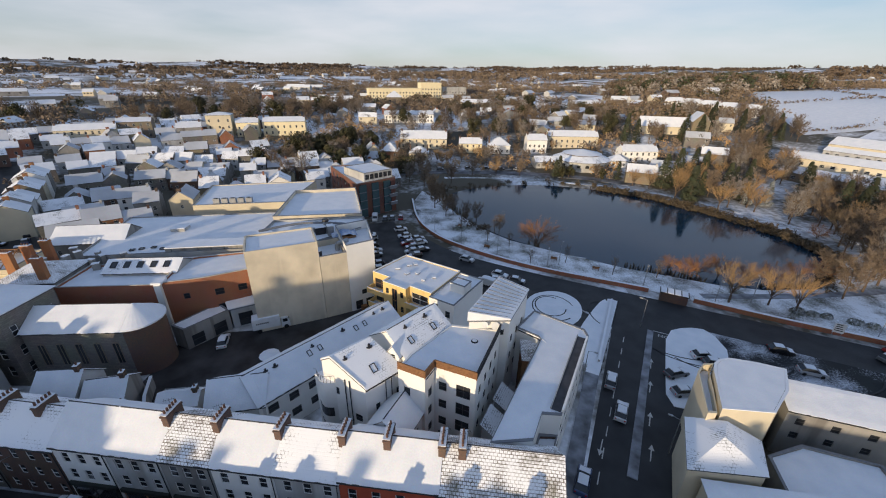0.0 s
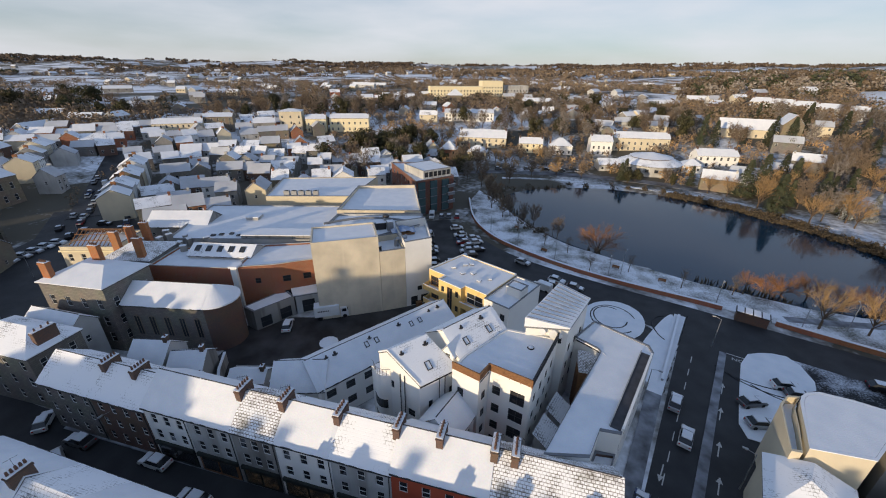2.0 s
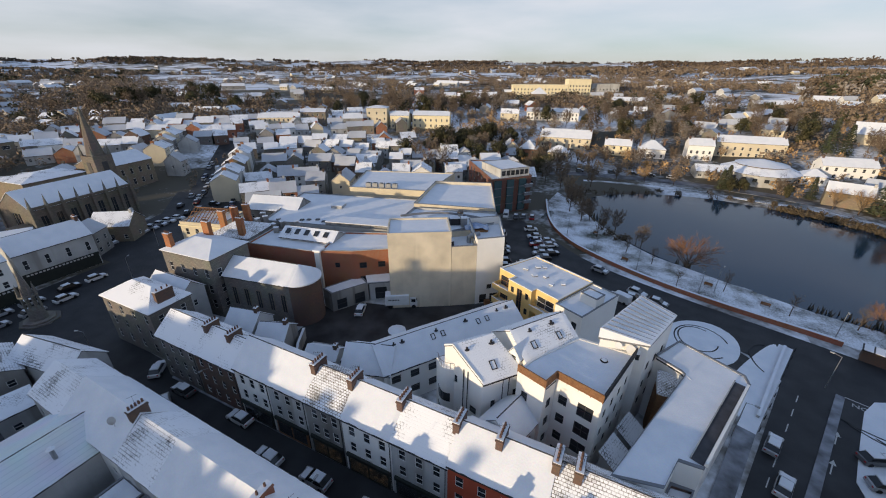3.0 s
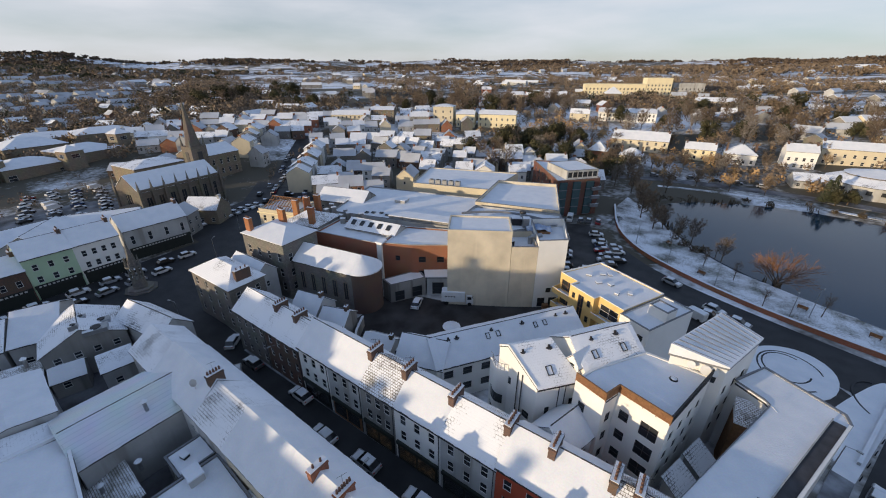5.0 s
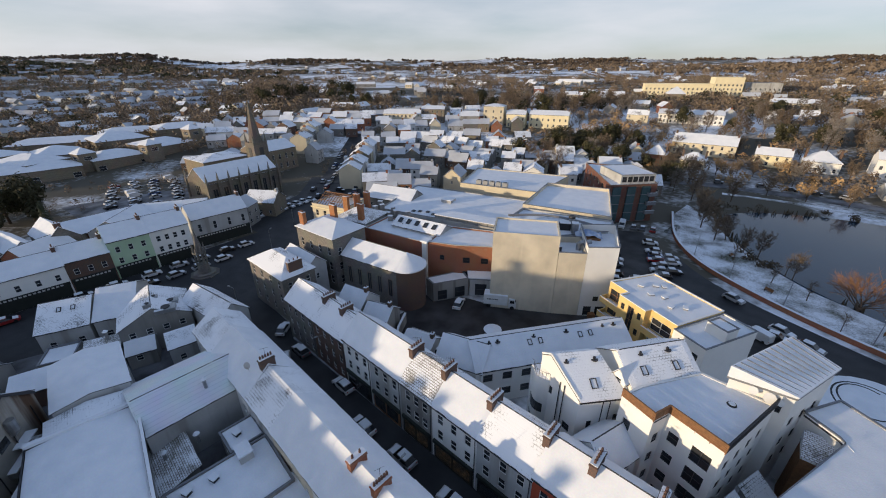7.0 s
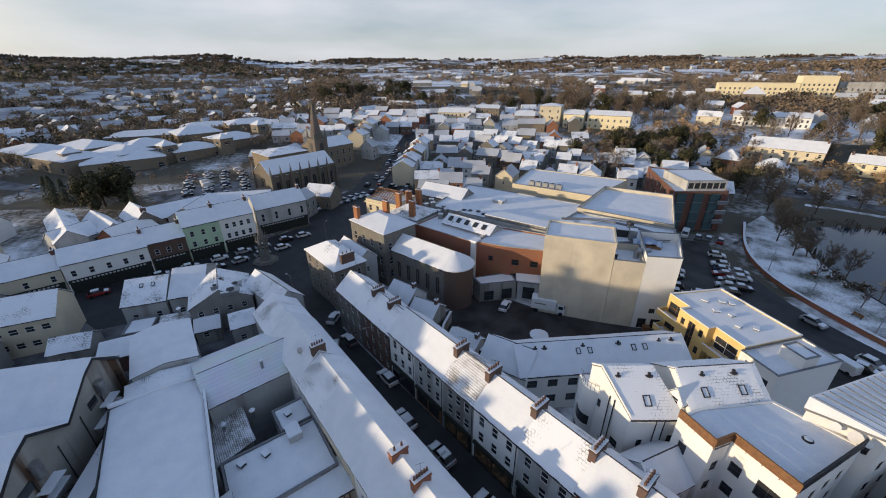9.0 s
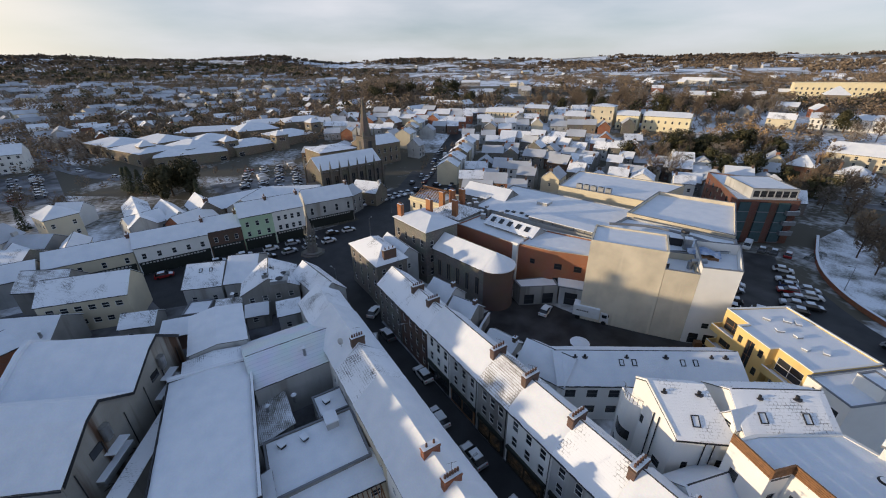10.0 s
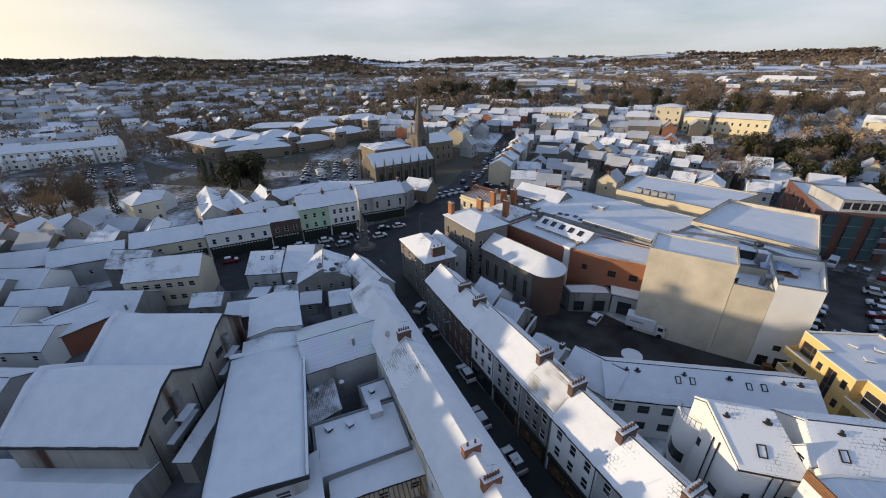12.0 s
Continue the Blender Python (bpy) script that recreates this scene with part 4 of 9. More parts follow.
def block(name, label, poly, top, wall="white", z=0.0, openings=None, tops=None, snow="snow", parapet=0.45, category="building", fr="frame_dark", bars=1, slope_mat=None, cap="louvre", group=""):
    """A flat- or slope-roofed building over a counter-clockwise outline; openings by edge."""
    ox, oy = poly[0]
    loc = [(x - ox, y - oy) for x, y in poly]
    ob = thing(name, label, category, ox, oy, z, 0, group)
    g, k = Geo(), len(loc)
    tp = tops or [top + parapet] * k
    frames = []
    for i in range(k):
        (xa, ya), (xb, yb) = loc[i], loc[(i + 1) % k]
        length, ang = math.hypot(xb - xa, yb - ya), math.degrees(math.atan2(yb - ya, xb - xa))
        at = pose(xa, ya, 0, 0, 0, ang)
        low = min(tp[i], tp[(i + 1) % k])
        facade(g, at, length, -1.0, low, (openings or {}).get(i, ()))
        if abs(tp[i] - tp[(i + 1) % k]) > 0.01:
            g.face((xa, ya, low), (xb, yb, low), (xb, yb, tp[(i + 1) % k])) if tp[i] < tp[(i + 1) % k] else g.face((xa, ya, low), (xb, yb, low), (xa, ya, tp[i]))
        frames.append((at, length))
    part("wall", g, wall, ob)
    for i, os in (openings or {}).items():
        for x, zz, w, h, *style in os:
            wm, pm, both = window_meshes(w, h, style[0] if style else fr, style[1] if len(style) > 1 else bars)
            win = part("window", wm, None, ob, at=frames[i][0] @ Matrix.Translation((x, 0, zz)))
            part("pane", pm, None, win)
    cx, cy = sum(p[0] for p in loc) / k, sum(p[1] for p in loc) / k

    def scaled(d):
        out = []
        for x, y in loc:
            r = math.hypot(x - cx, y - cy)
            out.append((cx + (x - cx) * (r + d) / r, cy + (y - cy) * (r + d) / r))
        return out

    if tops:
        r = part("roof", Geo().prism(scaled(0.35), min(tops) - 0.3, [t + 0.08 for t in tops]), "louvre", ob, "sloping sheet roof")
        r2 = Geo()
        n0 = len(r2.v)
        r2.prism(scaled(0.38), min(tops) - 0.02, [t + 0.2 for t in tops])
        part("snow_cover", r2, slope_mat or snow, r, "snow lying on the sloping roof")
    else:
        r = part("roof", Geo().prism(scaled(-0.25), top - 0.3, top), "slate", ob, "flat roof")
        sn = bmesh.new()
        sn.faces.new([sn.verts.new((x, y, top + 0.15)) for x, y in scaled(-0.33)])
        me = bpy.data.meshes.new("snow_cover")
        ext = bmesh.ops.extrude_face_region(sn, geom=sn.faces[:])
        for v in [e for e in ext["geom"] if isinstance(e, bmesh.types.BMVert)]:
            v.co.z -= 0.15
        bmesh.ops.recalc_face_normals(sn, faces=sn.faces[:])
        sn.to_mesh(me)
        sn.free()
        me.materials.append(M[snow])
        part("snow_cover", me, None, r, "snow lying on the flat roof")
        if parapet > 0.05:
            outer, inner = scaled(0.08), scaled(-0.3)
            pg = Geo().ring(outer, inner, top + parapet - 0.02, top + parapet + 0.1)
            part("parapet_wall", Geo().ring(scaled(-0.02), scaled(-0.28), top, top + parapet - 0.02), wall, ob)
            part("parapet", pg, cap, ob, "parapet capping")
    return ob


def along(x, y, rot, u, v=0.0):
    c, s = math.cos(radians(rot)), math.sin(radians(rot))
    return x + u * c - v * s, y + u * s + v * c


# north terrace along the street
TX, TY, TR = -65.0, 27.3, -2.2


def terrace_house(u0, u1, eave, ridge, wall, snow, label, n, rows, chims=(), shop=None, w=0.95, h=1.65, fr="frame_white", lit=False):
    x, y = along(TX, TY, TR, u0)
    L = u1 - u0
    ops = grid_openings(L, n, rows, w, h, 0.9 if n > 1 else L / 2 - 0.5)
    b = building("terrace_house", label, x, y, TR, L - 0.02, 7.0, eave, ridge, wall, snow=snow, front=ops, back=grid_openings(L, max(1, n - 1), rows[-1:], 0.9, 1.4, 1.1),
                 over=0.18, chimneys=[(c - u0, 3.5, 0.75, 2.3, eave + 0.8, ridge + hh - 0.2, "dark_brick", 5) for c, hh in chims], group="north terrace houses", fr=fr)
    if shop:
        s = part("shopfront", Geo().box(0.4, -0.12, 0.15, L - 0.4, 0.0, 2.9), shop, b, "dark shopfront with display windows")
        part("fascia", Geo().box(0.3, -0.3, 2.95, L - 0.3, -0.002, 3.5), "sign_dark", b, "shop sign board")
        k = max(1, int((L - 1.2) / 2.2))
        for i in range(k):
            xa = 0.7 + i * (L - 1.2) / k
            part("shop_window", Geo().box(xa, -0.16, 0.6, xa + (L - 1.2) / k - 0.3, -0.121, 2.6), "shop_light" if lit else "pane", s)
    part("downpipe", Geo().bar((L - 0.25, -0.08, 0.1), (L - 0.25, -0.08, eave - 0.2), 0.05, 6), "gutter", b)
    return b


terrace_house(0, 9.6, 8.4, 11.3, "stone", "snow_thin", "grey stone terrace house with snowy slate roof", 4, (1.0, 3.6, 6.2), w=0.85, h=1.45)
terrace_house(9.6, 18.8, 8.4, 11.3, "dark_brick", "snow_thin", "dark brick terrace house with snowy slate roof", 4, (1.0, 3.6, 6.2), [(10.0, 0.9), (15.2, 0.9)], w=0.85, h=1.45)
terrace_house(18.8, 25.5, 9.2, 12.3, "white", "snow", "white rendered terrace house above a shop", 3, (4.0, 6.7), shop="sign_dark")
terrace_house(25.5, 32.2, 9.2, 12.3, "pale", "snow", "pale grey terrace house above a shop", 3, (4.0, 6.7), [(32.0, 1.0)], shop="wood")
terrace_house(32.2, 38.2, 9.2, 12.3, "grey", "snow_bare", "grey terrace house with half-bare slates between chimneys", 3, (4.0, 6.7), [(38.0, 1.0)], shop="sign_dark", lit=True)
terrace_house(38.2, 45.4, 9.2, 12.3, "white", "snow", "white rendered terrace house above a shop", 3, (4.0, 6.7), [(45.2, 0.9)], shop="sign_dark", lit=True)
terrace_house(45.4, 52.6, 9.2, 12.3, "pale", "snow_thin", "pale terrace house with thin snow on its slates", 3, (4.0, 6.7), [(52.4, 1.1)], shop="sign_dark")
terrace_house(52.6, 63.0, 9.6, 12.6, "red", "snow", "red-painted terrace house under deep snow", 4, (4.0, 6.8), [(57.3, 1.0)], shop="red")
terrace_house(63.0, 75.5, 9.4, 12.5, "cream", "snow_bare", "corner terrace house with half-bare slate roof", 5, (4.0, 6.8), [(62.4 + 0.7, 1.1), (65.2, 1.1)], shop="sign_dark")

# south terrace
SX, SY, SR = -68.5, 20.4, -3.2


def south_house(u0, u1, eave, ridge, wall, snow, label, chims=()):
    x, y = along(SX, SY, SR + 180, -u1)
    L = u1 - u0
    building("terrace_house", label, x, y, SR + 180, L - 0.02, 7.6, eave, ridge, wall, snow=snow, front=grid_openings(L, max(2, int(L / 2.6)), (3.8, 6.0), 0.95, 1.5),
             back=grid_openings(L, max(1, int(L / 4)), (4.2,), 0.9, 1.3), over=0.2, group="south terrace houses", simple=True,
             chimneys=[(u1 - c, 3.8, 0.75, 2.0, eave + 0.8, ridge + hh, m, k) for c, hh, m, k in chims])


south_house(0, 9, 7.6, 10.3, "pale", "snow_thin", "low terrace house with ragged snowy slates")
south_house(9, 21.6, 8.0, 11.2, "white", "snow", "terrace house under smooth snow", [(21.2, 1.0, "dark_brick", 5)])
south_house(21.6, 29, 8.0, 10.9, "pale", "snow_thin", "terrace house with bare slates below the ridge")
south_house(29, 38.5, 8.0, 11.0, "cream", "snow", "terrace house under deep smooth snow")
south_house(38.5, 46.5, 8.0, 11.0, "white", "snow", "terrace house with two chimneys under snow", [(42.0, 0.8, "brick", 2), (46.0, 1.0, "brick", 6)])
south_house(46.5, 58, 8.2, 11.4, "pale", "snow", "terrace house under snow beside the street", [(57.5, 1.2, "dark_brick", 4)])
south_house(58, 70, 8.2, 11.6, "white", "snow", "terrace house under snow beside the street", [(63.0, 1.3, "dark_brick", 4), (69.5, 1.3, "dark_brick", 4)])
south_house(70, 84, 8.2, 11.4, "cream", "snow", "corner terrace house under snow", [(76, 1.2, "dark_brick", 4)])

# service yard side: grey house, tall house, chapel, brick range
building("grey_house", "grey stone house with hipped snowy roof at the street corner", -83.5, 29.6, -1, 14.2, 7.2, 9.8, 12.2, "stone", "hip", "snow_thin",
         front=grid_openings(14.2, 4, (1.2, 4.2, 7.2), 1.0, 1.7), right=grid_openings(7.2, 2, (4.2, 7.2), 0.9, 1.5), chimneys=[(13.2, 3.6, 0.8, 3.0, 9.6, 12.6, "dark_brick", 3)], cut=4.2)
building("rear_house", "rendered rear house with snowy roof", -83.0, 37.0, -1, 10.5, 4.6, 8.4, 10.4, "pale", front=(), right=grid_openings(4.6, 1, (1.5, 5.0), 0.8, 1.3, 1.8))
building("tall_house", "tall stone house with orange brick chimneys", -84.5, 42.2, 3, 13.4, 9.4, 13.4, 15.2, "stone", "hip", "snow", front=grid_openings(13.4, 4, (2.0, 5.4, 9.0), 1.1, 2.0), right=grid_openings(9.4, 3, (2.0, 5.4, 9.0), 1.0, 1.9),
         chimneys=[(1.4, 1.2, 1.6, 0.9, 13, 16.9, "orange", 4), (3.6, 8.4, 1.9, 0.9, 13, 17.2, "orange", 4)], cut=4.0)
bank = building("bank_house", "classical cream town house with a broken open roof", -101.5, 57.0, 14, 12.0, 10.0, 11.2, wall="cream", roof="flat", front=grid_openings(12, 4, (1.2, 4.8, 8.2), 1.0, 1.8), left=grid_openings(10, 3, (1.2, 4.8, 8.2), 1.0, 1.8), parapet=0.6)
part("cornice", Geo().ring([(-0.3, -0.3), (12.3, -0.3), (12.3, 10.3), (-0.3, 10.3)], [(-0.01, -0.01), (12.01, -0.01), (12.01, 10.01), (-0.01, 10.01)], 10.6, 10.95), "pale_yellow", bank, "moulded cornice")
for i in range(11):
    xx = 1.2 + 0.95 * i
    part("rafter", Geo().bar((xx, 1.0, 11.5), (xx, 5.0, 14.0), 0.09, 4).bar((xx, 9.0, 11.5), (xx, 5.0, 14.0), 0.09, 4), "wood", bank, "bare brown roof timber")
part("ridge_beam", Geo().bar((1.0, 5.0, 14.05), (11.0, 5.0, 14.05), 0.12, 4), "wood", bank)
for yy, zz in ((2.2, 12.3), (3.6, 13.2), (6.4, 13.2), (7.8, 12.3)):
    part("purlin", Geo().bar((1.0, yy, zz + 0.1), (11.0, yy, zz + 0.1), 0.08, 4), "wood", bank)
part("roof_snow", snow_roof([(5.1, 14.2), (9.2, 11.7)], 2.6, 9.0, 0.8, 0.05, 3.0), "snow", bank, "snow left on the broken roof")
building("town_house", "town house with orange chimneys and snowy roof", -86.0, 54.0, 12, 10.0, 9.5, 11.8, 14.0, "grey", "hip", "snow_bare", front=grid_openings(10, 3, (4.8, 8.4), 1.0, 1.8), cut=4.0,
         chimneys=[(8.2, 0.9, 1.5, 0.9, 11.5, 16.6, "orange", 4), (0.9, 3.9, 1.5, 0.9, 11.5, 16.6, "orange", 4), (2.3, 6.6, 1.6, 0.9, 11.5, 16.8, "orange", 3), (3.8, 9.0, 1.6, 0.9, 11.0, 16.8, "orange", 3)])

chapel = building("chapel", "grey stone chapel with rounded brick apse under snow", -70.8, 44.6, 8, 15.5, 7.8, 9.4, 12.0, "stone", snow="snow", front=[], over=0.3, category="chapel")
for i in range(5):
    xx = 1.6 + i * 2.9
    fr_g = Geo().box(xx, -0.09, 3.0, xx + 0.12, 0.02, 6.6).box(xx + 1.1, -0.09, 3.0, xx + 1.22, 0.02, 6.6)
    for k in range(6):
        a0, a1 = math.pi * k / 6, math.pi * (k + 1) / 6
        fr_g.bar((xx + 0.61 + 0.61 * math.cos(a0), -0.04, 6.6 + 0.61 * math.sin(a0)), (xx + 0.61 + 0.61 * math.cos(a1), -0.04, 6.6 + 0.61 * math.sin(a1)), 0.07, 4)
    fr_g.box(xx + 0.58, -0.07, 3.0, xx + 0.64, 0.0, 7.15)
    wn_ob = part("arched_window", fr_g, "gold_stone", chapel, "tall round-headed window with stone surround")
    part("pane", Geo().box(xx + 0.12, -0.03, 3.0, xx + 1.1, 0.01, 6.9), "pane", wn_ob)
apse_g, snow_g = Geo(), Geo()
ring = [(15.5 + 3.9 * math.sin(math.pi * k / 16), 3.9 - 3.9 * math.cos(math.pi * k / 16)) for k in range(17)]
apse_g.prism(ring, -1.0, 9.3)
part("apse", apse_g, "dark_brick", chapel, "rounded brick apse")
big = [(15.45, -0.35)] + [(15.5 + 4.2 * math.sin(math.pi * k / 16), 3.9 - 4.2 * math.cos(math.pi * k / 16)) for k in range(17)] + [(15.45, 8.15)]
for a, b in zip(big, big[1:]):
    snow_g.face((*a, 9.55), (*b, 9.55), (15.5, 3.9, 12.22))
    snow_g.face((*a, 9.3), (*b, 9.3), (*b, 9.55), (*a, 9.55))
part("apse_roof", snow_g, "snow", chapel, "half-cone apse roof under snow")

block("brick_range", "red-brick range with flat snowy roof and skylights", [(-76.0, 55.6), (-57.4, 58.6), (-58.8, 67.5), (-77.4, 64.5)], 10.6, "brick", parapet=0.5, cap="pale", category="commercial building")
block("brick_range", "red-brick range with flat snowy roof and skylights", [(-57.4, 58.6), (-51.0, 61.2), (-43.2, 66.2), (-47.5, 74), (-60, 69)], 11.0, "brick", parapet=0.5, cap="pale", category="commercial building",
      openings={1: [(1.5, 3.5, 1.6, 1.6), (5.6, 3.5, 1.6, 1.6), (1.5, 7.2, 1.6, 1.4), (5.6, 7.2, 1.6, 1.4)], 0: [(3, 7.4, 1.1, 1.2)]})
# cream cinema-like block in three steps
block("cream_block", "tall windowless cream-rendered block with flat snowy roof", [(-41.0, 60.4), (-29.6, 66.6), (-33.6, 74.0), (-45.0, 67.8)], 17.3, "buff", parapet=0.4, cap="buff", category="commercial building")
block("cream_block", "stepped part of the tall cream-rendered block", [(-29.55, 66.65), (-25.0, 69.5), (-29.3, 77.0), (-33.5, 74.1)], 12.9, "buff", parapet=1.5, category="commercial building")
block("cream_block", "corner part of the tall cream-rendered block", [(-24.95, 69.5), (-20.2, 73.2), (-24.8, 85.0), (-31, 80.5), (-29.2, 77.1)], 13.6, "white", parapet=2.2, category="commercial building",
      openings={0: [(2.6, 3.6, 1.1, 1.1), (1.0, 0.1, 1.6, 2.2), (3.4, 0.1, 1.8, 2.2)]})
block("shopping_hall", "grey-roofed hall behind the cream block", [(-47.0, 70.8), (-33.6, 74.4), (-24.9, 85.2), (-27.5, 91.5), (-48.5, 86.0)], 13.6, "pale", parapet=0.6, category="commercial building", snow="snow")
block("shopping_hall", "long low hall with wide flat snowy roof", [(-82.5, 66.6), (-49.2, 74.5), (-49.6, 87.0), (-53.0, 99.0), (-90.5, 90.0)], 11.4, "pale", parapet=0.35, category="commercial building")
block("shopping_hall", "raised hall with parapet and flat snowy roof", [(-49.3, 87.2), (-27.9, 92.0), (-36.5, 115.5), (-53.5, 110)], 13.8, "buff", parapet=1.0, category="commercial building")
block("cream_hall", "cream-walled hall with wide flat snowy roof", [(-78.5, 98.0), (-53.6, 104.5), (-54.5, 128.5), (-86.0, 118.5)], 12.6, "cream", parapet=0.4, category="commercial building")
building("grey_hall", "grey gabled hall with snowy roof", -95.5, 72.5, 14, 15.5, 8.6, 11.2, 14.0, "grey", snow="snow", right=[], front=grid_openings(15.5, 5, (8.6,), 0.9, 1.0))
# red apartment house with glazed corner
block("red_apartments", "red-brick and glass apartment house with flat snowy roof", [(-39.5, 126.5), (-28.5, 138.5), (-42.5, 157.5), (-58, 153)], 12.4, "flat_brick", parapet=0.5, category="apartment building",
      openings={0: [(1.2, z, 2.6, 1.9, "frame_dark", 2) for z in (0.6, 3.6, 6.6, 9.6)] + [(6.0, z, 3.0, 2.2, "frame_dark", 2) for z in (0.6, 3.6, 6.6, 9.4)] + [(11.0, z, 3.4, 2.2, "frame_dark", 2) for z in (0.6, 3.6, 6.6, 9.4)],
                3: [(3 + 5 * i, z, 1.8, 1.6) for i in range(5) for z in (3.6, 6.6, 9.6)]})

# white apartment complex round the court
WIN3 = (1.2, 4.2, 7.2)
building("apartment_wing", "white apartment wing with snowy roof and skylights", -27.4, 36.2, 53, 26.5, 8.0, 6.8, 9.4, "white", front=[(1.2 + i * 3.1, z, 1.5, 1.4, "frame_dark") for i in range(8) for z in (1.4, 4.4)], fr="frame_dark", category="apartment building")
building("apartment_wing", "white apartment wing joining the terrace under snow", -34.0, 34.6, 16, 7.6, 6.8, 6.6, 9.2, "white", front=[], category="apartment building", gutters=False)


def slab(g, quad, t):
    """A sloping plate of thickness t below the quad."""
    n = len(g.v)
    g.v += [tuple(p) for p in quad] + [(p[0], p[1], p[2] - t) for p in quad]
    g.f += [(n, n + 1, n + 2, n + 3), (n + 7, n + 6, n + 5, n + 4)] + [(n + i, n + 4 + i, n + 4 + (i + 1) % 4, n + (i + 1) % 4) for i in range(4)]
    return g


def gable_apartments(x, y, rot, L, skew, half, eave, ridge):
    """A gabled house whose end walls stand askew; local x runs along the eaves."""
    ob = thing("gable_apartments", "white gabled apartment house with corner balconies and snowy roof", "apartment building", x, y, 0, rot)
    far = 1.3                                    # the rear slope stops short at the terrace
    low = ridge - (ridge - eave) * (far - 1) * 1.0
    a, b = (0, 0), (L, 0)
    ag, bg = (skew, half), (L + skew, half)
    af, bf = (skew * far, half * far), (L + skew * far, half * far)
    g = Geo()
    gl, ga = math.hypot(skew, half), math.degrees(math.atan2(-half, -skew))
    end_ops = [(gl * far - 1.9, 6.2, 1.1, 1.2), (gl * far - 2.0, 3.0, 1.1, 1.2), (gl * far - 4.9, 9.6, 0.75, 1.2)]
    side_ops = [(1.4, 7.6, 0.65, 1.2), (1.4, 4.8, 0.65, 1.2), (1.4, 2.0, 0.65, 1.2), (4.7, 7.9, 0.9, 1.6)]
    frames = ((end_ops, pose(*af, 0, 0, 0, ga), gl * far), (side_ops, pose(0, 0, 0), L), ((), pose(*b, 0, 0, 0, ga + 180), gl * far), ((), pose(*bf, 0, 0, 0, 180), L))
    for ops, at, length in frames[:3]:
        facade(g, at, length, -1.0, eave, ops)
    facade(g, frames[3][1], L, -1.0, low, ())
    for p, q, r in ((a, ag, af), (b, bg, bf)):
        g.face((*p, eave), (*r, eave), (*r, low), (*q, ridge))
    part("wall", g, "white", ob)
    for ops, at, length in frames[:2]:
        for ox, oz, w, h in ops:
            wm, pm, both = window_meshes(w, h, "frame_dark", 1)
            win = part("window", wm, None, ob, at=at @ Matrix.Translation((ox, 0, oz)))
            part("pane", pm, None, win)
    o, s = 0.12, (ridge - eave) / half
    e0, e1 = (0.3 * skew / half * -1 - o, -0.3, eave - 0.3 * s), (L + o, -0.3, eave - 0.3 * s)
    r0, r1 = (skew - o, half, ridge), (L + skew + o, half, ridge)
    f0, f1 = (af[0] - o, af[1], low), (bf[0] + o, bf[1], low)

    def up(p, z):
        return (p[0], p[1], p[2] + z)

    roof = Geo()
    slab(roof, [up(p, 0.1) for p in (e0, e1, r1, r0)], 0.16)
    slab(roof, [up(p, 0.1) for p in (r0, r1, f1, f0)], 0.16)
    rf = part("roof", roof, "slate", ob, "slate roof under snow")
    cover = Geo()
    slab(cover, [up(p, 0.2) for p in (e0, e1, r1, r0)], 0.1)
    slab(cover, [up(p, 0.2) for p in (r0, r1, f1, f0)], 0.1)
    part("snow_cover", cover, "snow_thin", rf, "thin snow lying on the roof")
    # raised gable coping
    k = Geo()
    for p, q in (((*a, eave), (*ag, ridge)), ((*ag, ridge), (*af, low))):
        k.bar((p[0], p[1], p[2] + 0.22), (q[0], q[1], q[2] + 0.22), 0.13, 4)
    part("coping", k, "white", ob, "white gable coping")
    for t in (0.36, 0.47):
        q = (skew * far * t - 0.10, half * far * t - 0.10)
        part("downpipe", Geo().bar((*q, 0.2), (*q, eave + 0.6 * (1 - t)), 0.07, 6), "gutter", ob)
    for u in (3.0, 3.9):
        part("downpipe", Geo().bar((u, -0.1, 0.2), (u, -0.1, eave - 0.3), 0.06, 6), "gutter", ob)
    part("gutter", Geo().bar((-0.1, -0.36, eave - 0.2), (L + 0.1, -0.36, eave - 0.2), 0.07, 6), "gutter", ob)
    # rounded balcony corner beside the gable
    n = Vector((-half, skew, 0)).normalized()             # out of the end wall
    n = n if n.x < 0 else -n
    t0, t1 = 0.95, 1.62
    arc = []
    for i in range(9):
        t = t0 + (t1 - t0) * i / 8
        bulge = 0.7 * math.sin(math.pi * min(1.0, i / 7))
        arc.append((skew * t + n.x * bulge, half * t + n.y * bulge))
    base = [arc[-1], (skew * t1 + 4.0, half * t1 - 0.2), (skew * t0 + 0.2, half * t0)] + arc[:-1]
    base = base[::-1] if sum(p[0] * q[1] - q[0] * p[1] for p, q in zip(base, base[1:] + base[:1])) < 0 else base
    top = eave - 0.9
    part("corner_wall", Geo().prism(base, -1.0, top), "white", ob, "white rounded corner below the terrace")
    part("terrace_snow", Geo().prism(base, top, top + 0.08), "snow", ob, "snow on the corner terrace")
    for i in range(8):
        p, q = arc[i], arc[i + 1]
        d = Vector((q[0] - p[0], q[1] - p[1], 0)).normalized() * 0.04
        pn = Vector((-d.y, d.x, 0)).normalized() * 0.06
        pn = pn if pn.dot(n) > 0 else -pn
        for z0, z1 in ((2.6, 4.2), (5.7, 7.2)):
            if 1 <= i <= 6:
                part("window_band", Geo().prism([(p[0] - pn.x, p[1] - pn.y), (p[0] + pn.x, p[1] + pn.y), (q[0] + pn.x, q[1] + pn.y), (q[0] - pn.x, q[1] - pn.y)][::-1], z0, z1), "pane", ob)
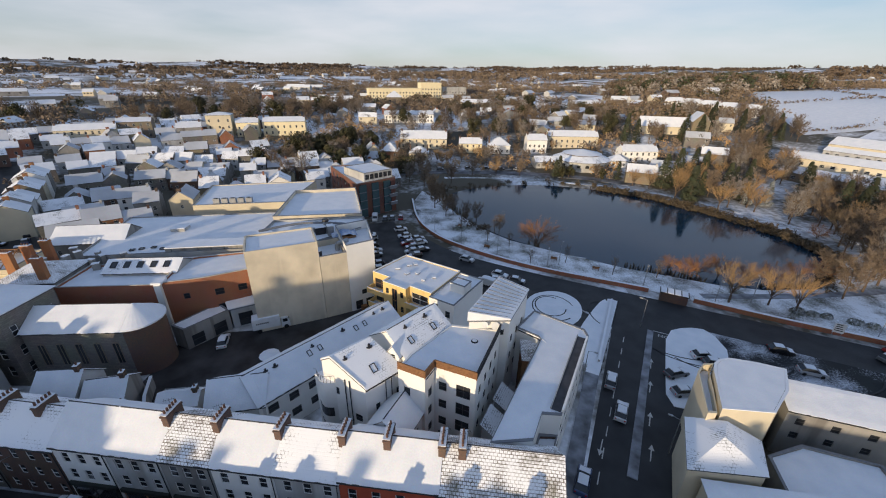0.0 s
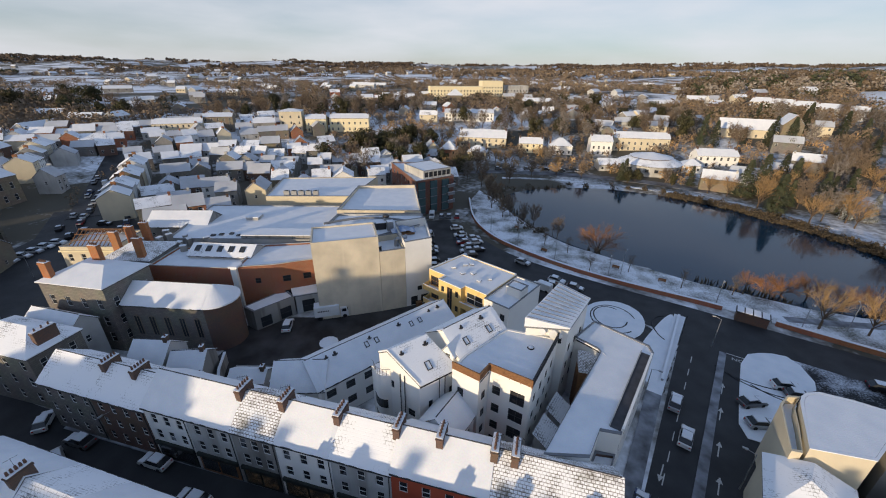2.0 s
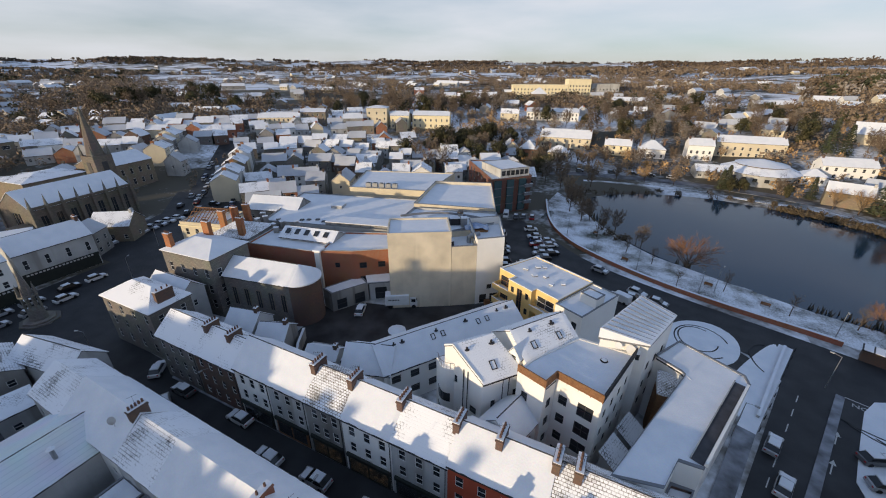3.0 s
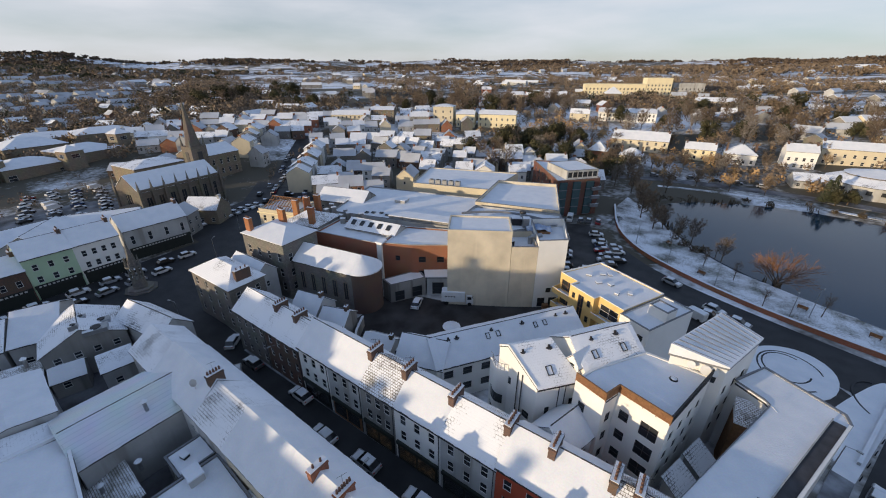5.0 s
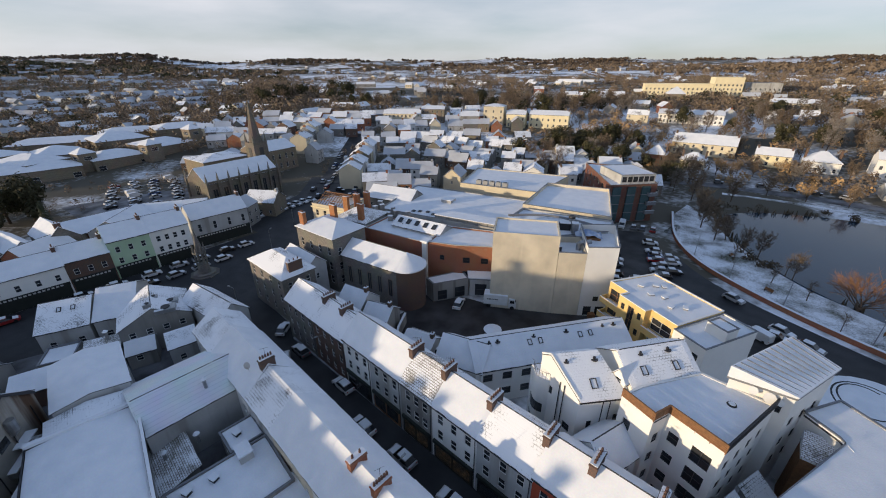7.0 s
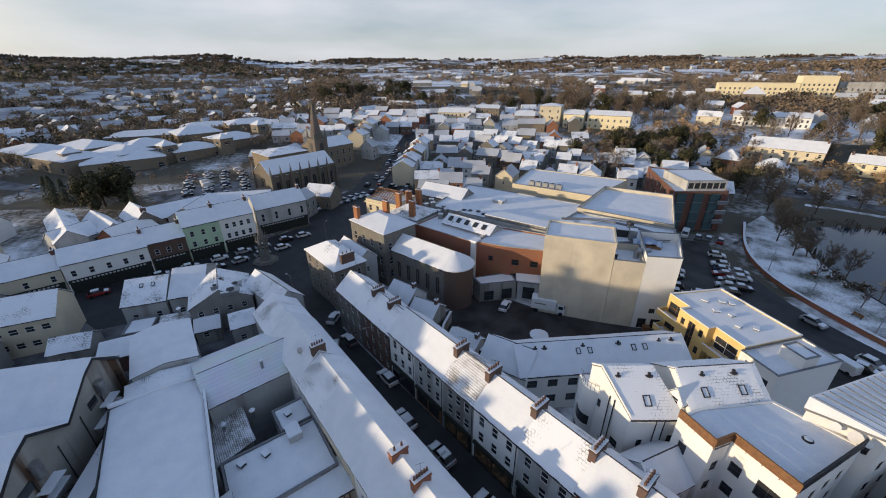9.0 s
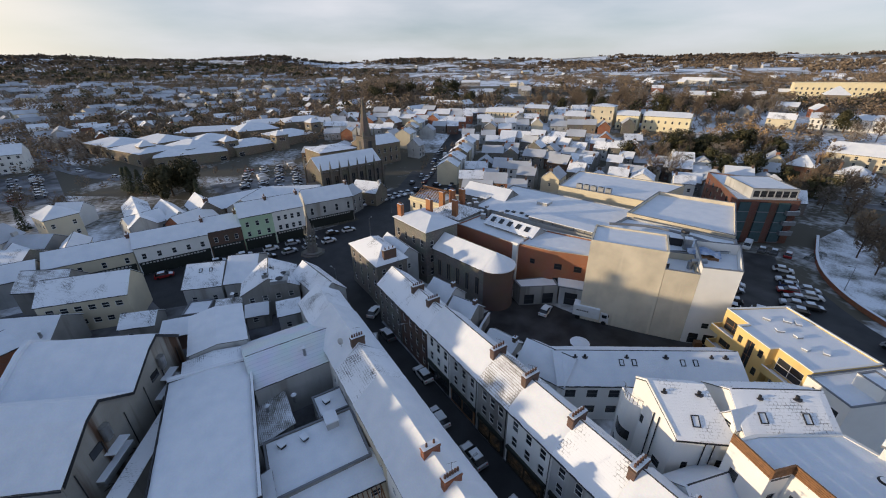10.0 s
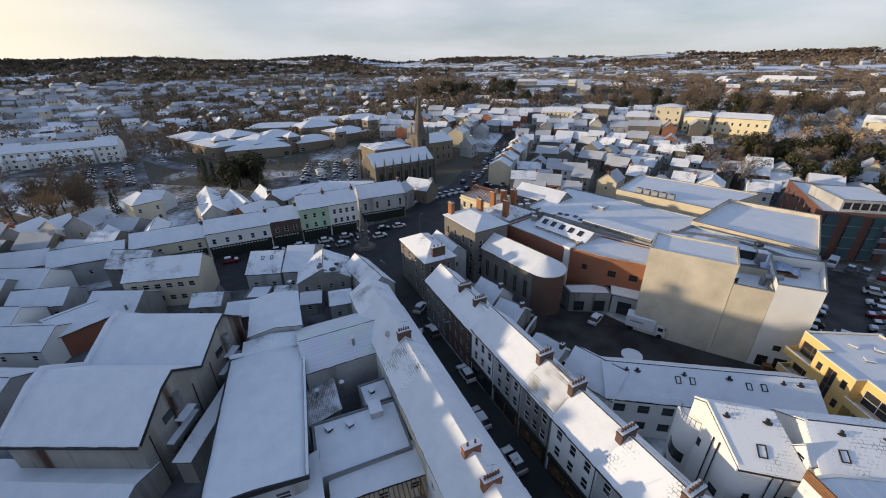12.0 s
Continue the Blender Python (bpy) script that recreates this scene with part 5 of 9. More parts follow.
        part("terrace_post", Geo().bar((*p, top), (*p, top + 1.05), 0.03), "dark", ob)
        part("terrace_rail", Geo().bar((*p, top + 1.05), (*q, top + 1.05), 0.035), "steel", ob)
    door = part("terrace_door", Geo().box(skew * 1.12, half * 1.31, top + 0.1, skew * 1.12 + 1.6, half * 1.31 + 0.06, top + 2.1), "wood", ob, "timber terrace door")
    return ob


def closer(x, y):
    """The upper apartments stand a little nearer and higher than their first plan."""
    return -2.0 + (x + 2.0) * RISE_K, y * RISE_K


RISE, RISE_K = 1.8, 0.949
gable_apartments(*closer(-12.6, 37.1), 47.7, 5.8, -1.9, 4.6, 10.6 + RISE, 13.6 + RISE)
building("gable_apartments", "white apartment house with skylights in snowy roof", *closer(-8.0, 42.0), 52, 9.3, 7.5, 11.6 + RISE, 14.2 + RISE, "white", snow="snow_thin", category="apartment building", fr="frame_dark",
         right=[(2.6, 9.6, 1.4, 1.3)], front=[(2.2, 9.4, 0.9, 1.4), (6.0, 9.4, 0.9, 1.4)])
flat_ops = {0: [(0.8, z, 0.9, 1.4) for z in (4.2, 7.2, 10.2)], 1: [(0.8, z, 0.9, 1.4) for z in (4.2, 7.2, 10.2)], 2: [(0.6, z, 1.1, 1.4) for z in (1.8, 4.6, 7.6, 10.6)] + [(3.0, z, 1.9, 2.0, "frame_dark", 2) for z in (1.5, 4.4, 7.4, 10.4)],
            3: [(1.2 + 2.4 * i, z, 1.0, 1.4) for i in range(4) for z in (4.4, 7.4, 10.4)]}
FLAT = [closer(x, y) for x, y in ((-8.6, 39.2), (-4.8, 37.7), (-3.8, 40.0), (1.8, 38.1), (5.4, 48.9), (-2.0, 49.6), (-7.4, 42.2))]
block("flat_apartments", "white apartment block with snowy roof terrace", FLAT, 12.1 + RISE, "white", openings=flat_ops, parapet=0.15, category="apartment building", cap="white")
STAIR, STAIR_TOP = [closer(x, y) for x, y in ((0.6, 48.9), (6.8, 49.8), (10.5, 58.5), (5.6, 59.2))], [15.2 + RISE, 13.9 + RISE, 13.9 + RISE, 15.6 + RISE]
stairs = block("stair_block", "white stair block with seamed sloping roof", STAIR, 14 + RISE, "white", tops=STAIR_TOP, slope_mat="snow", category="apartment building",
               openings={1: [(1.2 + 2.6 * i, z, 1.0, 1.4) for i in range(3) for z in (4.2, 7.2, 10.4)], 0: [(4.2, 12.8, 1.0, 1.3)]})
for i in range(11):
    k = i / 10
    (xa, ya), (xb, yb) = [(STAIR[p][0] + (STAIR[q][0] - STAIR[p][0]) * k - STAIR[0][0], STAIR[p][1] + (STAIR[q][1] - STAIR[p][1]) * k - STAIR[0][1]) for p, q in ((0, 3), (1, 2))]
    za, zb = STAIR_TOP[0] + (STAIR_TOP[3] - STAIR_TOP[0]) * k, STAIR_TOP[1] + (STAIR_TOP[2] - STAIR_TOP[1]) * k
    part("seam", Geo().bar((xa, ya, za + 0.21), (xb, yb, zb + 0.21), 0.06, 4), "louvre", stairs, "dark standing seam")
EAST = [(3.2, 29.8), (8.0, 30.6), (9.5, 34.4), (11.8, 34.4), (19.0, 50.2), (18.8, 51.9), (11.6, 56.6), (8.2, 51.6), (11.2, 49.6), (11.6, 49.0)]
block("east_wing", "long white apartment wing with wide snowy roof", EAST, 11.0, "white", parapet=0.2, category="apartment building",
      openings={3: [(0.8 + 2.4 * i, z, 1.4, 1.6) for i in range(7) for z in (3.8, 7.0)], 9: [(1.5 + 2.8 * i, z, 1.0, 1.4) for i in range(6) for z in (2.2, 5.2, 8.2)], 8: [(0.8, z, 1.0, 1.3) for z in (2.2, 5.2, 8.2)]})
block("corner_terrace", "lower brick corner of the apartment wing with a snowy roof", [(8.06, 30.6), (10.5, 31.0), (11.75, 34.3), (9.56, 34.3)], 7.4, "dark_brick", parapet=0.5, category="annex", cap="louvre")
building("link_house", "low white link house with snowy pitched roof", -6.8, 31.3, 69.5, 5.3, 5.2, 8.3, 10.6, "white", front=[(3.2, 5.6, 0.8, 1.3), (3.2, 2.8, 0.8, 1.3)], gutters=False, right=())
YX, YY, YR = -20.7, 67.7, -28
YELLOW = [(0, 2.0), (4.4, 2.0), (4.4, 0.0), (10.1, 0.0), (10.1, 1.4), (14.7, 1.4), (15.0, 1.4), (15.0, 12.2), (1.0, 12.2)]
block("yellow_apartments", "yellow-rendered apartment block with recessed balconies and flat snowy roof", [along(YX, YY, YR, u, v) for u, v in YELLOW], 10.0, "yellow", parapet=0.3, category="apartment building", cap="white",
      openings={0: [(0.5, z, 3.2, 2.2, "wood", 2) for z in (0.5, 3.6, 6.8)], 2: [(0.7, z, 0.75, 1.2) for z in (1.6, 4.6, 7.9)] + [(2.2, 4.2, 1.3, 5.2, "wood", 2)] + [(4.3, z, 0.75, 1.3) for z in (4.6, 7.9)],
                4: [(0.4, z, 3.8, 2.3, "frame_white", 2) for z in (0.5, 3.6, 6.8)], 1: [(0.5, 7.4, 0.9, 1.4)], 8: [(3.0 + 3.2 * i, z, 1.6, 1.5) for i in range(2) for z in (1.2, 4.2, 7.4)]})
wx, wy = along(YX, YY, YR, 15.05, 0.7)
building("white_apartments", "white apartment block with flat snowy roof", wx, wy, YR, 5.4, 11.6, 9.6, wall="white", roof="flat", front=[(1.0, z, 1.0, 1.4) for z in (1.2, 4.2, 7.6)] + [(3.6, z, 1.0, 1.4) for z in (1.2, 4.2, 6.8)], fr="frame_dark", parapet=0.3, category="apartment building")

# tan building by the main road
block("tan_apartments", "tan-rendered apartment block with rounded corner and snowy roof", [(32.3, 38.0), (38.5, 37.9), (42.8, 42.0), (45.4, 46.2), (42.0, 47.3), (38.6, 47.9), (37.0, 47.4), (36.0, 46.6), (35.2, 45.3)], 10.4, "cream", parapet=0.06, category="apartment building", cap="snow",
      openings={8: [(0.6, z, 6.2, 1.9, "frame_dark", 2) for z in (3.4, 6.6)]})
block("curved_front", "curved tan-rendered balcony wall of the apartment block", [(30.8, 38.0), (31.9, 38.0), (33.6, 42.0), (34.7, 45.0), (35.5, 46.4), (36.6, 47.5), (35.0, 47.3), (33.4, 45.6), (32.2, 42.2)], 8.4, "cream", parapet=1.2, category="balcony wall", cap="cream")
hip = thing("tan_house", "tan-rendered house with many-sided snowy roof", "house", 0, 0)
hip_plan = [(26.2, 31.9), (34.6, 31.7), (36.8, 36.4), (33.7, 39.2), (29.4, 39.3)]
part("wall", Geo().prism(hip_plan, -1.0, 7.0), "cream", hip)
big_plan = [((x - 31.4) * 1.05 + 31.4, (y - 35.6) * 1.05 + 35.6, 7.0) for x, y in hip_plan]
ra, rb = (31.0, 34.6, 9.3), (32.6, 37.0, 9.3)
for nm, lift, mat in (("roof", 0.0, "slate"), ("snow_cover", 0.16, "snow_thin")):
    e5 = [(x, y, z + lift) for x, y, z in big_plan]
    pa, pb = (ra[0], ra[1], ra[2] + lift), (rb[0], rb[1], rb[2] + lift)
    part(nm, Geo().face(e5[0], e5[1], pa).face(e5[1], e5[2], pb, pa).face(e5[2], e5[3], pb).face(e5[3], e5[4], pb).face(e5[4], e5[0], pa, pb), mat, hip)
building("grey_hall", "grey-rendered hall with snowy single-pitch roof", 43.4, 41.3, -14, 19, 4.8, 7.8, 8.9, "grey", "mono", "snow", front=grid_openings(19, 5, (3.2, 5.6), 1.0, 1.1), fr="frame_dark")
building("low_house", "low tan house with snowy roof", 27.4, 26.6, -4, 13, 4.6, 5.2, 6.0, "cream", "mono", "snow")
block("low_annex", "low flat annex with dark parapet and snowy roof", [(37.2, 30.8), (50, 28.5), (51.5, 36.0), (43.8, 38.2), (38.4, 36.2)], 4.6, "grey", parapet=0.4, category="annex")

# behind the south terrace
building("ribbed_hall", "hall with ribbed sheet roof under snow", -51.6, 1.2, 88, 12.4, 11.4, 7.0, 9.2, "pale", snow="snow_sheet", split=0.42, gutters=False)
building("flat_extension", "flat-roofed extension under snow", -43.4, 0.2, -6, 8.2, 11.2, 5.2, wall="grey", roof="flat", front=grid_openings(8, 2, (3.0,), 0.9, 1.0), right=grid_openings(11.2, 4, (3.6,), 1.6, 0.8), parapet=0.2)
building("flat_extension", "small flat-roofed extension under snow", -47.4, 7.6, -4, 4.2, 4.2, 4.9, wall="grey", roof="flat", front=[(1.2, 2.6, 1.0, 1.1)], parapet=0.15)
building("low_extension", "low extension with long lean-to roof under snow", -33.0, 0.2, 81, 11.2, 3.6, 4.0, 5.0, wall="cream", roof="mono", front=grid_openings(11.2, 3, (1.6,), 1.2, 1.2))
building("low_extension", "low extension with tiled lean-to roof", -39.4, -5.2, -6, 7.6, 5.2, 4.2, 5.6, wall="pale", roof="mono")
building("tiled_lean_to", "lean-to with snowy pantiled roof", -54.6, 0.5, -4, 9.4, 4.4, 3.3, 4.5, wall="grey", roof="mono", snow="snow_bare")
lw = building("long_workshop", "long grey workshop with shallow snowy roof", -58.6, -8.0, -9, 22.5, 9.8, 7.8, 8.2, "pale", snow="snow", front=grid_openings(22.5, 3, (5.8,), 1.4, 1.0), right=[(6.5, 5.0, 1.6, 1.2)])
part("coping", Geo().ring([(-0.5, -0.4), (22.9, -0.4), (22.9, 10.3), (-0.5, 10.3)], [(-0.2, -0.3), (22.8, -0.3), (22.8, 9.95), (-0.2, 9.95)], 7.5, 8.15), "gutter", lw, "dark metal roof edge")
part("coping_snow", Geo().box(-0.75, -0.4, 8.1, -0.15, 10.3, 8.5).box(0, 10.0, 8.15, 22.8, 10.32, 8.3), "snow", lw, "snow on the raised roof edge")
building("workshop", "workshop with snowy roof", -74.8, -4.2, -6, 11.6, 8.0, 8.2, 8.9, "pale", snow="snow", gutters=False)
building("link_workshop", "lower workshop between the halls under snow", -63.0, -6.2, -8, 4.2, 8.0, 7.4, 8.0, "pale", snow="snow_thin", gutters=False)


def barrel_shed(x, y, rot, L):
    """Two mansard-roofed bays side by side, seen end on along the depth."""
    ob = thing("industrial_shed", "large stained concrete shed with two snowy mansard roofs", "industrial building", x, y, 0, rot)
    prof = [(0, 9.0), (5.2, 12.5), (7.5, 13.2), (12.2, 9.6), (17.4, 12.5), (19.6, 13.2), (24.0, 9.6)]
    body = [(0, -1.0)] + prof + [(24.0, -1.0)]
    part("wall", Geo().section(body[::-1], 0, L), "stained", ob, "rust-stained concrete wall")
    slab = [(yy + (-0.3 if i == 0 else 0.3 if i == 6 else 0), zz + 0.1) for i, (yy, zz) in enumerate(prof)]
    r = part("roof", Geo().section(slab + [(yy, zz - 0.16) for yy, zz in reversed(slab)], -0.2, L + 0.2), "slate", ob, "mansard roof")
    part("snow_cover", snow_roof([(yy, zz + 0.12) for yy, zz in slab], -0.24, L + 0.24, 0.8, 0.03, 2.0), "snow", r, "snow lying on both bays")
    for k, yy in enumerate((6.5, 18.5)):
        part("vent_hood", Geo().cylinder(L + 0.35, yy, 8.6, 10.2, 0.55, 12).box(L, yy - 0.4, 8.0, L + 0.5, yy + 0.4, 8.7), "steel", ob, "round extractor hood")
        part("window", Geo().box(L, yy - 2.6, 7.6, L + 0.06, yy - 0.9, 8.8), "pane", ob)
        part("duct", Geo().box(L + 0.02, yy - 3.5, 4.4, L + 0.9, yy + 2.0, 5.2), "steel", ob, "long steel duct")
        part("duct_snow", Geo().box(L + 0.02, yy - 3.5, 5.2, L + 0.9, yy + 2.0, 5.32), "snow", ob, "snow on the duct")
        for v in (-3.2, -1.0, 1.4):
            part("bracket", Geo().bar((L, yy + v, 3.2), (L + 1.5, yy + v, 4.4), 0.05).bar((L, yy + v, 4.35), (L + 1.5, yy + v, 4.35), 0.05), "dark", ob)
        part("platform", Geo().box(L, yy - 1.2, 6.6, L + 1.2, yy + 1.6, 6.75), "snow", ob, "snowy maintenance platform")
    for k in range(6):
        part("downpipe", Geo().bar((L + 0.1, 1.5 + k * 4.2, 0), (L + 0.1, 1.5 + k * 4.2, 8.6), 0.06, 6), "gutter", ob)
    edge = [(yy, zz + 0.75) for yy, zz in prof]
    part("end_coping", Geo().section(edge + [(yy, zz - 0.3) for yy, zz in reversed(prof)], -0.75, -0.2), "snow", ob, "thick raised end wall under snow")
    part("fascia_line", Geo().section([(yy, zz + 0.08) for yy, zz in prof] + [(yy, zz - 0.35) for yy, zz in reversed(prof)], L + 0.2, L + 0.28), "gutter", ob, "dark edge board")
    part("front_gutter", Geo().bar((-0.2, -0.4, 8.85), (L + 0.2, -0.4, 8.85), 0.1, 6), "gutter", ob)
    return ob


barrel_shed(-54.4, -31.6, 61, 15.7)
gx, gy = along(-54.4, -31.6, 61, 17.4, 1.5)
building("narrow_store", "narrow grey store beside the shed under thin snow", gx, gy, 61, 2.0, 12.5, 4.2, 4.7, "grey", "mono", "snow_thin", gutters=False)
building("brown_shed", "low shed with snowy roof beside the workshop", -52.0, -38.0, 60, 20, 6.5, 4.4, 5.4, "grey", snow="snow")
building("long_white_house", "long white house with rows of small windows", -98.4, -28.2, 73, 15.0, 9.0, 7.0, 10.2, "cream", snow="snow_thin", front=grid_openings(15.0, 6, (1.6, 4.6), 1.3, 1.2))
building("back_house", "rendered back house with skylights in snowy roof", -91.2, -4.8, 67, 7.4, 11.0, 6.0, 9.0, "pale", snow="snow_thin", front=grid_openings(7.4, 2, (2.6,), 1.0, 1.2))
building("back_house", "rendered back house with snowy roof and dormer", -88.4, 2.6, 67, 6.2, 14.0, 6.0, 9.2, "pale", snow="snow", front=grid_openings(6.2, 2, (2.4,), 1.1, 1.2))
building("back_house", "grey back house with broad snowy roof", -78.6, 15.4, 167, 10.0, 11.0, 6.0, 8.8, "grey", "gable", "snow_thin", left=grid_openings(11, 4, (1.2, 3.8), 1.0, 1.2))
building("back_house", "narrow house with ragged snowy roof", -70.5, 22.6, 187, 13.0, 5.6, 6.6, 9.0, "pale", snow="snow_thin")
building("back_house", "dark-roofed house with melted snow patches", -112, -34, 60, 10, 7.5, 5.6, 8.6, "grey", snow="snow_bare")
building("back_house", "white house with snowy roof", -113, -55, 62, 12, 8, 5.8, 8.4, "white", snow="snow", front=grid_openings(12, 4, (1.2, 3.6), 1.0, 1.3))
building("back_house", "long low back house with snowy roof", -101.8, -48.6, 72, 10.5, 7.0, 4.8, 7.0, "pale", snow="snow", front=grid_openings(10.5, 3, (2.2,), 1.0, 1.2))
building("brick_hall", "low red-brick hall with snowy roof", -85.0, -36.4, 117, 11.5, 9.5, 4.8, 6.4, "brick", snow="snow", left=[(1.0, 1.6, 3.0, 1.4), (5.2, 1.6, 3.0, 1.4)])

# small extensions crowded between the back houses
for x, y, r, L, D, e, rd, w, kind, sn in ((-84.5, -6.0, 67, 4.6, 5.0, 3.6, 0, "grey", "flat", "snow"), (-80.6, -1.0, 70, 5.0, 4.2, 3.4, 4.6, "pale", "mono", "snow_bare"), (-77.6, 4.2, 72, 4.2, 4.4, 3.0, 4.4, "grey", "gable", "snow"), (-72.0, 9.2, 78, 4.4, 3.6, 4.2, 5.2, "pale", "mono", "snow_thin"),
                                          (-69.0, 14.2, 84, 3.8, 4.4, 5.0, 0, "grey", "flat", "snow"), (-86.4, -16.0, 68, 6.0, 5.0, 3.8, 5.4, "grey", "gable", "snow_thin"), (-79.4, -10.0, 74, 5.2, 4.0, 3.2, 4.2, "dark_brick", "mono", "snow"), (-46.0, 13.2, -4, 5.0, 3.4, 3.8, 4.8, "grey", "mono", "snow_thin")):
    building("rear_extension", "small crowded rear extension under snow", x, y, r, L, D, e, rd, w, kind, sn, front=[(1.2, 1.4, 1.0, 1.1)], gutters=False, parapet=0.2, simple=True, category="extension", group="rear extensions")

# west side of the square: shop row
LETTER = Geo().box(0, -0.33, 2.95, 0.48, -0.301, 3.3).mesh("sign_bar", "paint")


def shop(y0, y1, eave, ridge, wall, label, n, rows, x=-118.0, h=1.5, snow="snow", sign=True, shop_mat="sign_dark", arched=False):
    L = y1 - y0
    b = building("shop", label, x, y0, 90 - 2, L - 0.03, 9.0, eave, ridge, wall, snow=snow, front=grid_openings(L, n, rows, 0.95, h), over=0.15, category="shop", group="shops on the square", chimneys=[(L - 0.5, 4.5, 0.7, 1.5, eave, ridge + 0.9, "dark_brick", 3)])
    part("shopfront", Geo().box(0.3, -0.15, 0.1, L - 0.3, 0.0, 2.7), shop_mat, b, "dark timber shopfront")
    part("fascia", Geo().box(0.2, -0.3, 2.75, L - 0.2, -0.003, 3.5), shop_mat, b, "long shop sign")
    for i in range(int((L - 1.5) / 0.75)):
        part("sign_bar", LETTER, None, b, at=Matrix.Translation((0.8 + i * 0.75, 0, 0)))
    return b


shop(-13.0, 3.2, 7.4, 10.0, "white", "long white two-storey shop with snowy roof", 5, (4.2,))
shop(3.2, 11.6, 7.6, 10.4, "dark_brick", "dark stone shop with carved front under snow", 3, (4.3,), snow="snow")
shop(11.6, 20.2, 9.8, 12.8, "green", "pale green three-storey shop with snowy roof", 3, (3.9, 6.8))
shop(20.2, 29.2, 9.8, 12.8, "white", "white three-storey shop with black arched surrounds", 4, (3.9, 6.8))
shop(31.5, 47.0, 8.4, 11.8, "pale", "white two-storey shop with tall windows and snowy roof", 4, (4.4,), x=-123.0, h=2.4)
shop(-30.0, -13.2, 6.6, 9.2, "cream", "low cream shop with curved gable front", 4, (3.9,), x=-119)


# behind the shops and beyond the west car park
building("rear_wing", "long rear wing with sunlit snowy roof", -168.0, -17.0, 5, 27, 7.0, 5.6, 8.4, "pale", snow="snow_thin", simple=True, front=grid_openings(27, 6, (3.2,), 1.0, 1.2))
building("rear_wing", "rear wing with snowy roof behind the shops", -160.0, -8.4, 12, 19, 6.0, 5.2, 7.8, "pale", snow="snow", simple=True, front=grid_openings(19, 4, (3.0,), 1.0, 1.2))
building("stone_cottage", "stone cottage with steep snowy roof", -157.0, 0.6, 8, 14, 7.6, 5.4, 9.0, "stone", snow="snow", simple=True, right=grid_openings(7.6, 2, (3.0,), 0.9, 1.2), chimneys=[(13.4, 3.8, 0.8, 1.4, 6, 10.0, "dark_brick", 2)])
building("gabled_house", "tall cream house with snowy hipped roof", -166.0, -38.5, 24, 9.5, 8.5, 7.6, 10.2, "cream", "hip", "snow", cut=3.0, simple=True, right=grid_openings(8.5, 2, (1.4, 4.6), 1.0, 1.4), front=grid_openings(9.5, 3, (1.4, 4.6), 1.0, 1.4))
building("apartment_row", "long white three-storey apartment row under snow", -279.5, -112, 89, 45, 9.5, 8.4, 11.2, "white", snow="snow", z=land(-281, -90) - 0.4, simple=True, front=grid_openings(45, 15, (1.0, 3.7, 6.3), 1.3, 1.3), rough=0, gutters=False, category="apartment building")
building("apartment_row", "tall gabled end of the white apartment row", -275.5, -66.8, 89, 10, 14, 9.0, 13.0, "white", snow="snow", z=land(-281, -66) - 0.4, simple=True, front=grid_openings(10, 3, (1.2, 4.2, 7.0), 1.2, 1.3), right=grid_openings(14, 3, (1.2, 4.2), 1.2, 1.3), rough=0, gutters=False, category="apartment building")
for k in range(5):
    building("porch_bay", "white projecting bay with a snowy gable", -275.8, -108 + 9 * k, 89, 3.6, 3.6, 5.2, 6.8, "white", snow="snow", z=land(-281, -90) - 0.4, simple=True, front=[(1.0, 1.2, 1.5, 1.3)], rough=0, gutters=False, category="bay", group="bays of the apartment row")


# unseen tall houses to the south, behind the eye, added to shade the south terrace at this low sun
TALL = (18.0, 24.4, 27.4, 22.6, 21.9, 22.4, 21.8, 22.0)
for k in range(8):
    building("tall_town_house", "unseen house block added to cast shade", -142.4 + 15.2 * k, -76 - (k % 2) * 1.5, 2, 14.6, 11, TALL[k] - 2.6, TALL[k], ("pale", "cream", "grey")[k % 3], snow="snow",
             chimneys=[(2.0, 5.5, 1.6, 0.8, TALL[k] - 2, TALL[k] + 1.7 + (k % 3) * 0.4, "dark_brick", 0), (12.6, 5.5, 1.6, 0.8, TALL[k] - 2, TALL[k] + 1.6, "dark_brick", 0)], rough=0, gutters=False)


# second unseen row, added to shade the car park, lawn and grey hall
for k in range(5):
    building("tall_town_house", "unseen house block added to cast shade", -4 + 16.2 * k, -48 + (k % 2) * 1.4, 3, 15.6, 10, 14.4 + (k % 3) * 0.5, 17.2 + (k % 3) * 0.5, ("cream", "pale", "grey")[k % 3], snow="snow", chimneys=[(2.0, 5.0, 1.6, 0.8, 15, 18.8, "dark_brick", 0)], rough=0, gutters=False)


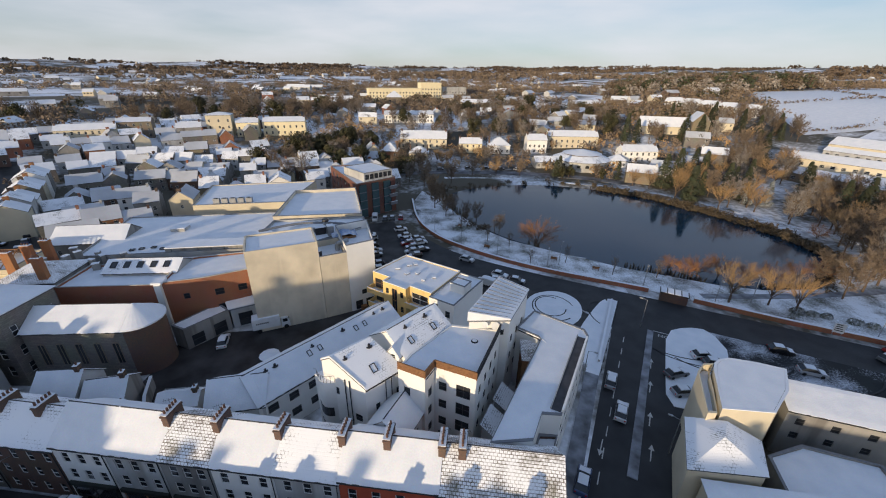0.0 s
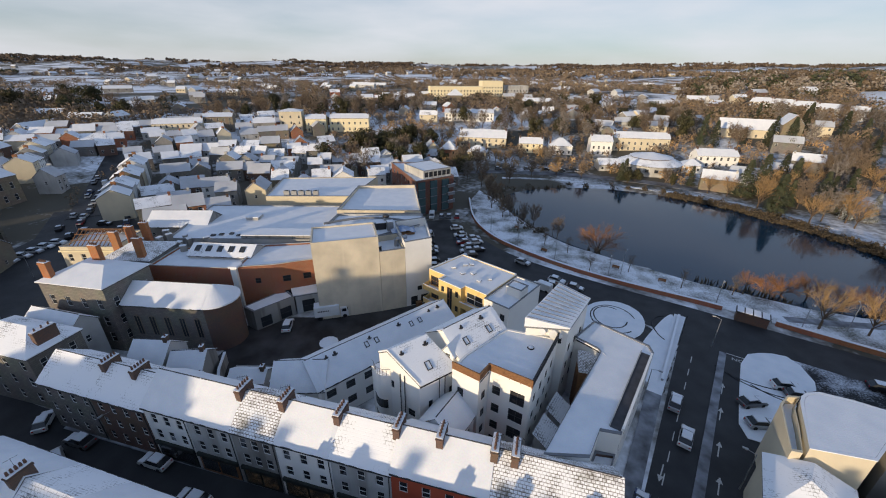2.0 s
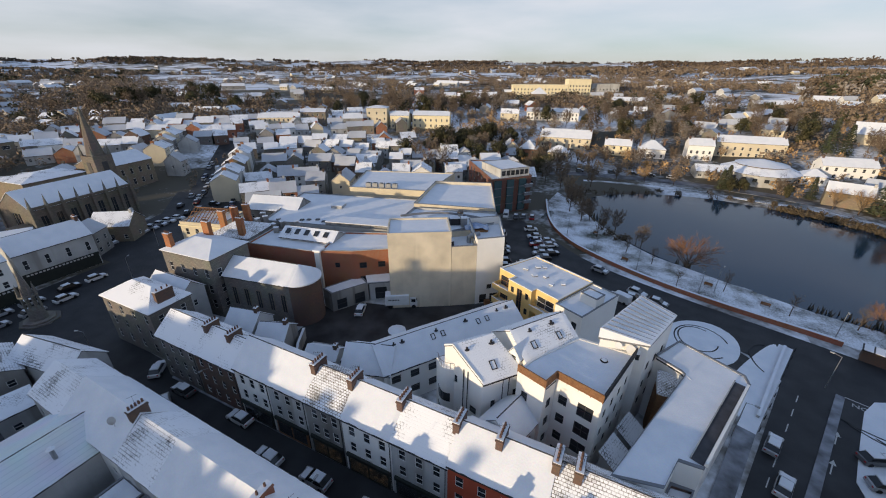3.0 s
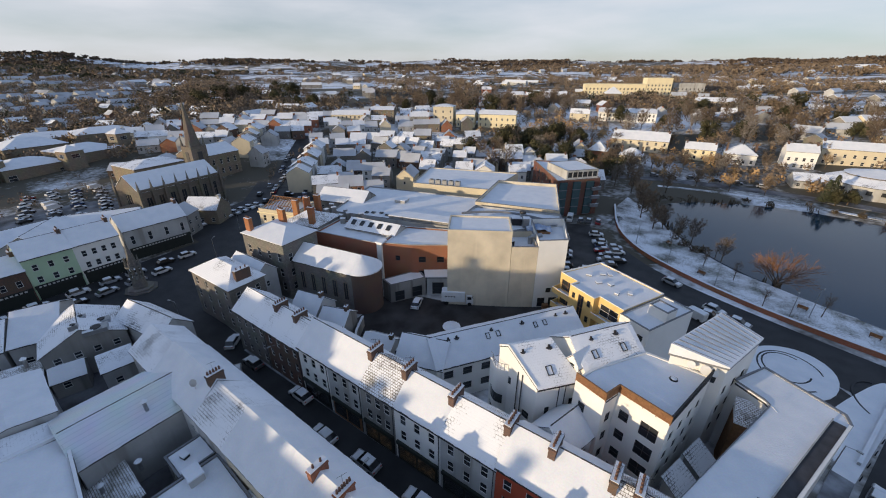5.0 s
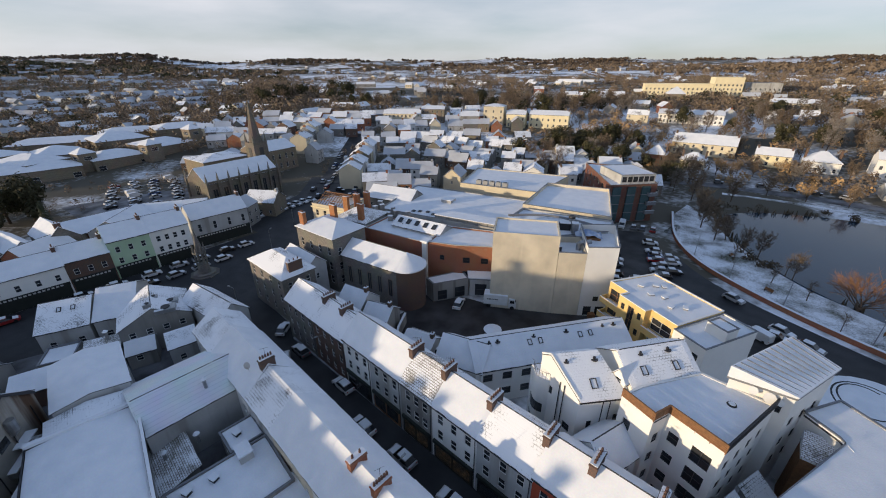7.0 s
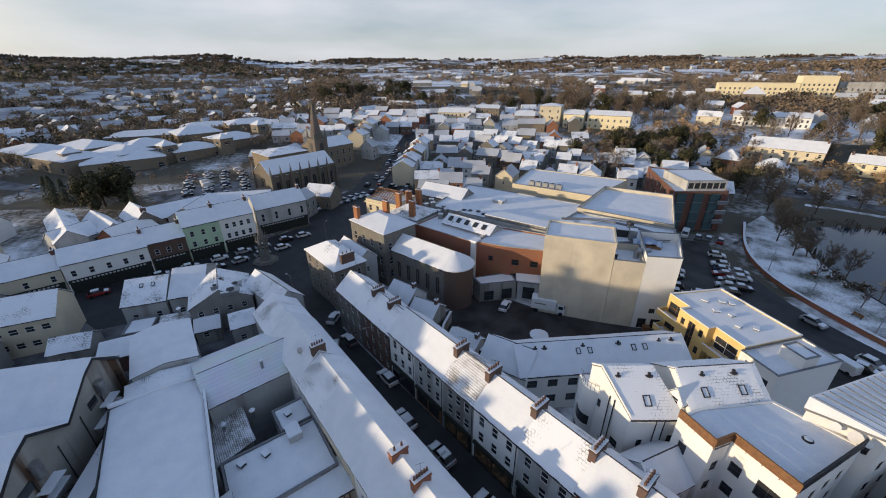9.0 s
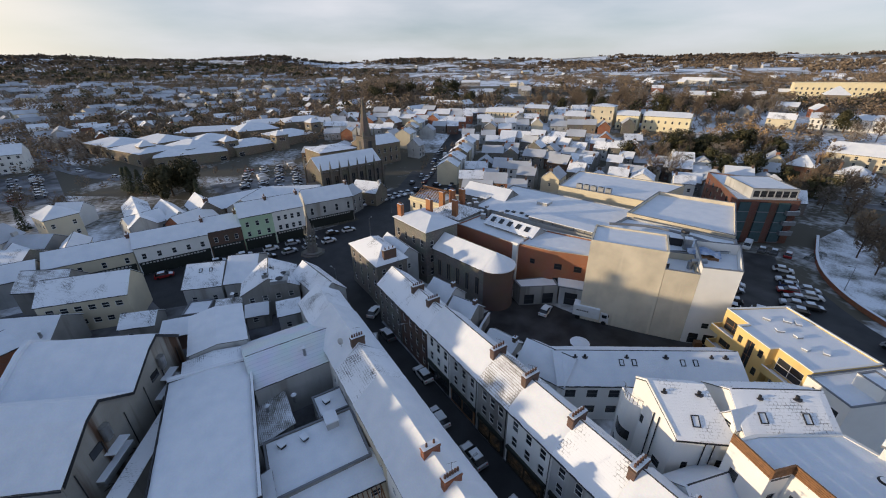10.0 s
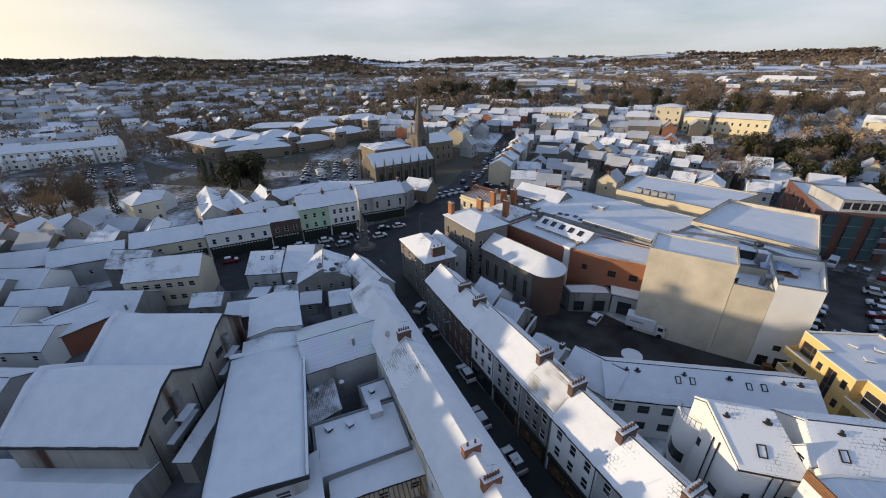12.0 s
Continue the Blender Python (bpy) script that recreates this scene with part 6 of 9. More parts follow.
# ---- church, monument and public buildings ----
def church(x, y, rot):
    ob = thing("church", "gothic sandstone church with pinnacles and a tall spire", "church", x, y, 0, rot)
    L, D, e, r = 28.0, 14.0, 10.5, 15.2
    g = Geo()
    facade(g, pose(0, 0, 0), L, -1, e, [(1.8 + 3.8 * i, 3.0, 1.5, 5.2) for i in range(7)])
    facade(g, pose(L, 0, 0, 0, 0, 90), D, -1, e, [])
    facade(g, pose(L, D, 0, 0, 0, 180), L, -1, e, [])
    facade(g, pose(0, D, 0, 0, 0, -90), D, -1, e, [(5.2, 2.5, 3.4, 6.5)])
    g.face((0, 0, e), (0, D / 2, r), (0, D, e)).face((L, 0, e), (L, D, e), (L, D / 2, r))
    part("wall", g, "church_stone", ob)
    prof = [(-0.3, e - 0.2), (D / 2, r), (D + 0.3, e - 0.2)]
    rf = part("roof", Geo().section([(a, b + 0.1) for a, b in prof] + [(a, b - 0.1) for a, b in reversed(prof)], -0.1, L + 0.1), "slate", ob, "steep slate roof")
    part("snow_cover", snow_roof([(a, b + 0.22) for a, b in prof], -0.12, L + 0.12, 1.2, 0.03), "snow", rf, "snow lying on the nave")
    for i in range(7):
        xx = 1.8 + 3.8 * i
        w = part("window", Geo().box(xx + 0.7, 0.05, 3.0, xx + 0.8, 0.14, 8.2).box(xx, 0.05, 5.6, xx + 1.5, 0.14, 5.7), "church_stone", ob, "tall lancet window")
        part("pane", Geo().box(xx, 0.10, 3.0, xx + 1.5, 0.15, 8.2), "pane", w)
    w = part("window", Geo().box(-0.14, 6.0, 2.5, -0.02, 6.2, 9.0).box(-0.14, 7.6, 2.5, -0.02, 7.8, 9.0), "church_stone", ob, "great end window")
    part("pane", Geo().box(0.02, D - 8.6, 2.5, 0.10, D - 5.2, 9.0), "pane", w)
    for i in range(8):
        for yy in (-0.45, D + 0.45):
            xx = 0.0 + 4.0 * i
            b = part("buttress", Geo().box(xx - 0.4, yy - 0.5, -1, xx + 0.4, yy + 0.5, e + 0.6), "church_stone", ob)
            part("pinnacle", Geo().cylinder(xx, yy, e + 0.6, e + 4.0, 0.5, 6, 0.04), "stone", b)
    part("parapet", Geo().box(-0.1, -0.5, e, L + 0.1, -0.25, e + 0.8).box(-0.1, D + 0.25, e, L + 0.1, D + 0.5, e + 0.8), "church_stone", ob, "pierced parapet")
    # porch and side chapel at the end
    part("porch", Geo().box(-4.2, 1.0, -1, -0.003, 6.0, 5.8).prism([(-4.2, 1.0), (-0.003, 1.0), (-0.003, 6.0), (-4.2, 6.0)], 5.8, [6.0, 6.0, 6.0, 6.0]), "church_stone", ob, "stone porch")
    t = part("tower", Geo().box(L - 1.0, D - 2.0, -1, L + 5.2, D + 4.2, 19.5), "church_stone", ob, "square bell tower")
    cx, cy = L + 2.1, D + 1.1
    for sx, sy in ((-2.7, -2.7), (2.7, -2.7), (-2.7, 2.7), (2.7, 2.7)):
        part("pinnacle", Geo().cylinder(cx + sx, cy + sy, 19.5, 23.5, 0.6, 6, 0.05), "stone", t)
    part("belfry_window", Geo().box(cx - 0.9, D - 2.12, 12.5, cx + 0.9, D - 2.0, 17.5), "frame_dark", t, "louvred belfry opening")
    part("belfry_window", Geo().box(L - 1.12, cy - 0.9, 12.5, L - 1.0, cy + 0.9, 17.5), "frame_dark", t, "louvred belfry opening")
    part("spire", Geo().cylinder(cx, cy, 19.5, 35.6, 2.7, 8, 0.08), "church_stone", ob, "tall octagonal stone spire")
    return ob


church(-150.5, 46.5, 96)
building("court_house", "sandstone court house with pediment and columns", -186.5, 84.0, 98, 20, 16, 11.0, 14.5, "gold_stone", snow="snow", front=grid_openings(20, 5, (2.0, 6.4), 1.2, 2.4, 2.0), left=grid_openings(16, 4, (2.0, 6.4), 1.2, 2.4, 1.6), category="public building")
building("market_house", "sandstone hall with snowy flat roof behind the church", -190.0, 60.0, 95, 20, 18, 10.0, 11.5, "gold_stone", "hip", "snow_thin", front=grid_openings(20, 5, (5.4,), 1.4, 2.6, 2.0), category="public building")
mon = thing("monument", "dark gothic stone fountain monument on the square", "monument", -104.8, 26.4)
part("steps", Geo().cylinder(0, 0, 0, 0.3, 3.4, 8).cylinder(0, 0, 0.3, 0.6, 2.7, 8), "stone", mon, "octagonal steps dusted with snow")
part("base", Geo().cylinder(0, 0, 0.6, 3.0, 1.5, 8, 1.3), "stone", mon)
for i in range(8):
    a = 2 * math.pi * i / 8
    part("column", Geo().cylinder(1.25 * math.cos(a), 1.25 * math.sin(a), 3.0, 6.0, 0.16, 6), "stone", mon)
    part("pinnacle", Geo().cylinder(1.3 * math.cos(a), 1.3 * math.sin(a), 6.4, 8.6, 0.24, 6, 0.03), "stone", mon)
part("canopy", Geo().cylinder(0, 0, 6.0, 6.4, 1.6, 8).cylinder(0, 0, 6.4, 12.2, 0.95, 8, 0.06), "stone", mon, "carved spirelet")

for x, y, r, L, D, e, rd, lab in ((-314, -38, 24.6, 30, 22, 6.0, 8.6, "corner shopping hall with hipped snowy roof"), (-286, -25.5, 24.6, 34, 20, 6.0, 8.2, "long shopping hall with hipped snowy roof"), (-306, -14, 24.6, 28, 20, 6.6, 9.4, "shopping hall with hipped snowy roof"),
                                  (-276, 0, 24.6, 24, 18, 6.6, 9.8, "shopping hall with pointed snowy roof"), (-250, -6, 86, 34, 20, 5.6, 8.0, "shopping hall with snowy roof facing the car park"), (-272, 14, 88, 20, 22, 7.0, 10.4, "raised shopping hall with hipped snowy roof"),
                                  (-252, 33, 100, 24, 22, 5.6, 8.4, "shopping hall with hipped snowy roof"), (-258, 60, 104, 24, 26, 6.0, 9.0, "shopping hall with hipped snowy roof"), (-292, 42, 92, 26, 24, 7.2, 10.8, "raised shopping hall with snowy roof"),
                                  (-300, 74, 84, 30, 24, 7.0, 9.5, "low retail hall under snow"), (-322, 8, 70, 40, 20, 6.0, 8.5, "low retail hall under snow"), (-330, 50, 78, 34, 22, 6.0, 8.5, "low retail hall under snow")):
    building("shopping_centre", lab, x, y, r, L, D, e, rd, "gold_stone", "hip", "snow", z=land(x, y) - 0.5, front=grid_openings(L, max(2, int(L / 9)), (0.6,), 3.0, 2.4), cut=min(D / 2, 9), category="shopping centre", simple=True)
for x, y in ((-258, 30), (-272, 84), (-268, -9), (-254, 57)):
    building("mall_tower", "square tan tower of the shopping centre with pyramid roof", x - 3.5, y - 3.5, 14, 7.5, 7.5, 9.0, 11.6, "gold_stone", "hip", "snow", z=land(x, y) - 0.4, cut=3.7, category="tower", simple=True, right=[(2.0, 5.8, 3.4, 1.8)], front=[(2.0, 5.8, 3.4, 1.8)])
for x, y, r, L, D, e, rd, w in ((-138, 20, 140, 16, 11, 5.2, 8.2, "pale"), (-146, 8, 95, 22, 13, 5.0, 7.6, "stained"), (-136, -2, 120, 12, 8, 4.6, 7.2, "brick"), (-142, -14, 115, 10, 7.5, 4.8, 7.8, "pale"),
                                (-150, 26, 60, 18, 9, 5.4, 7.6, "pale"), (-176, -36, 60, 8.5, 7, 4.8, 7.4, "white"), (-131, -24, 178, 12, 6, 4.6, 7.0, "white"), (-129, -36, 178, 13, 6, 4.6, 7.2, "white"),
                                (-118, -46, 88, 15, 8, 6.0, 8.6, "pale"), (-124, -62, 80, 15, 8, 5.8, 8.4, "pale"), (-109, -62, 70, 12, 9, 5.6, 8.4, "grey"), (-97, -56, 62, 13, 8, 5.4, 8.0, "white"),
                                (-92, -34, 62, 10, 8, 5.0, 7.6, "grey"), (-88, -50, 64, 14, 8, 4.8, 7.0, "white"), (-74, -50, 60, 12, 9, 4.6, 7.0, "pale")):
    building("rear_building", "rendered rear building with snowy pitched roof", x, y, r, L, D, e, rd, w, snow="snow", front=grid_openings(L, 3, (2.6,), 0.9, 1.1), category="house", rough=0.02)

# ---- landmarks on the rise ----
hb = land(-75, 480) - 0.5
hosp = building("hospital", "long cream hospital with flat snowy roofs", -119, 452, 22, 60, 16, 13.0, wall="pale_yellow", roof="flat", z=hb, front=grid_openings(60, 16, (1.2, 4.6, 8.0), 1.4, 1.8), category="hospital", simple=True)
building("hospital", "taller cream wing of the hospital under snow", -63, 475, 22, 24, 18, 19.0, wall="pale_yellow", roof="flat", z=hb, front=grid_openings(24, 7, (1.2, 4.6, 8.0, 11.6), 1.4, 1.8), category="hospital", simple=True)
building("hospital", "grey wing of the hospital under snow", -40, 492, 22, 30, 16, 14.0, wall="pale", roof="flat", z=hb, front=grid_openings(30, 8, (1.2, 4.6, 8.0), 1.4, 1.8), category="hospital", simple=True)
building("chapel", "octagonal sandstone chapel below the hospital", -92, 428, 20, 15, 14, 9.0, 15.0, "gold_stone", "hip", "snow", z=hb - 3, front=grid_openings(15, 3, (2.5,), 1.6, 4.0), cut=7.0)


def villa(x, y, rot, L, D, e, rd, wall, label, n=4, rows=(1.2, 4.2), roof="gable", name="house", chim=True):
    building(name, label, x, y, rot, L, D, e, rd, wall, roof, "snow", z=land(x, y) - 0.4, front=grid_openings(L, n, rows, 1.1, 1.6), left=grid_openings(D, 2, rows, 0.9, 1.4), rough=0, gutters=False, simple=True,
             chimneys=[(0.6, D / 2, 0.8, 1.8, e, rd + 1.0, "dark_brick", 0), (L - 0.6, D / 2, 0.8, 1.8, e, rd + 1.0, "dark_brick", 0)] if chim else ())


villa(-164, 234, 22, 14, 11, 13.2, 14.6, "cream", "tall cream town house with flat-looking snowy roof", 3, (1.6, 5.4, 9.2), "hip", chim=False)
villa(-149, 240, 22, 13, 10, 9.0, 11.5, "pale_yellow", "yellow house under snow", 4, (1.4, 5.0))
villa(-136, 248, 18, 26, 10, 9.0, 11.5, "pale_yellow", "long yellow terrace under snow", 7, (1.4, 5.0))
villa(-224, 195, 32, 27, 9, 6.5, 9.2, "cream", "cream terrace under snow", 9, (1.2, 4.0))
villa(-204, 213, 31, 17, 11, 9.5, 11.5, "gold_stone", "brown stone building under snow", 5, (1.2, 4.4, 7.0))
villa(-175, 222, 35, 13, 9, 7.5, 10.5, "grey", "grey house under snow", 4)
villa(32, 241, 5, 12, 9, 8.5, 11.5, "white", "white house beside the lake road", 4)
villa(46, 251, 4, 31, 9, 8.0, 11.0, "cream", "long cream terrace beside the lake", 9)
villa(9, 239, 4, 13, 11, 5.5, 9.5, "white", "white bungalow with hipped snowy roof", 4, (1.4,), "hip")
villa(-9, 240, 2, 14, 8, 6.0, 9.0, "pale_yellow", "yellow house under snow", 4, (1.2, 3.8))
villa(-46, 244, 3, 29, 12, 6.4, 10.5, "cream", "large cream house with snowy gables", 7, (1.2, 4.0))
villa(-52, 216, 4, 9.5, 9, 6.5, 10.5, "brick", "red-brick gate house with steep snowy roof", 2, (1.2, 4.0), "hip")
villa(-37, 222, 4, 11, 9, 4.4, 7.6, "cream", "small bungalow with snowy roof", 3, (1.4,), "hip")
villa(83, 225, 6, 20, 9, 6.5, 9.5, "white", "white terrace beside the lake", 6)
villa(111, 281, -12, 40, 12, 6.0, 11.5, "cream", "school hall with steep snowy roof", 9, (1.4,), chim=False)
villa(150, 270, 80, 14, 10, 9.0, 14.5, "gold_stone", "stone gabled hall beside the school", 2, (2.0,), chim=False)
for k in range(5):
    villa(160 + 9.2 * k, 364 - 10.0 * k, -46, 13.0, 9, 6.0, 9.0, "white", "white row house on the rise", 4, (1.2, 3.8))
villa(138, 433, -6, 27, 11, 5.5, 9.5, "cream", "cream hall with snowy roof among trees", 6, (1.4,), chim=False)
villa(340, 820, -30, 60, 16, 6.0, 10.5, "pale", "long hall on the wooded hill", 8, (1.6,), chim=False)
villa(-15, 414, 6, 32, 10, 6.5, 9.5, "cream", "cream terrace on the rise", 9, (1.2, 3.8))
villa(98, 431, 14, 33, 9, 5.0, 8.0, "gold_stone", "brown row of houses on the rise", 8, (1.2,))
for k in range(6):
    villa(-69 + 6.2 * k, 304 + 1.4 * k, 12, 6.0, 12, 6.5, 9.0, "white", "narrow white row house stepping up the hill", 2, (1.2, 3.8))
# long sheds beyond the lake
for x, y, r, L, D, e, rd, w in ((146, 196, -58, 26, 9, 4.2, 6.4, "gold_stone"), (161, 213, -52, 44, 11, 4.6, 7.0, "cream"), (192, 230, -60, 30, 14, 4.6, 8.0, "cream"), (160, 176, -52, 24, 16, 4.2, 7.4, "pale"), (184, 222, -58, 36, 6, 4.0, 5.6, "pale")):
    building("college_hall", "long low hall with snowy shallow roof", x, y, r, L, D, e, rd, w, snow="snow", z=land(x, y) - 0.5, left=grid_openings(D, 2, (1.2,), 1.4, 1.2), front=grid_openings(L, int(L / 4), (1.4,), 1.8, 1.4), rough=0, gutters=False, category="hall", simple=True)
# rounded lakeside hall
rh = thing("round_hall", "rounded white lakeside hall with tiered snowy roof", "hall", 60, 222, land(60, 222) - 0.5)
g = Geo()
part("wall", Geo().cylinder(0, 0, -1, 4.2, 15, 14), "pale", rh)
part("roof", Geo().cylinder(0, 0, 4.2, 6.4, 15.8, 14, 10.4), "snow_thin", rh, "lower snowy roof ring")
part("upper_wall", Geo().cylinder(0, 0, 6.3, 6.9, 9.8, 14), "stone", rh)
part("upper_roof", Geo().cylinder(0, 0, 6.9, 8.8, 10.6, 14, 1.4), "snow", rh, "upper snowy roof")
part("eaves_board", Geo().cylinder(0, 0, 4.0, 4.2, 15.6, 14), "dark", rh)
for i in range(9):
    a = math.radians(205 + 16 * i)
    part("window", Geo().box(-0.8, -0.5, 1.4, 0.8, 0.1, 2.8), "pane", rh, at=pose(14.8 * math.cos(a), 14.8 * math.sin(a), 0, 0, 0, math.degrees(a) + 90))
building("hall_wing", "low white wing of the lakeside hall under snow", 34, 214, 8, 16, 9, 3.6, 6.0, "pale", snow="snow_thin", z=land(42, 216) - 0.5, front=grid_openings(16, 4, (1.2,), 1.4, 1.3), simple=True, category="hall")
building("hall_wing", "small hipped wing of the lakeside hall", 74, 216, -4, 9, 8, 3.8, 6.4, "white", "hip", "snow", z=land(78, 220) - 0.5, front=grid_openings(9, 2, (1.2,), 1.2, 1.3), simple=True, category="hall")
strip("road", smooth_line([(-62, 176), (-48, 190), (-24, 201), (6, 204), (32, 203), (58, 198), (78, 188)], 3), 3.0, 0, 0.16, "yard", "slushy road behind the far shore", "road", follow=True)

# ---- the town behind, house by house ----
CLEAR = [
    [(-106, -50), (-60, -60), (40, 0), (80, 60), (-14, 122), (-20, 168), (-64, 162), (-93, 124), (-100, 82), (-110, 50)],
    [(-124, -70), (-80, -70), (-84, 44), (-90, 62), (-97, 80), (-112, 86), (-150, 104), (-150, 80), (-128, 50), (-130, -60)],
    [(-208, 38), (-136, 34), (-138, 84), (-206, 108)],
    [(-345, -50), (-225, -50), (-225, 80), (-340, 95)],
    [(-232, 8), (-148, -40), (-130, 40), (-186, 62)],
    [(-36, 80), (140, 40), (140, 120), (80, 190), (-20, 190)],
    [(-136, 88), (-158, 84), (-216, 142), (-210, 162), (-146, 100)],
    [(-225, -60), (-160, -60), (-160, 10), (-225, 10)],
    [(30, 200), (92, 200), (92, 245), (30, 245)],
    [(-270, -100), (-200, -76), (-160, -60), (-160, 10), (-225, 20), (-360, -40), (-360, -90)],
    [(-178, -47), (-127, -25), (-127, 14), (-178, 14)],
    [(205, 270), (262, 432), (430, 470), (430, 330), (265, 235)],
]
PLACED = []


def free_of(x, y, r):
    return not any(inside(c, x, y) for c in CLEAR) and all((x - a) ** 2 + (y - b) ** 2 > (r + q) ** 2 for a, b, q in PLACED)


for ob in list(scene.objects):
    if ob.parent is None and "category" in ob and ob.location.length > 190:
        pts = [ob.matrix_basis @ Vector(c) for ch in ob.children if ch.name.startswith("wall") for c in ch.bound_box]
        if pts:
            cx, cy = sum(p.x for p in pts) / len(pts), sum(p.y for p in pts) / len(pts)
            PLACED.append((cx, cy, max(6, max(math.hypot(p.x - cx, p.y - cy) for p in pts) * 0.7)))
rnd = random.Random(7)
WALLS = ["pale", "grey", "cream", "grey", "white", "stone", "stone", "gold_stone", "pale", "brick", "dark_brick"]


def town_house(x, y, rot, far, L=None):
    L, D = L or rnd.uniform(8, 13.5), rnd.uniform(7.0, 9.0)
    e = rnd.choice((4.0, 4.6, 5.2, 5.8)) if far else rnd.choice((4.6, 5.4, 6.0, 7.0))
    rd = e + rnd.uniform(2.3, 3.4)
    a = math.radians(rot)
    ox, oy = x - math.cos(a) * L / 2 + math.sin(a) * D / 2, y - math.sin(a) * L / 2 - math.cos(a) * D / 2
    wall = rnd.choice(WALLS)
    n = 2 if far or L < 8 else 3
    rows = (1.2, 3.9) if e > 5.5 and not far else (1.3 if e < 5.5 else 3.6,)
    toward = (math.sin(a) * -x + -math.cos(a) * -y) > 0
    ops = grid_openings(L, n, rows, 1.1, 1.4, 1.2)
    side = grid_openings(D, 1, rows[-1:], 0.9, 1.2, D / 2 - 0.5) if not far else ()
    side_right = (math.cos(a) * -x + math.sin(a) * -y) > 0
    building("house", {"brick": "brick house with snowy pitched roof", "stone": "stone house with snowy pitched roof"}.get(wall, "rendered house with snowy pitched roof"), ox, oy, rot, L, D, e, rd, wall, snow=rnd.choice(("snow", "snow_thin", "snow_shaded", "snow_shaded")), z=land(x, y) - 0.4,
             front=ops if toward else (), back=() if toward else ops, right=side if side_right else (), left=() if side_right else side, rough=0, gutters=False, over=0.25, group="houses of the town", simple=True,
             chimneys=[(rnd.choice((0.6, L - 0.6)), D / 2, 0.7, 1.3, e, rd + 0.9, rnd.choice(("dark_brick", "brick", "pale")), 0)] if rnd.random() < 0.75 else ())
    PLACED.append((x, y, L * 0.55))


def rows_of_houses(az0, az1, d0, d1, base, spacing, skip, far, most):
    """Streets of joined houses, back to back, filling a sector of the town."""
    made = 0
    c, s = math.cos(math.radians(base)), math.sin(math.radians(base))
    vs = [k * spacing for k in range(-60, 60)]
    rnd.shuffle(vs)
    for v in vs:
        u = -420.0
        while u < 420:
            L = rnd.uniform(6.5, 11.5)
            x, y = (u + L / 2) * c - v * s, (u + L / 2) * s + v * c
            az, d = math.degrees(math.atan2(-x, y)), math.hypot(x, y)
            if az0 < az < az1 and d0 < d < d1 and rnd.random() > skip and free_of(x, y, 1.2 + 0.25 * L):
                town_house(x, y, base + rnd.choice((0, 0, 0, 90)) + rnd.uniform(-6, 6) + 34 * noise.noise(Vector((x / 75, y / 75, 3))), far, L)
                made += 1
                if made >= most:
                    return
            u += L + (rnd.uniform(2, 6) if rnd.random() < 0.25 else 0.05)


def scatter(n, az0, az1, d0, d1, base, far, keep=1.0, gap=5.6):
    made = 0
    for _ in range(n * 14):
        az, d = math.radians(rnd.uniform(az0, az1)), math.sqrt(rnd.uniform(d0 * d0, d1 * d1))
        x, y = -d * math.sin(az), d * math.cos(az)
        row = 14.0
        c, s = math.cos(math.radians(base)), math.sin(math.radians(base))
        u, v = x * c + y * s, -x * s + y * c
        v = round(v / row) * row + rnd.uniform(-1, 1)
        x, y = u * c - v * s, u * s + v * c
        if free_of(x, y, gap):
            town_house(x, y, base + rnd.choice((0, 0, 0, 90, 180)) + rnd.uniform(-5, 5), far)
            made += 1
            if made >= n:
                break


# tall houses on both sides of the street past the church
strip("road", smooth_line([(-152, 96), (-170, 114), (-190, 136), (-214, 164)], 2), 5.0, 0, 0.14, "yard_dark", "dark wet shopping street past the church", "road", follow=True)
for i in range(7):
    for side, x, y, rot in ((0, -146 - 6.0 * i, 100 + 6.6 * i, -47), (1, -204 - 5.0 * (i - 2), 119 + 5.4 * (i - 2), 133)):
        if side and i < 2:
            continue
        e = (8.4, 9.2, 7.8, 9.0, 8.0, 8.8, 7.4)[(i + 3 * side) % 7]
        building("street_house", "three-storey rendered town house with snowy roof", x, y, rot, 8.0, 9.0, e, e + 2.7, ("cream", "pale", "white", "gold_stone", "cream", "white", "grey")[(i + 2 * side) % 7], snow="snow_thin" if i % 2 else "snow", z=land(x, y) - 0.3, front=grid_openings(8.0, 3, (1.2, 3.9, 6.2), 1.0, 1.5), rough=0, gutters=False, simple=True,
                 chimneys=[(0.6, 4.5, 0.8, 1.4, e, e + 3.7, "dark_brick" if i % 2 else "orange", 0)], category="house", group="houses of the shopping street")
        c4, s4 = math.cos(radians(rot)), math.sin(radians(rot))
        PLACED.append((x + 4.0 * c4 - 4.5 * s4, y + 4.0 * s4 + 4.5 * c4, 5.2))

rows_of_houses(43, 73, 104, 225, 34, 12.6, 0.10, False, 120)
rows_of_houses(12, 45, 150, 235, 26, 13.2, 0.16, False, 60)
rows_of_houses(28, 76, 225, 315, 40, 13.0, 0.10, True, 92)
rows_of_houses(96, 120, 112, 190, 64, 14.5, 0.2, False, 26)
scatter(20, 72, 100, 300, 480, 92, True, gap=6.5)
scatter(14, 92, 118, 300, 440, 98, True, gap=8)
scatter(24, -24, 22, 300, 480, 10, True, gap=9)
scatter(10, -36, -6, 205, 330, -20, True, gap=9)
scatter(18, 5, 75, 340, 500, 30, True, gap=10)

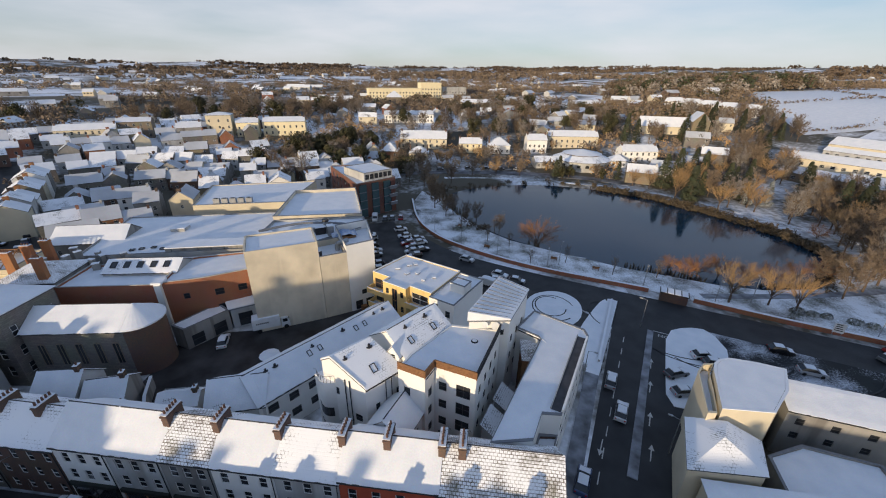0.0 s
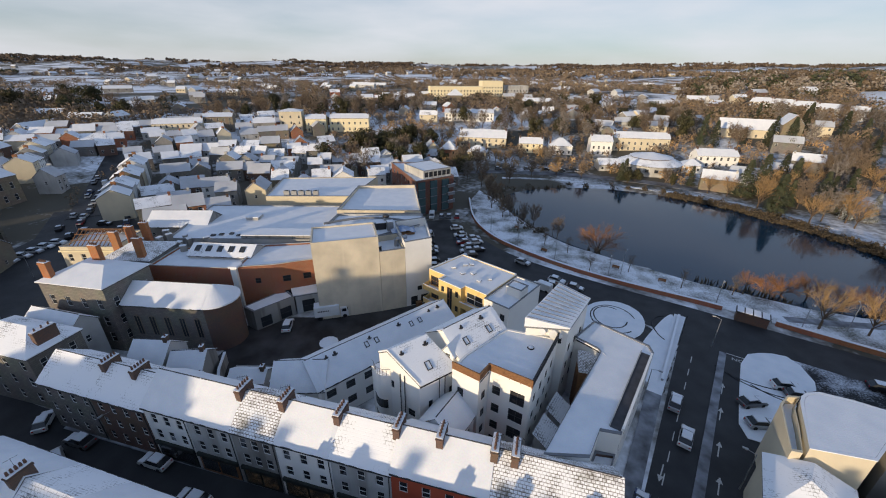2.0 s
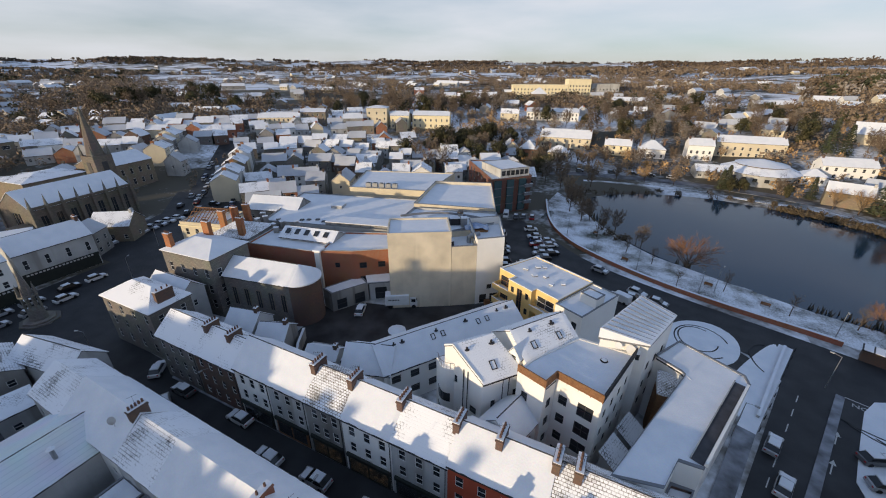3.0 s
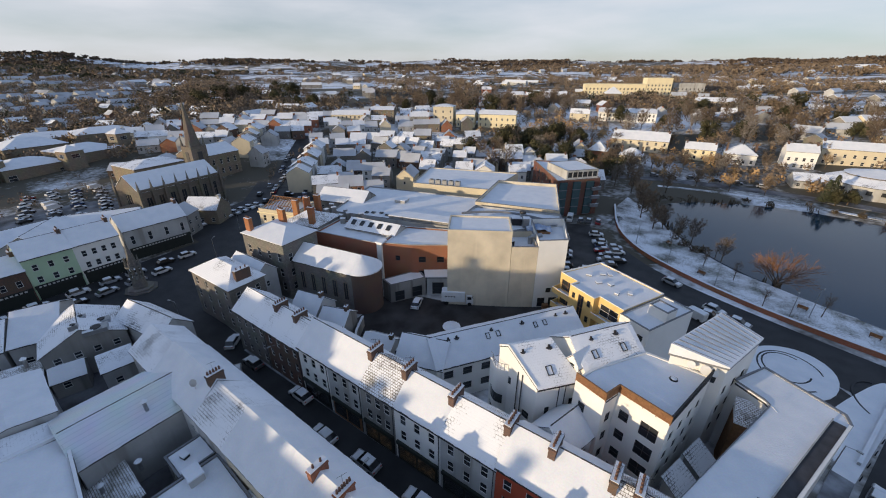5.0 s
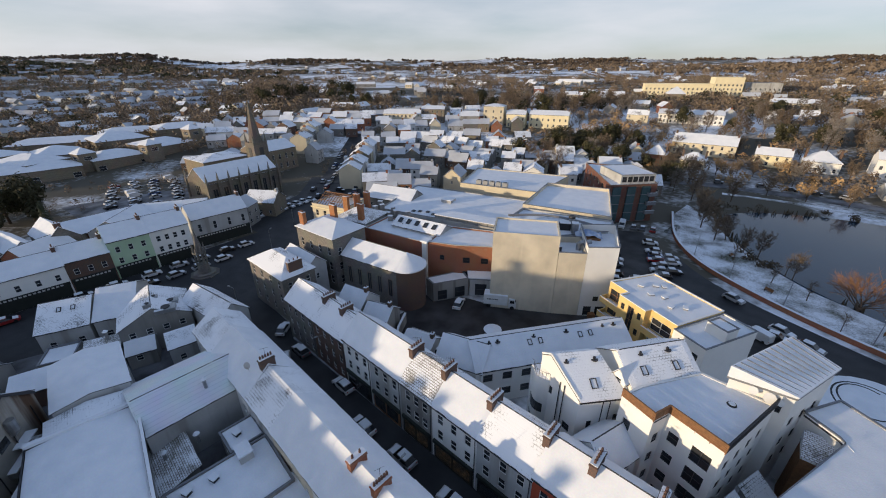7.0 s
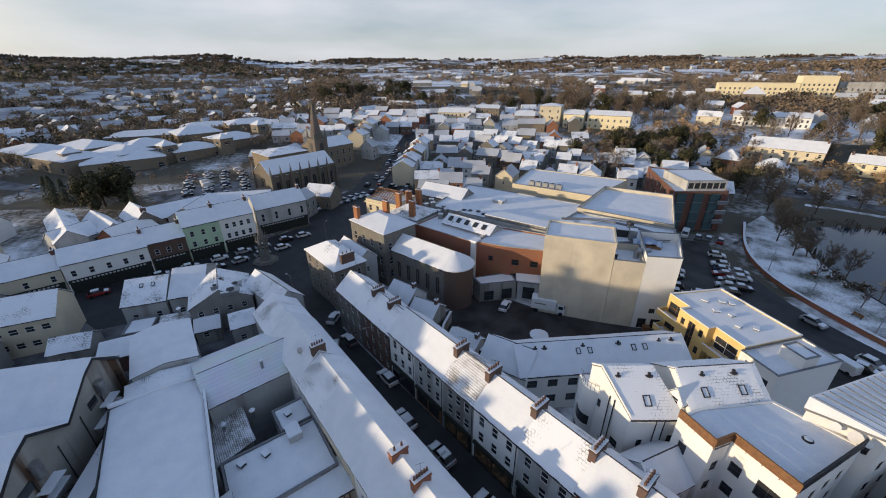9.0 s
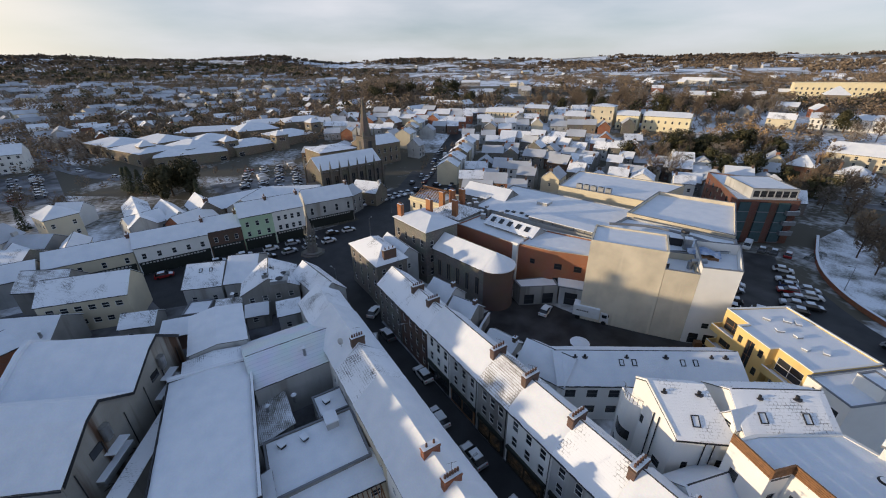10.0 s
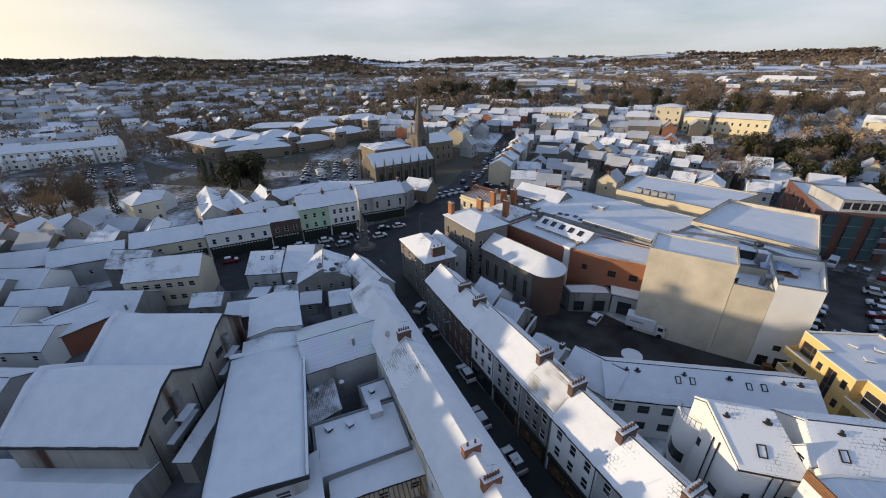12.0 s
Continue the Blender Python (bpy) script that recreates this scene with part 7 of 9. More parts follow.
def far_village(n, az0, az1, d0, d1, base, gap, seed, roof="snow"):
    """Houses too far off to tell apart, with walls, roofs and dark windows."""
    r, g, mats = random.Random(seed), Geo(), []
    made = 0
    for _ in range(n * 12):
        az, d = math.radians(r.uniform(az0, az1)), r.uniform(d0, d1)
        x, y = -d * math.sin(az), d * math.cos(az)
        row = 26.0
        c, s = math.cos(math.radians(base)), math.sin(math.radians(base))
        u, v = x * c + y * s, -x * s + y * c
        v = round(v / row) * row + r.uniform(-3, 3) + 14 * noise.noise(Vector((u / 110, v / 110, 8)))
        x, y = u * c - v * s, u * s + v * c
        if noise.noise(Vector((x / 150, y / 150, 12.0))) < -0.08 or not free_of(x, y, gap):
            continue
        PLACED.append((x, y, 5.0))
        L, D, e = r.choice((8, 9, 11, 13, 18, 24)) * r.uniform(0.9, 1.1), r.uniform(7, 9), r.uniform(3.0, 5.6)
        at = pose(x, y, land(x, y) - 0.3, 0, 0, base + r.choice((0, 0, 180, 180, 90)) + 60 * noise.noise(Vector((x / 200, y / 200, 5))) + r.uniform(-4, 4))
        n0 = len(g.f)
        h = Geo().section([(-D / 2, -1), (D / 2, -1), (D / 2, e), (0, e + 2.6), (-D / 2, e)], -L / 2, L / 2)
        k = len(h.f)
        h.section([(-D / 2 - 0.3, e - 0.1), (0, e + 2.7), (D / 2 + 0.3, e - 0.1), (D / 2 + 0.3, e + 0.15), (0, e + 3.0), (-D / 2 - 0.3, e + 0.15)][::-1], -L / 2 - 0.2, L / 2 + 0.2)
        k2 = len(h.f)
        for sy in (-1, 1):
            for i in range(3):
                h.box((i - 1) * L * 0.3 - 0.6, sy * D / 2 - 0.04, e - 2.0, (i - 1) * L * 0.3 + 0.6, sy * D / 2 + 0.04, e - 0.7)
        wall = r.choice((0, 0, 1, 4))
        mats += [wall] * k + [2] * (k2 - k) + [3] * (len(h.f) - k2)
        m0 = len(g.v)
        g.v += [tuple(at @ Vector(p)) for p in h.v]
        g.f += [tuple(i + m0 for i in f) for f in h.f]
        made += 1
        if made == n:
            break
    me = g.mesh("far_houses")
    for m in ("pale", "cream", roof, "pane", "grey"):
        me.materials.append(M[m])
    me.polygons.foreach_set("material_index", mats)
    return tagged(new("far_houses", me), "far scattered houses with snowy roofs", "houses", kind="stuff")


far_village(220, 70, 124, 330, 800, 98, 3.0, 51, "snow_shaded")
far_village(190, 66, 124, 600, 1400, 84, 4.0, 54, "snow_shaded")
far_village(90, -30, 72, 330, 800, 24, 6.0, 52)
far_village(110, -42, 70, 700, 1500, 50, 8.0, 55)
far_village(90, -45, 122, 1200, 2600, 40, 10.0, 53)


# ---- trees ----
def bare_tree(h, spread, seed, limbs=26, twigs=5000, low=0.22, width=0.0030):
    """Trunk with rising limbs, and an egg-shaped crown of fine twigs; returns two meshes' geometry."""
    r = random.Random(seed)
    wood, fine = Geo(), Geo()
    lean = Vector((r.uniform(-0.04, 0.04), r.uniform(-0.04, 0.04), 1)) * h
    wood.bar((0, 0, -0.3), lean * 0.3, h * 0.022, 7, h * 0.016)
    wood.bar(lean * 0.3, lean * 0.88, h * 0.016, 6, h * 0.003)
    shoots = [(lean * 0.6, lean * 0.95)]
    for i in range(limbs):
        t = low + (0.86 - low) * (i + r.random()) / limbs
        p = lean * t
        a = 2.4 * i + r.uniform(-0.5, 0.5)
        k = (t - low) / (1 - low)
        reach = h * spread * 0.40 * (0.55 + 1.3 * k * (1 - k) - 0.35 * k) * r.uniform(0.75, 1.2)
        out = Vector((math.cos(a), math.sin(a), 0))
        bend = p + out * reach * 0.55 + Vector((0, 0, reach * r.uniform(0.25, 0.5)))
        q = bend + out * reach * 0.45 + Vector((0, 0, reach * r.uniform(0.5, 0.95)))
        wood.bar(p, bend, h * 0.0075, 5, h * 0.005)
        wood.bar(bend, q, h * 0.005, 4, h * 0.002)
        shoots += [(p.lerp(bend, 0.35), bend), (bend, q)]
        for _ in range(5):
            b = (p.lerp(bend, r.uniform(0.4, 1)) if r.random() < 0.5 else bend.lerp(q, r.random()))
            e = b + (out * 0.5 + Vector((r.uniform(-1, 1), r.uniform(-1, 1), r.uniform(0.0, 1.1)))).normalized() * h * r.uniform(0.07, 0.13)
            wood.bar(b, e, h * 0.003, 3, h * 0.0012)
            shoots.append((b, e))
    for _ in range(twigs):
        p, q = r.choice(shoots)
        a = p.lerp(q, r.uniform(0.05, 1.0)) + Vector((r.gauss(0, 1), r.gauss(0, 1), r.gauss(0, 1))) * h * 0.018
        d = ((q - p).normalized() * 0.8 + Vector((r.uniform(-1, 1), r.uniform(-1, 1), r.uniform(-0.2, 1.1)))).normalized()
        b = a + d * r.uniform(0.04, 0.10) * h
        s = d.cross(Vector((r.uniform(-1, 1), r.uniform(-1, 1), r.uniform(-1, 1)))).normalized() * h * width
        fine.face(a - s, a + s, b)
    return wood, fine


def fan_tree(h, seed, first=9, spread=0.62, low=0.16, fine_n=3, droop=0.0):
    """A short trunk with limbs fanning up from it and forking into fine shoots; returns two meshes' geometry."""
    r = random.Random(seed)
    wood, fine = Geo(), Geo()
    wood.bar((0, 0, -0.3), (0, 0, h * low), h * 0.024, 7, h * 0.019)
    level = []
    for i in range(first):
        a, lift = 2 * math.pi * (i + r.uniform(-0.3, 0.3)) / first, r.uniform(0.75, 1.7)
        d = Vector((math.cos(a) * spread, math.sin(a) * spread, lift * 0.62)).normalized()
        b = Vector((0, 0, h * (low + r.uniform(-0.03, 0.12))))
        e = b + d * h * r.uniform(0.24, 0.34)
        wood.bar(b, e, h * 0.010, 5, h * 0.006)
        level.append((b, e, d))
    for depth, (k, ln, rad) in enumerate(((5, 0.22, 0.0046), (5, 0.15, 0.0030), (fine_n, 0.11, 0.0020))):
        nxt = []
        for b, e, d in level:
            for i in range(k):
                t = r.uniform(0.35, 1.0) if i else 1.0
                p = b.lerp(e, t)
                q = (d + Vector((r.gauss(0, 0.36), r.gauss(0, 0.36), r.gauss(0.12 - droop * depth, 0.30)))).normalized()
                f = p + q * h * ln * r.uniform(0.7, 1.2)
                side = q.cross(Vector((0, 0, 1))).normalized() * h * rad
                over = q.cross(side).normalized() * h * rad
                m0 = len(fine.v)
                fine.v += [tuple(p + side), tuple(p - side * 0.5 + over * 0.87), tuple(p - side * 0.5 - over * 0.87), tuple(f)]
                fine.f += [(m0, m0 + 1, m0 + 3), (m0 + 1, m0 + 2, m0 + 3), (m0 + 2, m0, m0 + 3)]
                nxt.append((p, f, q))
        level = nxt
    return wood, fine


def conifer(h, seed, n=900):
    r = random.Random(seed)
    wood, fine = Geo().cylinder(0, 0, -0.3, h * 0.9, h * 0.02, 6, 0.02), Geo()
    for _ in range(n):
        t = r.random() ** 0.75
        z = h * (0.1 + 0.9 * (1 - t)) if False else h * (0.08 + 0.92 * r.random() ** 1.2)
        rad = h * 0.22 * (1 - z / h) ** 0.8 * r.uniform(0.35, 1.15) + 0.1
        a = r.uniform(0, 2 * math.pi)
        c = Vector((math.cos(a) * rad, math.sin(a) * rad, z))
        o = Vector((math.cos(a), math.sin(a), -0.5)) * h * 0.05
        s = Vector((-math.sin(a), math.cos(a), r.uniform(-0.3, 0.3))) * h * r.uniform(0.015, 0.04)
        fine.face(c - s, c + s, c + o + Vector((0, 0, r.uniform(-0.2, 0.2))))
    return wood, fine


def leafy(h, seed, n=2200):
    r = random.Random(seed)
    wood, fine = Geo().cylinder(0, 0, -0.3, h * 0.6, h * 0.03, 8, h * 0.012), Geo()
    blobs = [(Vector((r.uniform(-0.26, 0.26) * h, r.uniform(-0.26, 0.26) * h, h * r.uniform(0.3, 0.84))), h * r.uniform(0.12, 0.22)) for _ in range(16)]
    for _ in range(n):
        c, q = r.choice(blobs)
        d = Vector((r.gauss(0, 1), r.gauss(0, 1), r.gauss(0, 1))).normalized()
        p = c + d * q * r.uniform(0.7, 1.08)
        s = d.cross(Vector((r.uniform(-1, 1), r.uniform(-1, 1), r.uniform(-1, 1)))).normalized() * h * r.uniform(0.015, 0.035)
        u = d.cross(s).normalized() * h * r.uniform(0.015, 0.035) + d * 0.1
        fine.face(p - s, p + u, p + s, p - u)
    return wood, fine


def tree_kind(name, label, geos, crown):
    ob = thing(name, label, "tree", 0, 0)
    part("trunk", geos[0], "bark", ob)
    part("crown", geos[1], crown, ob)
    return ob


KINDS = {
    "bare": [tree_kind("bare_tree", "leafless broad tree with fine brown twigs", bare_tree(10, 1.05, s, 24, 2300, 0.22, 0.0043), "twig") for s in (1, 2, 3)],
    "gold": [tree_kind("bare_tree", "leafless tree with golden fanning branches", fan_tree(10, s, 10, 0.40, 0.2, 3, -0.05), "twig_gold") for s in (4, 5)],
    "willow": [tree_kind("willow", "low spreading willow with orange-brown shoots", fan_tree(7, s, 12, 0.85, 0.05, 4, 0.12), "twig_orange") for s in (24, 25)],
    "frost": [tree_kind("bare_tree", "leafless tree with frosted twigs", bare_tree(10, 1.15, s, 24, 2300, 0.22, 0.0043), "twig_frost") for s in (6, 7)],
    "sapling": [tree_kind("young_tree", "slender leafless young tree on the lawn", bare_tree(6, 0.6, s, 14, 420, 0.35, 0.0026), "twig") for s in (14, 15)],
    "conifer": [tree_kind("conifer", "dark green conifer dusted with snow", conifer(12, s), "needle") for s in (8, 9)],
    "snowy": [tree_kind("conifer", "tall conifer laden with snow", conifer(11, 10, 800), "needle_snow")],
    "ever": [tree_kind("evergreen_tree", "broad dark evergreen tree", leafy(12, 11), "ever"), tree_kind("evergreen_tree", "broad dark evergreen tree", leafy(11, 12), "ever")],
}
FIRST = {id(o): True for some in KINDS.values() for o in some}
tr = random.Random(21)


def plant(kind, x, y, s=1.0):
    src = tr.choice(KINDS[kind])
    m = pose(x, y, land(x, y) - 0.1, 0, 0, tr.uniform(0, 360))
    if FIRST.pop(id(src), None):
        ob = src
        ob.matrix_basis = m
    else:
        ob = copy_thing(src, m)
    ob.scale = (s * tr.uniform(0.9, 1.1), s * tr.uniform(0.9, 1.1), s)
    return ob


# lakeside trees
for kind, x, y, s in (("willow", 20.3, 109.0, 1.8), ("gold", 60.9, 81.8, 1.12), ("gold", 69.4, 81.4, 1.02), ("gold", 73.6, 79.0, 1.08), ("bare", 89.2, 86.0, 1.0), ("willow", 56.8, 94.2, 1.0), ("willow", 61.0, 96.0, 1.1), ("willow", 66.0, 95.5, 1.15), ("willow", 72.0, 93.0, 1.0), ("willow", 78.0, 93.5, 1.1), ("willow", 54.4, 98.2, 0.8), ("willow", 85.0, 95.5, 1.0), ("willow", 92.0, 97.0, 1.1), ("bare", -6.5, 135, 0.75), ("bare", -1.5, 128.5, 0.7), ("bare", 9.5, 118.5, 0.65), ("bare", -13, 150, 0.8), ("bare", -17, 158, 0.85), ("bare", 97, 90, 1.1), ("frost", 104, 94, 1.2),
                      ("sapling", 12.0, 107.5, 0.9), ("sapling", 5.5, 112.0, 0.9), ("sapling", 49, 92.5, 0.9), ("sapling", -3, 121, 0.9), ("sapling", 17, 97, 0.8), ("sapling", 38, 93, 0.9), ("sapling", 27, 99, 0.9), ("bare", -9, 133, 0.8),
                      ("bare", -14, 142, 0.9), ("gold", -17, 163, 0.9), ("bare", -10, 180, 0.9), ("bare", -22, 172, 1.0), ("frost", -30, 180, 0.9), ("bare", 2, 128, 0.7), ("sapling", 8, 119, 0.9), ("bare", 89, 93, 0.9),
                      ("conifer", 42, 199, 0.75), ("ever", 45, 196, 0.55), ("ever", 64, 195, 0.5), ("gold", 76, 186, 0.9), ("conifer", 88, 183, 1.35), ("conifer", 95, 186, 1.5), ("gold", 99, 176, 1.1), ("bare", 103, 172, 1.1),
                      ("conifer", 109, 200, 1.2), ("conifer", 116, 178, 1.0), ("snowy", 113, 162, 1.0), ("snowy", 119, 160, 1.0), ("conifer", 96, 262, 1.5), ("conifer", 101, 258, 1.3), ("conifer", 150, 215, 1.35), ("ever", 134, 250, 0.8),
                      ("conifer", 44, 200, 0.9), ("ever", 49, 199, 0.6), ("bare", 24, 198, 0.8), ("gold", 12, 197, 0.8), ("bare", 0, 197, 0.8), ("conifer", 72, 196, 0.8), ("bare", 62, 198, 0.7), ("gold", 82, 182, 1.0), ("gold", 110, 152, 1.0), ("gold", 118, 145, 1.1), ("bare", 123, 138, 1.1), ("gold", 129, 132, 1.2), ("bare", 131, 124, 1.1), ("bare", 136, 118, 1.2), ("gold", 140, 128, 1.1),
                      ("ever", -193, -2, 1.4), ("ever", -186, -6, 1.2), ("ever", -189, 4, 1.35), ("ever", -197, 3, 1.2), ("conifer", -206, -15, 1.0), ("conifer", -212, -17, 0.9), ("conifer", -203, -12, 0.9), ("conifer", -176, 6, 0.8), ("bare", -182, -34, 0.9), ("conifer", -178, -44, 0.7),
                      ("ever", -110, 192, 0.95), ("ever", -103, 200, 0.9), ("bare", -94, 192, 1.2), ("conifer", -86, 200, 1.0), ("ever", -84, 194, 0.8), ("bare", -100, 186, 1.2), ("frost", -76, 206, 1.1), ("frost", -68, 200, 1.0)):
    plant(kind, x, y, s)


def grove(poly, n, kinds, s0, s1, gap=4.0):
    xs, ys = [p[0] for p in poly], [p[1] for p in poly]
    made = 0
    for _ in range(n * 20):
        x, y = tr.uniform(min(xs), max(xs)), tr.uniform(min(ys), max(ys))
        if inside(poly, x, y) and all((x - a) ** 2 + (y - b) ** 2 > (q * 0.6 + gap) ** 2 for a, b, q in PLACED):
            plant(tr.choice(kinds), x, y, tr.uniform(s0, s1))
            PLACED.append((x, y, 1.0))
            made += 1
            if made == n:
                return


grove([(100, 96), (114, 96), (128, 98), (142, 116), (128, 134), (114, 128), (108, 110)], 26, ["bare", "willow", "gold", "bare"], 0.9, 1.25, 2.2)
grove([(84, 172), (100, 150), (135, 118), (165, 150), (158, 192), (128, 222), (100, 212)], 54, ["bare", "gold", "bare", "frost", "gold", "conifer"], 0.9, 1.4, 3.0)
grove([(128, 220), (160, 195), (205, 262), (195, 330), (150, 330), (110, 265)], 40, ["bare", "frost", "bare", "conifer"], 0.9, 1.4)
grove([(-60, 262), (100, 268), (110, 420), (-30, 405), (-66, 330)], 72, ["bare", "frost", "bare", "ever", "frost", "bare"], 0.8, 1.3)
grove([(-60, 190), (-20, 192), (60, 246), (100, 262), (-60, 262)], 26, ["bare", "bare", "frost", "gold"], 0.6, 0.95)
grove([(-95, 168), (-60, 164), (-28, 190), (-52, 212), (-62, 250), (-105, 235)], 34, ["bare", "frost", "bare", "ever"], 0.8, 1.3)
grove([(-230, 240), (-120, 275), (-80, 330), (-140, 400), (-270, 330)], 44, ["bare", "ever", "frost", "bare", "bare"], 1.0, 1.5)
grove([(-206, -78), (-178, -74), (-172, -52), (-196, -44), (-206, -56)], 16, ["bare", "bare", "gold"], 0.9, 1.4, 2.0)
grove([(-300, -60), (-270, -30), (-300, -20), (-340, -50)], 10, ["bare", "frost"], 0.6, 0.9)
grove([(-420, 150), (-300, 190), (-260, 250), (-400, 300)], 22, ["bare", "ever", "bare"], 1.1, 1.5)


# far woods and hedges: too many to tell apart
def tuft(g, x, y, z, h, w, n, r):
    """A round crown of loose sprays over a short stem."""
    size = w * (0.62 if n < 12 else 0.42 if n < 30 else 0.27)
    squash = r.uniform(0.8, 1.1)
    for _ in range(n):
        d = Vector((r.gauss(0, 1), r.gauss(0, 1), r.gauss(0, 0.9))).normalized() * r.uniform(0.45, 1.0)
        c = Vector((x + d.x * w * squash, y + d.y * w, z + h * 0.54 + d.z * h * 0.42))
        s = Vector((r.uniform(-1, 1), r.uniform(-1, 1), r.uniform(-0.7, 0.7))).normalized() * size * r.uniform(0.5, 1)
        u = s.cross(Vector((r.uniform(-1, 1), r.uniform(-1, 1), r.uniform(-1, 1)))).normalized() * size * r.uniform(0.4, 0.9)
        g.face(c - s, c - u * 0.6, c + s, c + u)


def wooded(x, y, seed=0.0):
    k = 230 if x * x + y * y < 800 ** 2 else 420
    return noise.noise(Vector((x / k, y / (k * 0.65), 2.7))) + 0.45 * noise.noise(Vector((x / 60, y / 60, seed)))


def woods(name, mat, label, seed, n, az0, az1, d0, d1, h0, h1, mask=0.05, shards=26, power=1.0, wide=0.43):
    r, g, made = random.Random(seed), Geo(), 0
    near = [p for p in PLACED if d0 - 30 < math.hypot(p[0], p[1]) < d1 + 30]
    for _ in range(n * 8):
        az, d = math.radians(r.uniform(az0, az1)), d0 + (d1 - d0) * r.random() ** power
        x, y = -d * math.sin(az), d * math.cos(az)
        if wooded(x, y, seed * 0.61) < mask or inside(CLEAR[11], x, y) or inside(CLEAR[0], x, y):
            continue
        if any((x - a) ** 2 + (y - b) ** 2 < (q + 3) ** 2 for a, b, q in near):
            continue
        h = r.uniform(h0, h1)
        tuft(g, x, y, land(x, y) - 0.3, h, h * wide * r.uniform(0.85, 1.15), shards, r)
        made += 1
        if made == n:
            break
    return tagged(new(name, g.mesh(name, mat)), label, "woods", kind="stuff")


woods("woods", "twig", "brown leafless woods on the rise", 3, 4200, -42, 66, 330, 1000, 6, 11, -0.06, 30)
woods("woods", "twig", "brown leafless woods beyond the town", 4, 3600, 62, 122, 260, 1050, 5, 10, -0.04, 30)
woods("woods", "twig", "brown thickets among the villas by the lake", 23, 260, -34, 32, 205, 335, 3.5, 8, -0.3, 60)
woods("woods", "twig_gold", "golden thickets among the villas by the lake", 24, 150, -34, 30, 205, 335, 3, 7, -0.3, 60)
woods("woods", "twig", "belt of brown woods behind the town", 21, 1500, -4, 98, 325, 600, 6, 11, -0.18, 46)
woods("woods", "ever", "dark evergreens in the wood behind the town", 22, 150, 0, 98, 325, 560, 7, 12, -0.1, 60)
woods("woods", "twig_gold", "golden-brown thickets among the houses", 13, 620, -40, 122, 300, 760, 4, 8, -0.15, 40)
woods("woods", "ever", "dark evergreen woods on the rise", 5, 380, -40, 115, 330, 1100, 7, 11, 0.2, 40)
woods("woods", "twig_frost", "frosted thickets between the houses", 6, 620, -35, 118, 290, 760, 4, 8, -0.15, 40)
woods("far_woods", "twig", "far brown woods and hedgerows", 7, 4600, -48, 125, 950, 2000, 7, 11, -0.08, 18, 1.0, 1.0)
woods("far_woods", "ever", "dark woods on the far slopes", 11, 900, 50, 125, 900, 2300, 8, 12, 0.1, 20, 1.0, 1.0)
woods("far_woods", "bark", "dark woods on the skyline", 8, 4200, -48, 125, 1700, 3700, 9, 14, 0.0, 14, 1.0, 1.5)
woods("woods", "twig", "tall mixed wood above the snowy field", 9, 420, -38, -17, 478, 700, 11, 19, -0.6, 70)
woods("woods", "needle", "dark conifers above the snowy field", 10, 80, -37, -18, 478, 640, 13, 20, -0.3, 70)
woods("woods", "twig_frost", "pale sunlit wood above the snowy field", 17, 240, -38, -17, 470, 640, 9, 17, -0.6, 70)
woods("woods", "twig", "brown thicket beside the snowy field", 18, 160, -31, -16, 330, 480, 5, 10, -0.6, 60)
woods("garden_bushes", "twig", "brown garden bushes and saplings", 12, 560, 15, 118, 190, 420, 2.0, 4.5, -0.5, 34)


def hedges(seed, n, az0, az1, d0, d1, low, high):
    r, g = random.Random(seed), Geo()
    near = [p for p in PLACED if math.hypot(p[0], p[1]) > d0 - 100]
    for _ in range(n):
        az, d = math.radians(r.uniform(az0, az1)), r.uniform(d0, d1)
        x, y = -d * math.sin(az), d * math.cos(az)
        a = 0.6 + 0.5 * noise.noise(Vector((x / 900, y / 900, 7))) + r.choice((0, math.pi / 2)) + r.uniform(-0.2, 0.2)
        m = r.randint(16, 40)
        for i in range(m):
            px, py = x + math.cos(a) * (i - m / 2) * 4.5, y + math.sin(a) * (i - m / 2) * 4.5
            if inside(CLEAR[11], px, py) or math.hypot(px, py) < 330 or any((px - p) ** 2 + (py - q) ** 2 < (w + 2) ** 2 for p, q, w in near[:160]):
                continue
            h = r.uniform(low, high) * (1.8 if r.random() < 0.12 else 1)
            tuft(g, px, py, land(px, py) - 0.3, h, 2.6, 9, r)
    return tagged(new("hedgerow", g.mesh("hedgerow", "twig")), "brown hedgerows between snowy fields", "hedge", kind="stuff")


hedges(31, 170, -45, 122, 420, 1400, 1.5, 4.0)
hedges(32, 300, -48, 124, 1200, 3600, 2.0, 5.0)

# the open snowy field
field = Geo()
fa, fb, fc, fd = Vector((204, 264)), Vector((262, 432)), Vector((430, 470)), Vector((440, 290))
fn = 26
for i in range(fn + 1):
    for j in range(fn + 1):
        p = fa.lerp(fb, j / fn).lerp(fd.lerp(fc, j / fn), i / fn)
        field.v.append((p.x, p.y, land(p.x, p.y) + 0.35))
field.f = [(i * (fn + 1) + j, (i + 1) * (fn + 1) + j, (i + 1) * (fn + 1) + j + 1, i * (fn + 1) + j + 1) for i in range(fn) for j in range(fn)]
tagged(new("field", field.mesh("field", "snow", True)), "open field under unbroken white snow", "field", kind="structure")

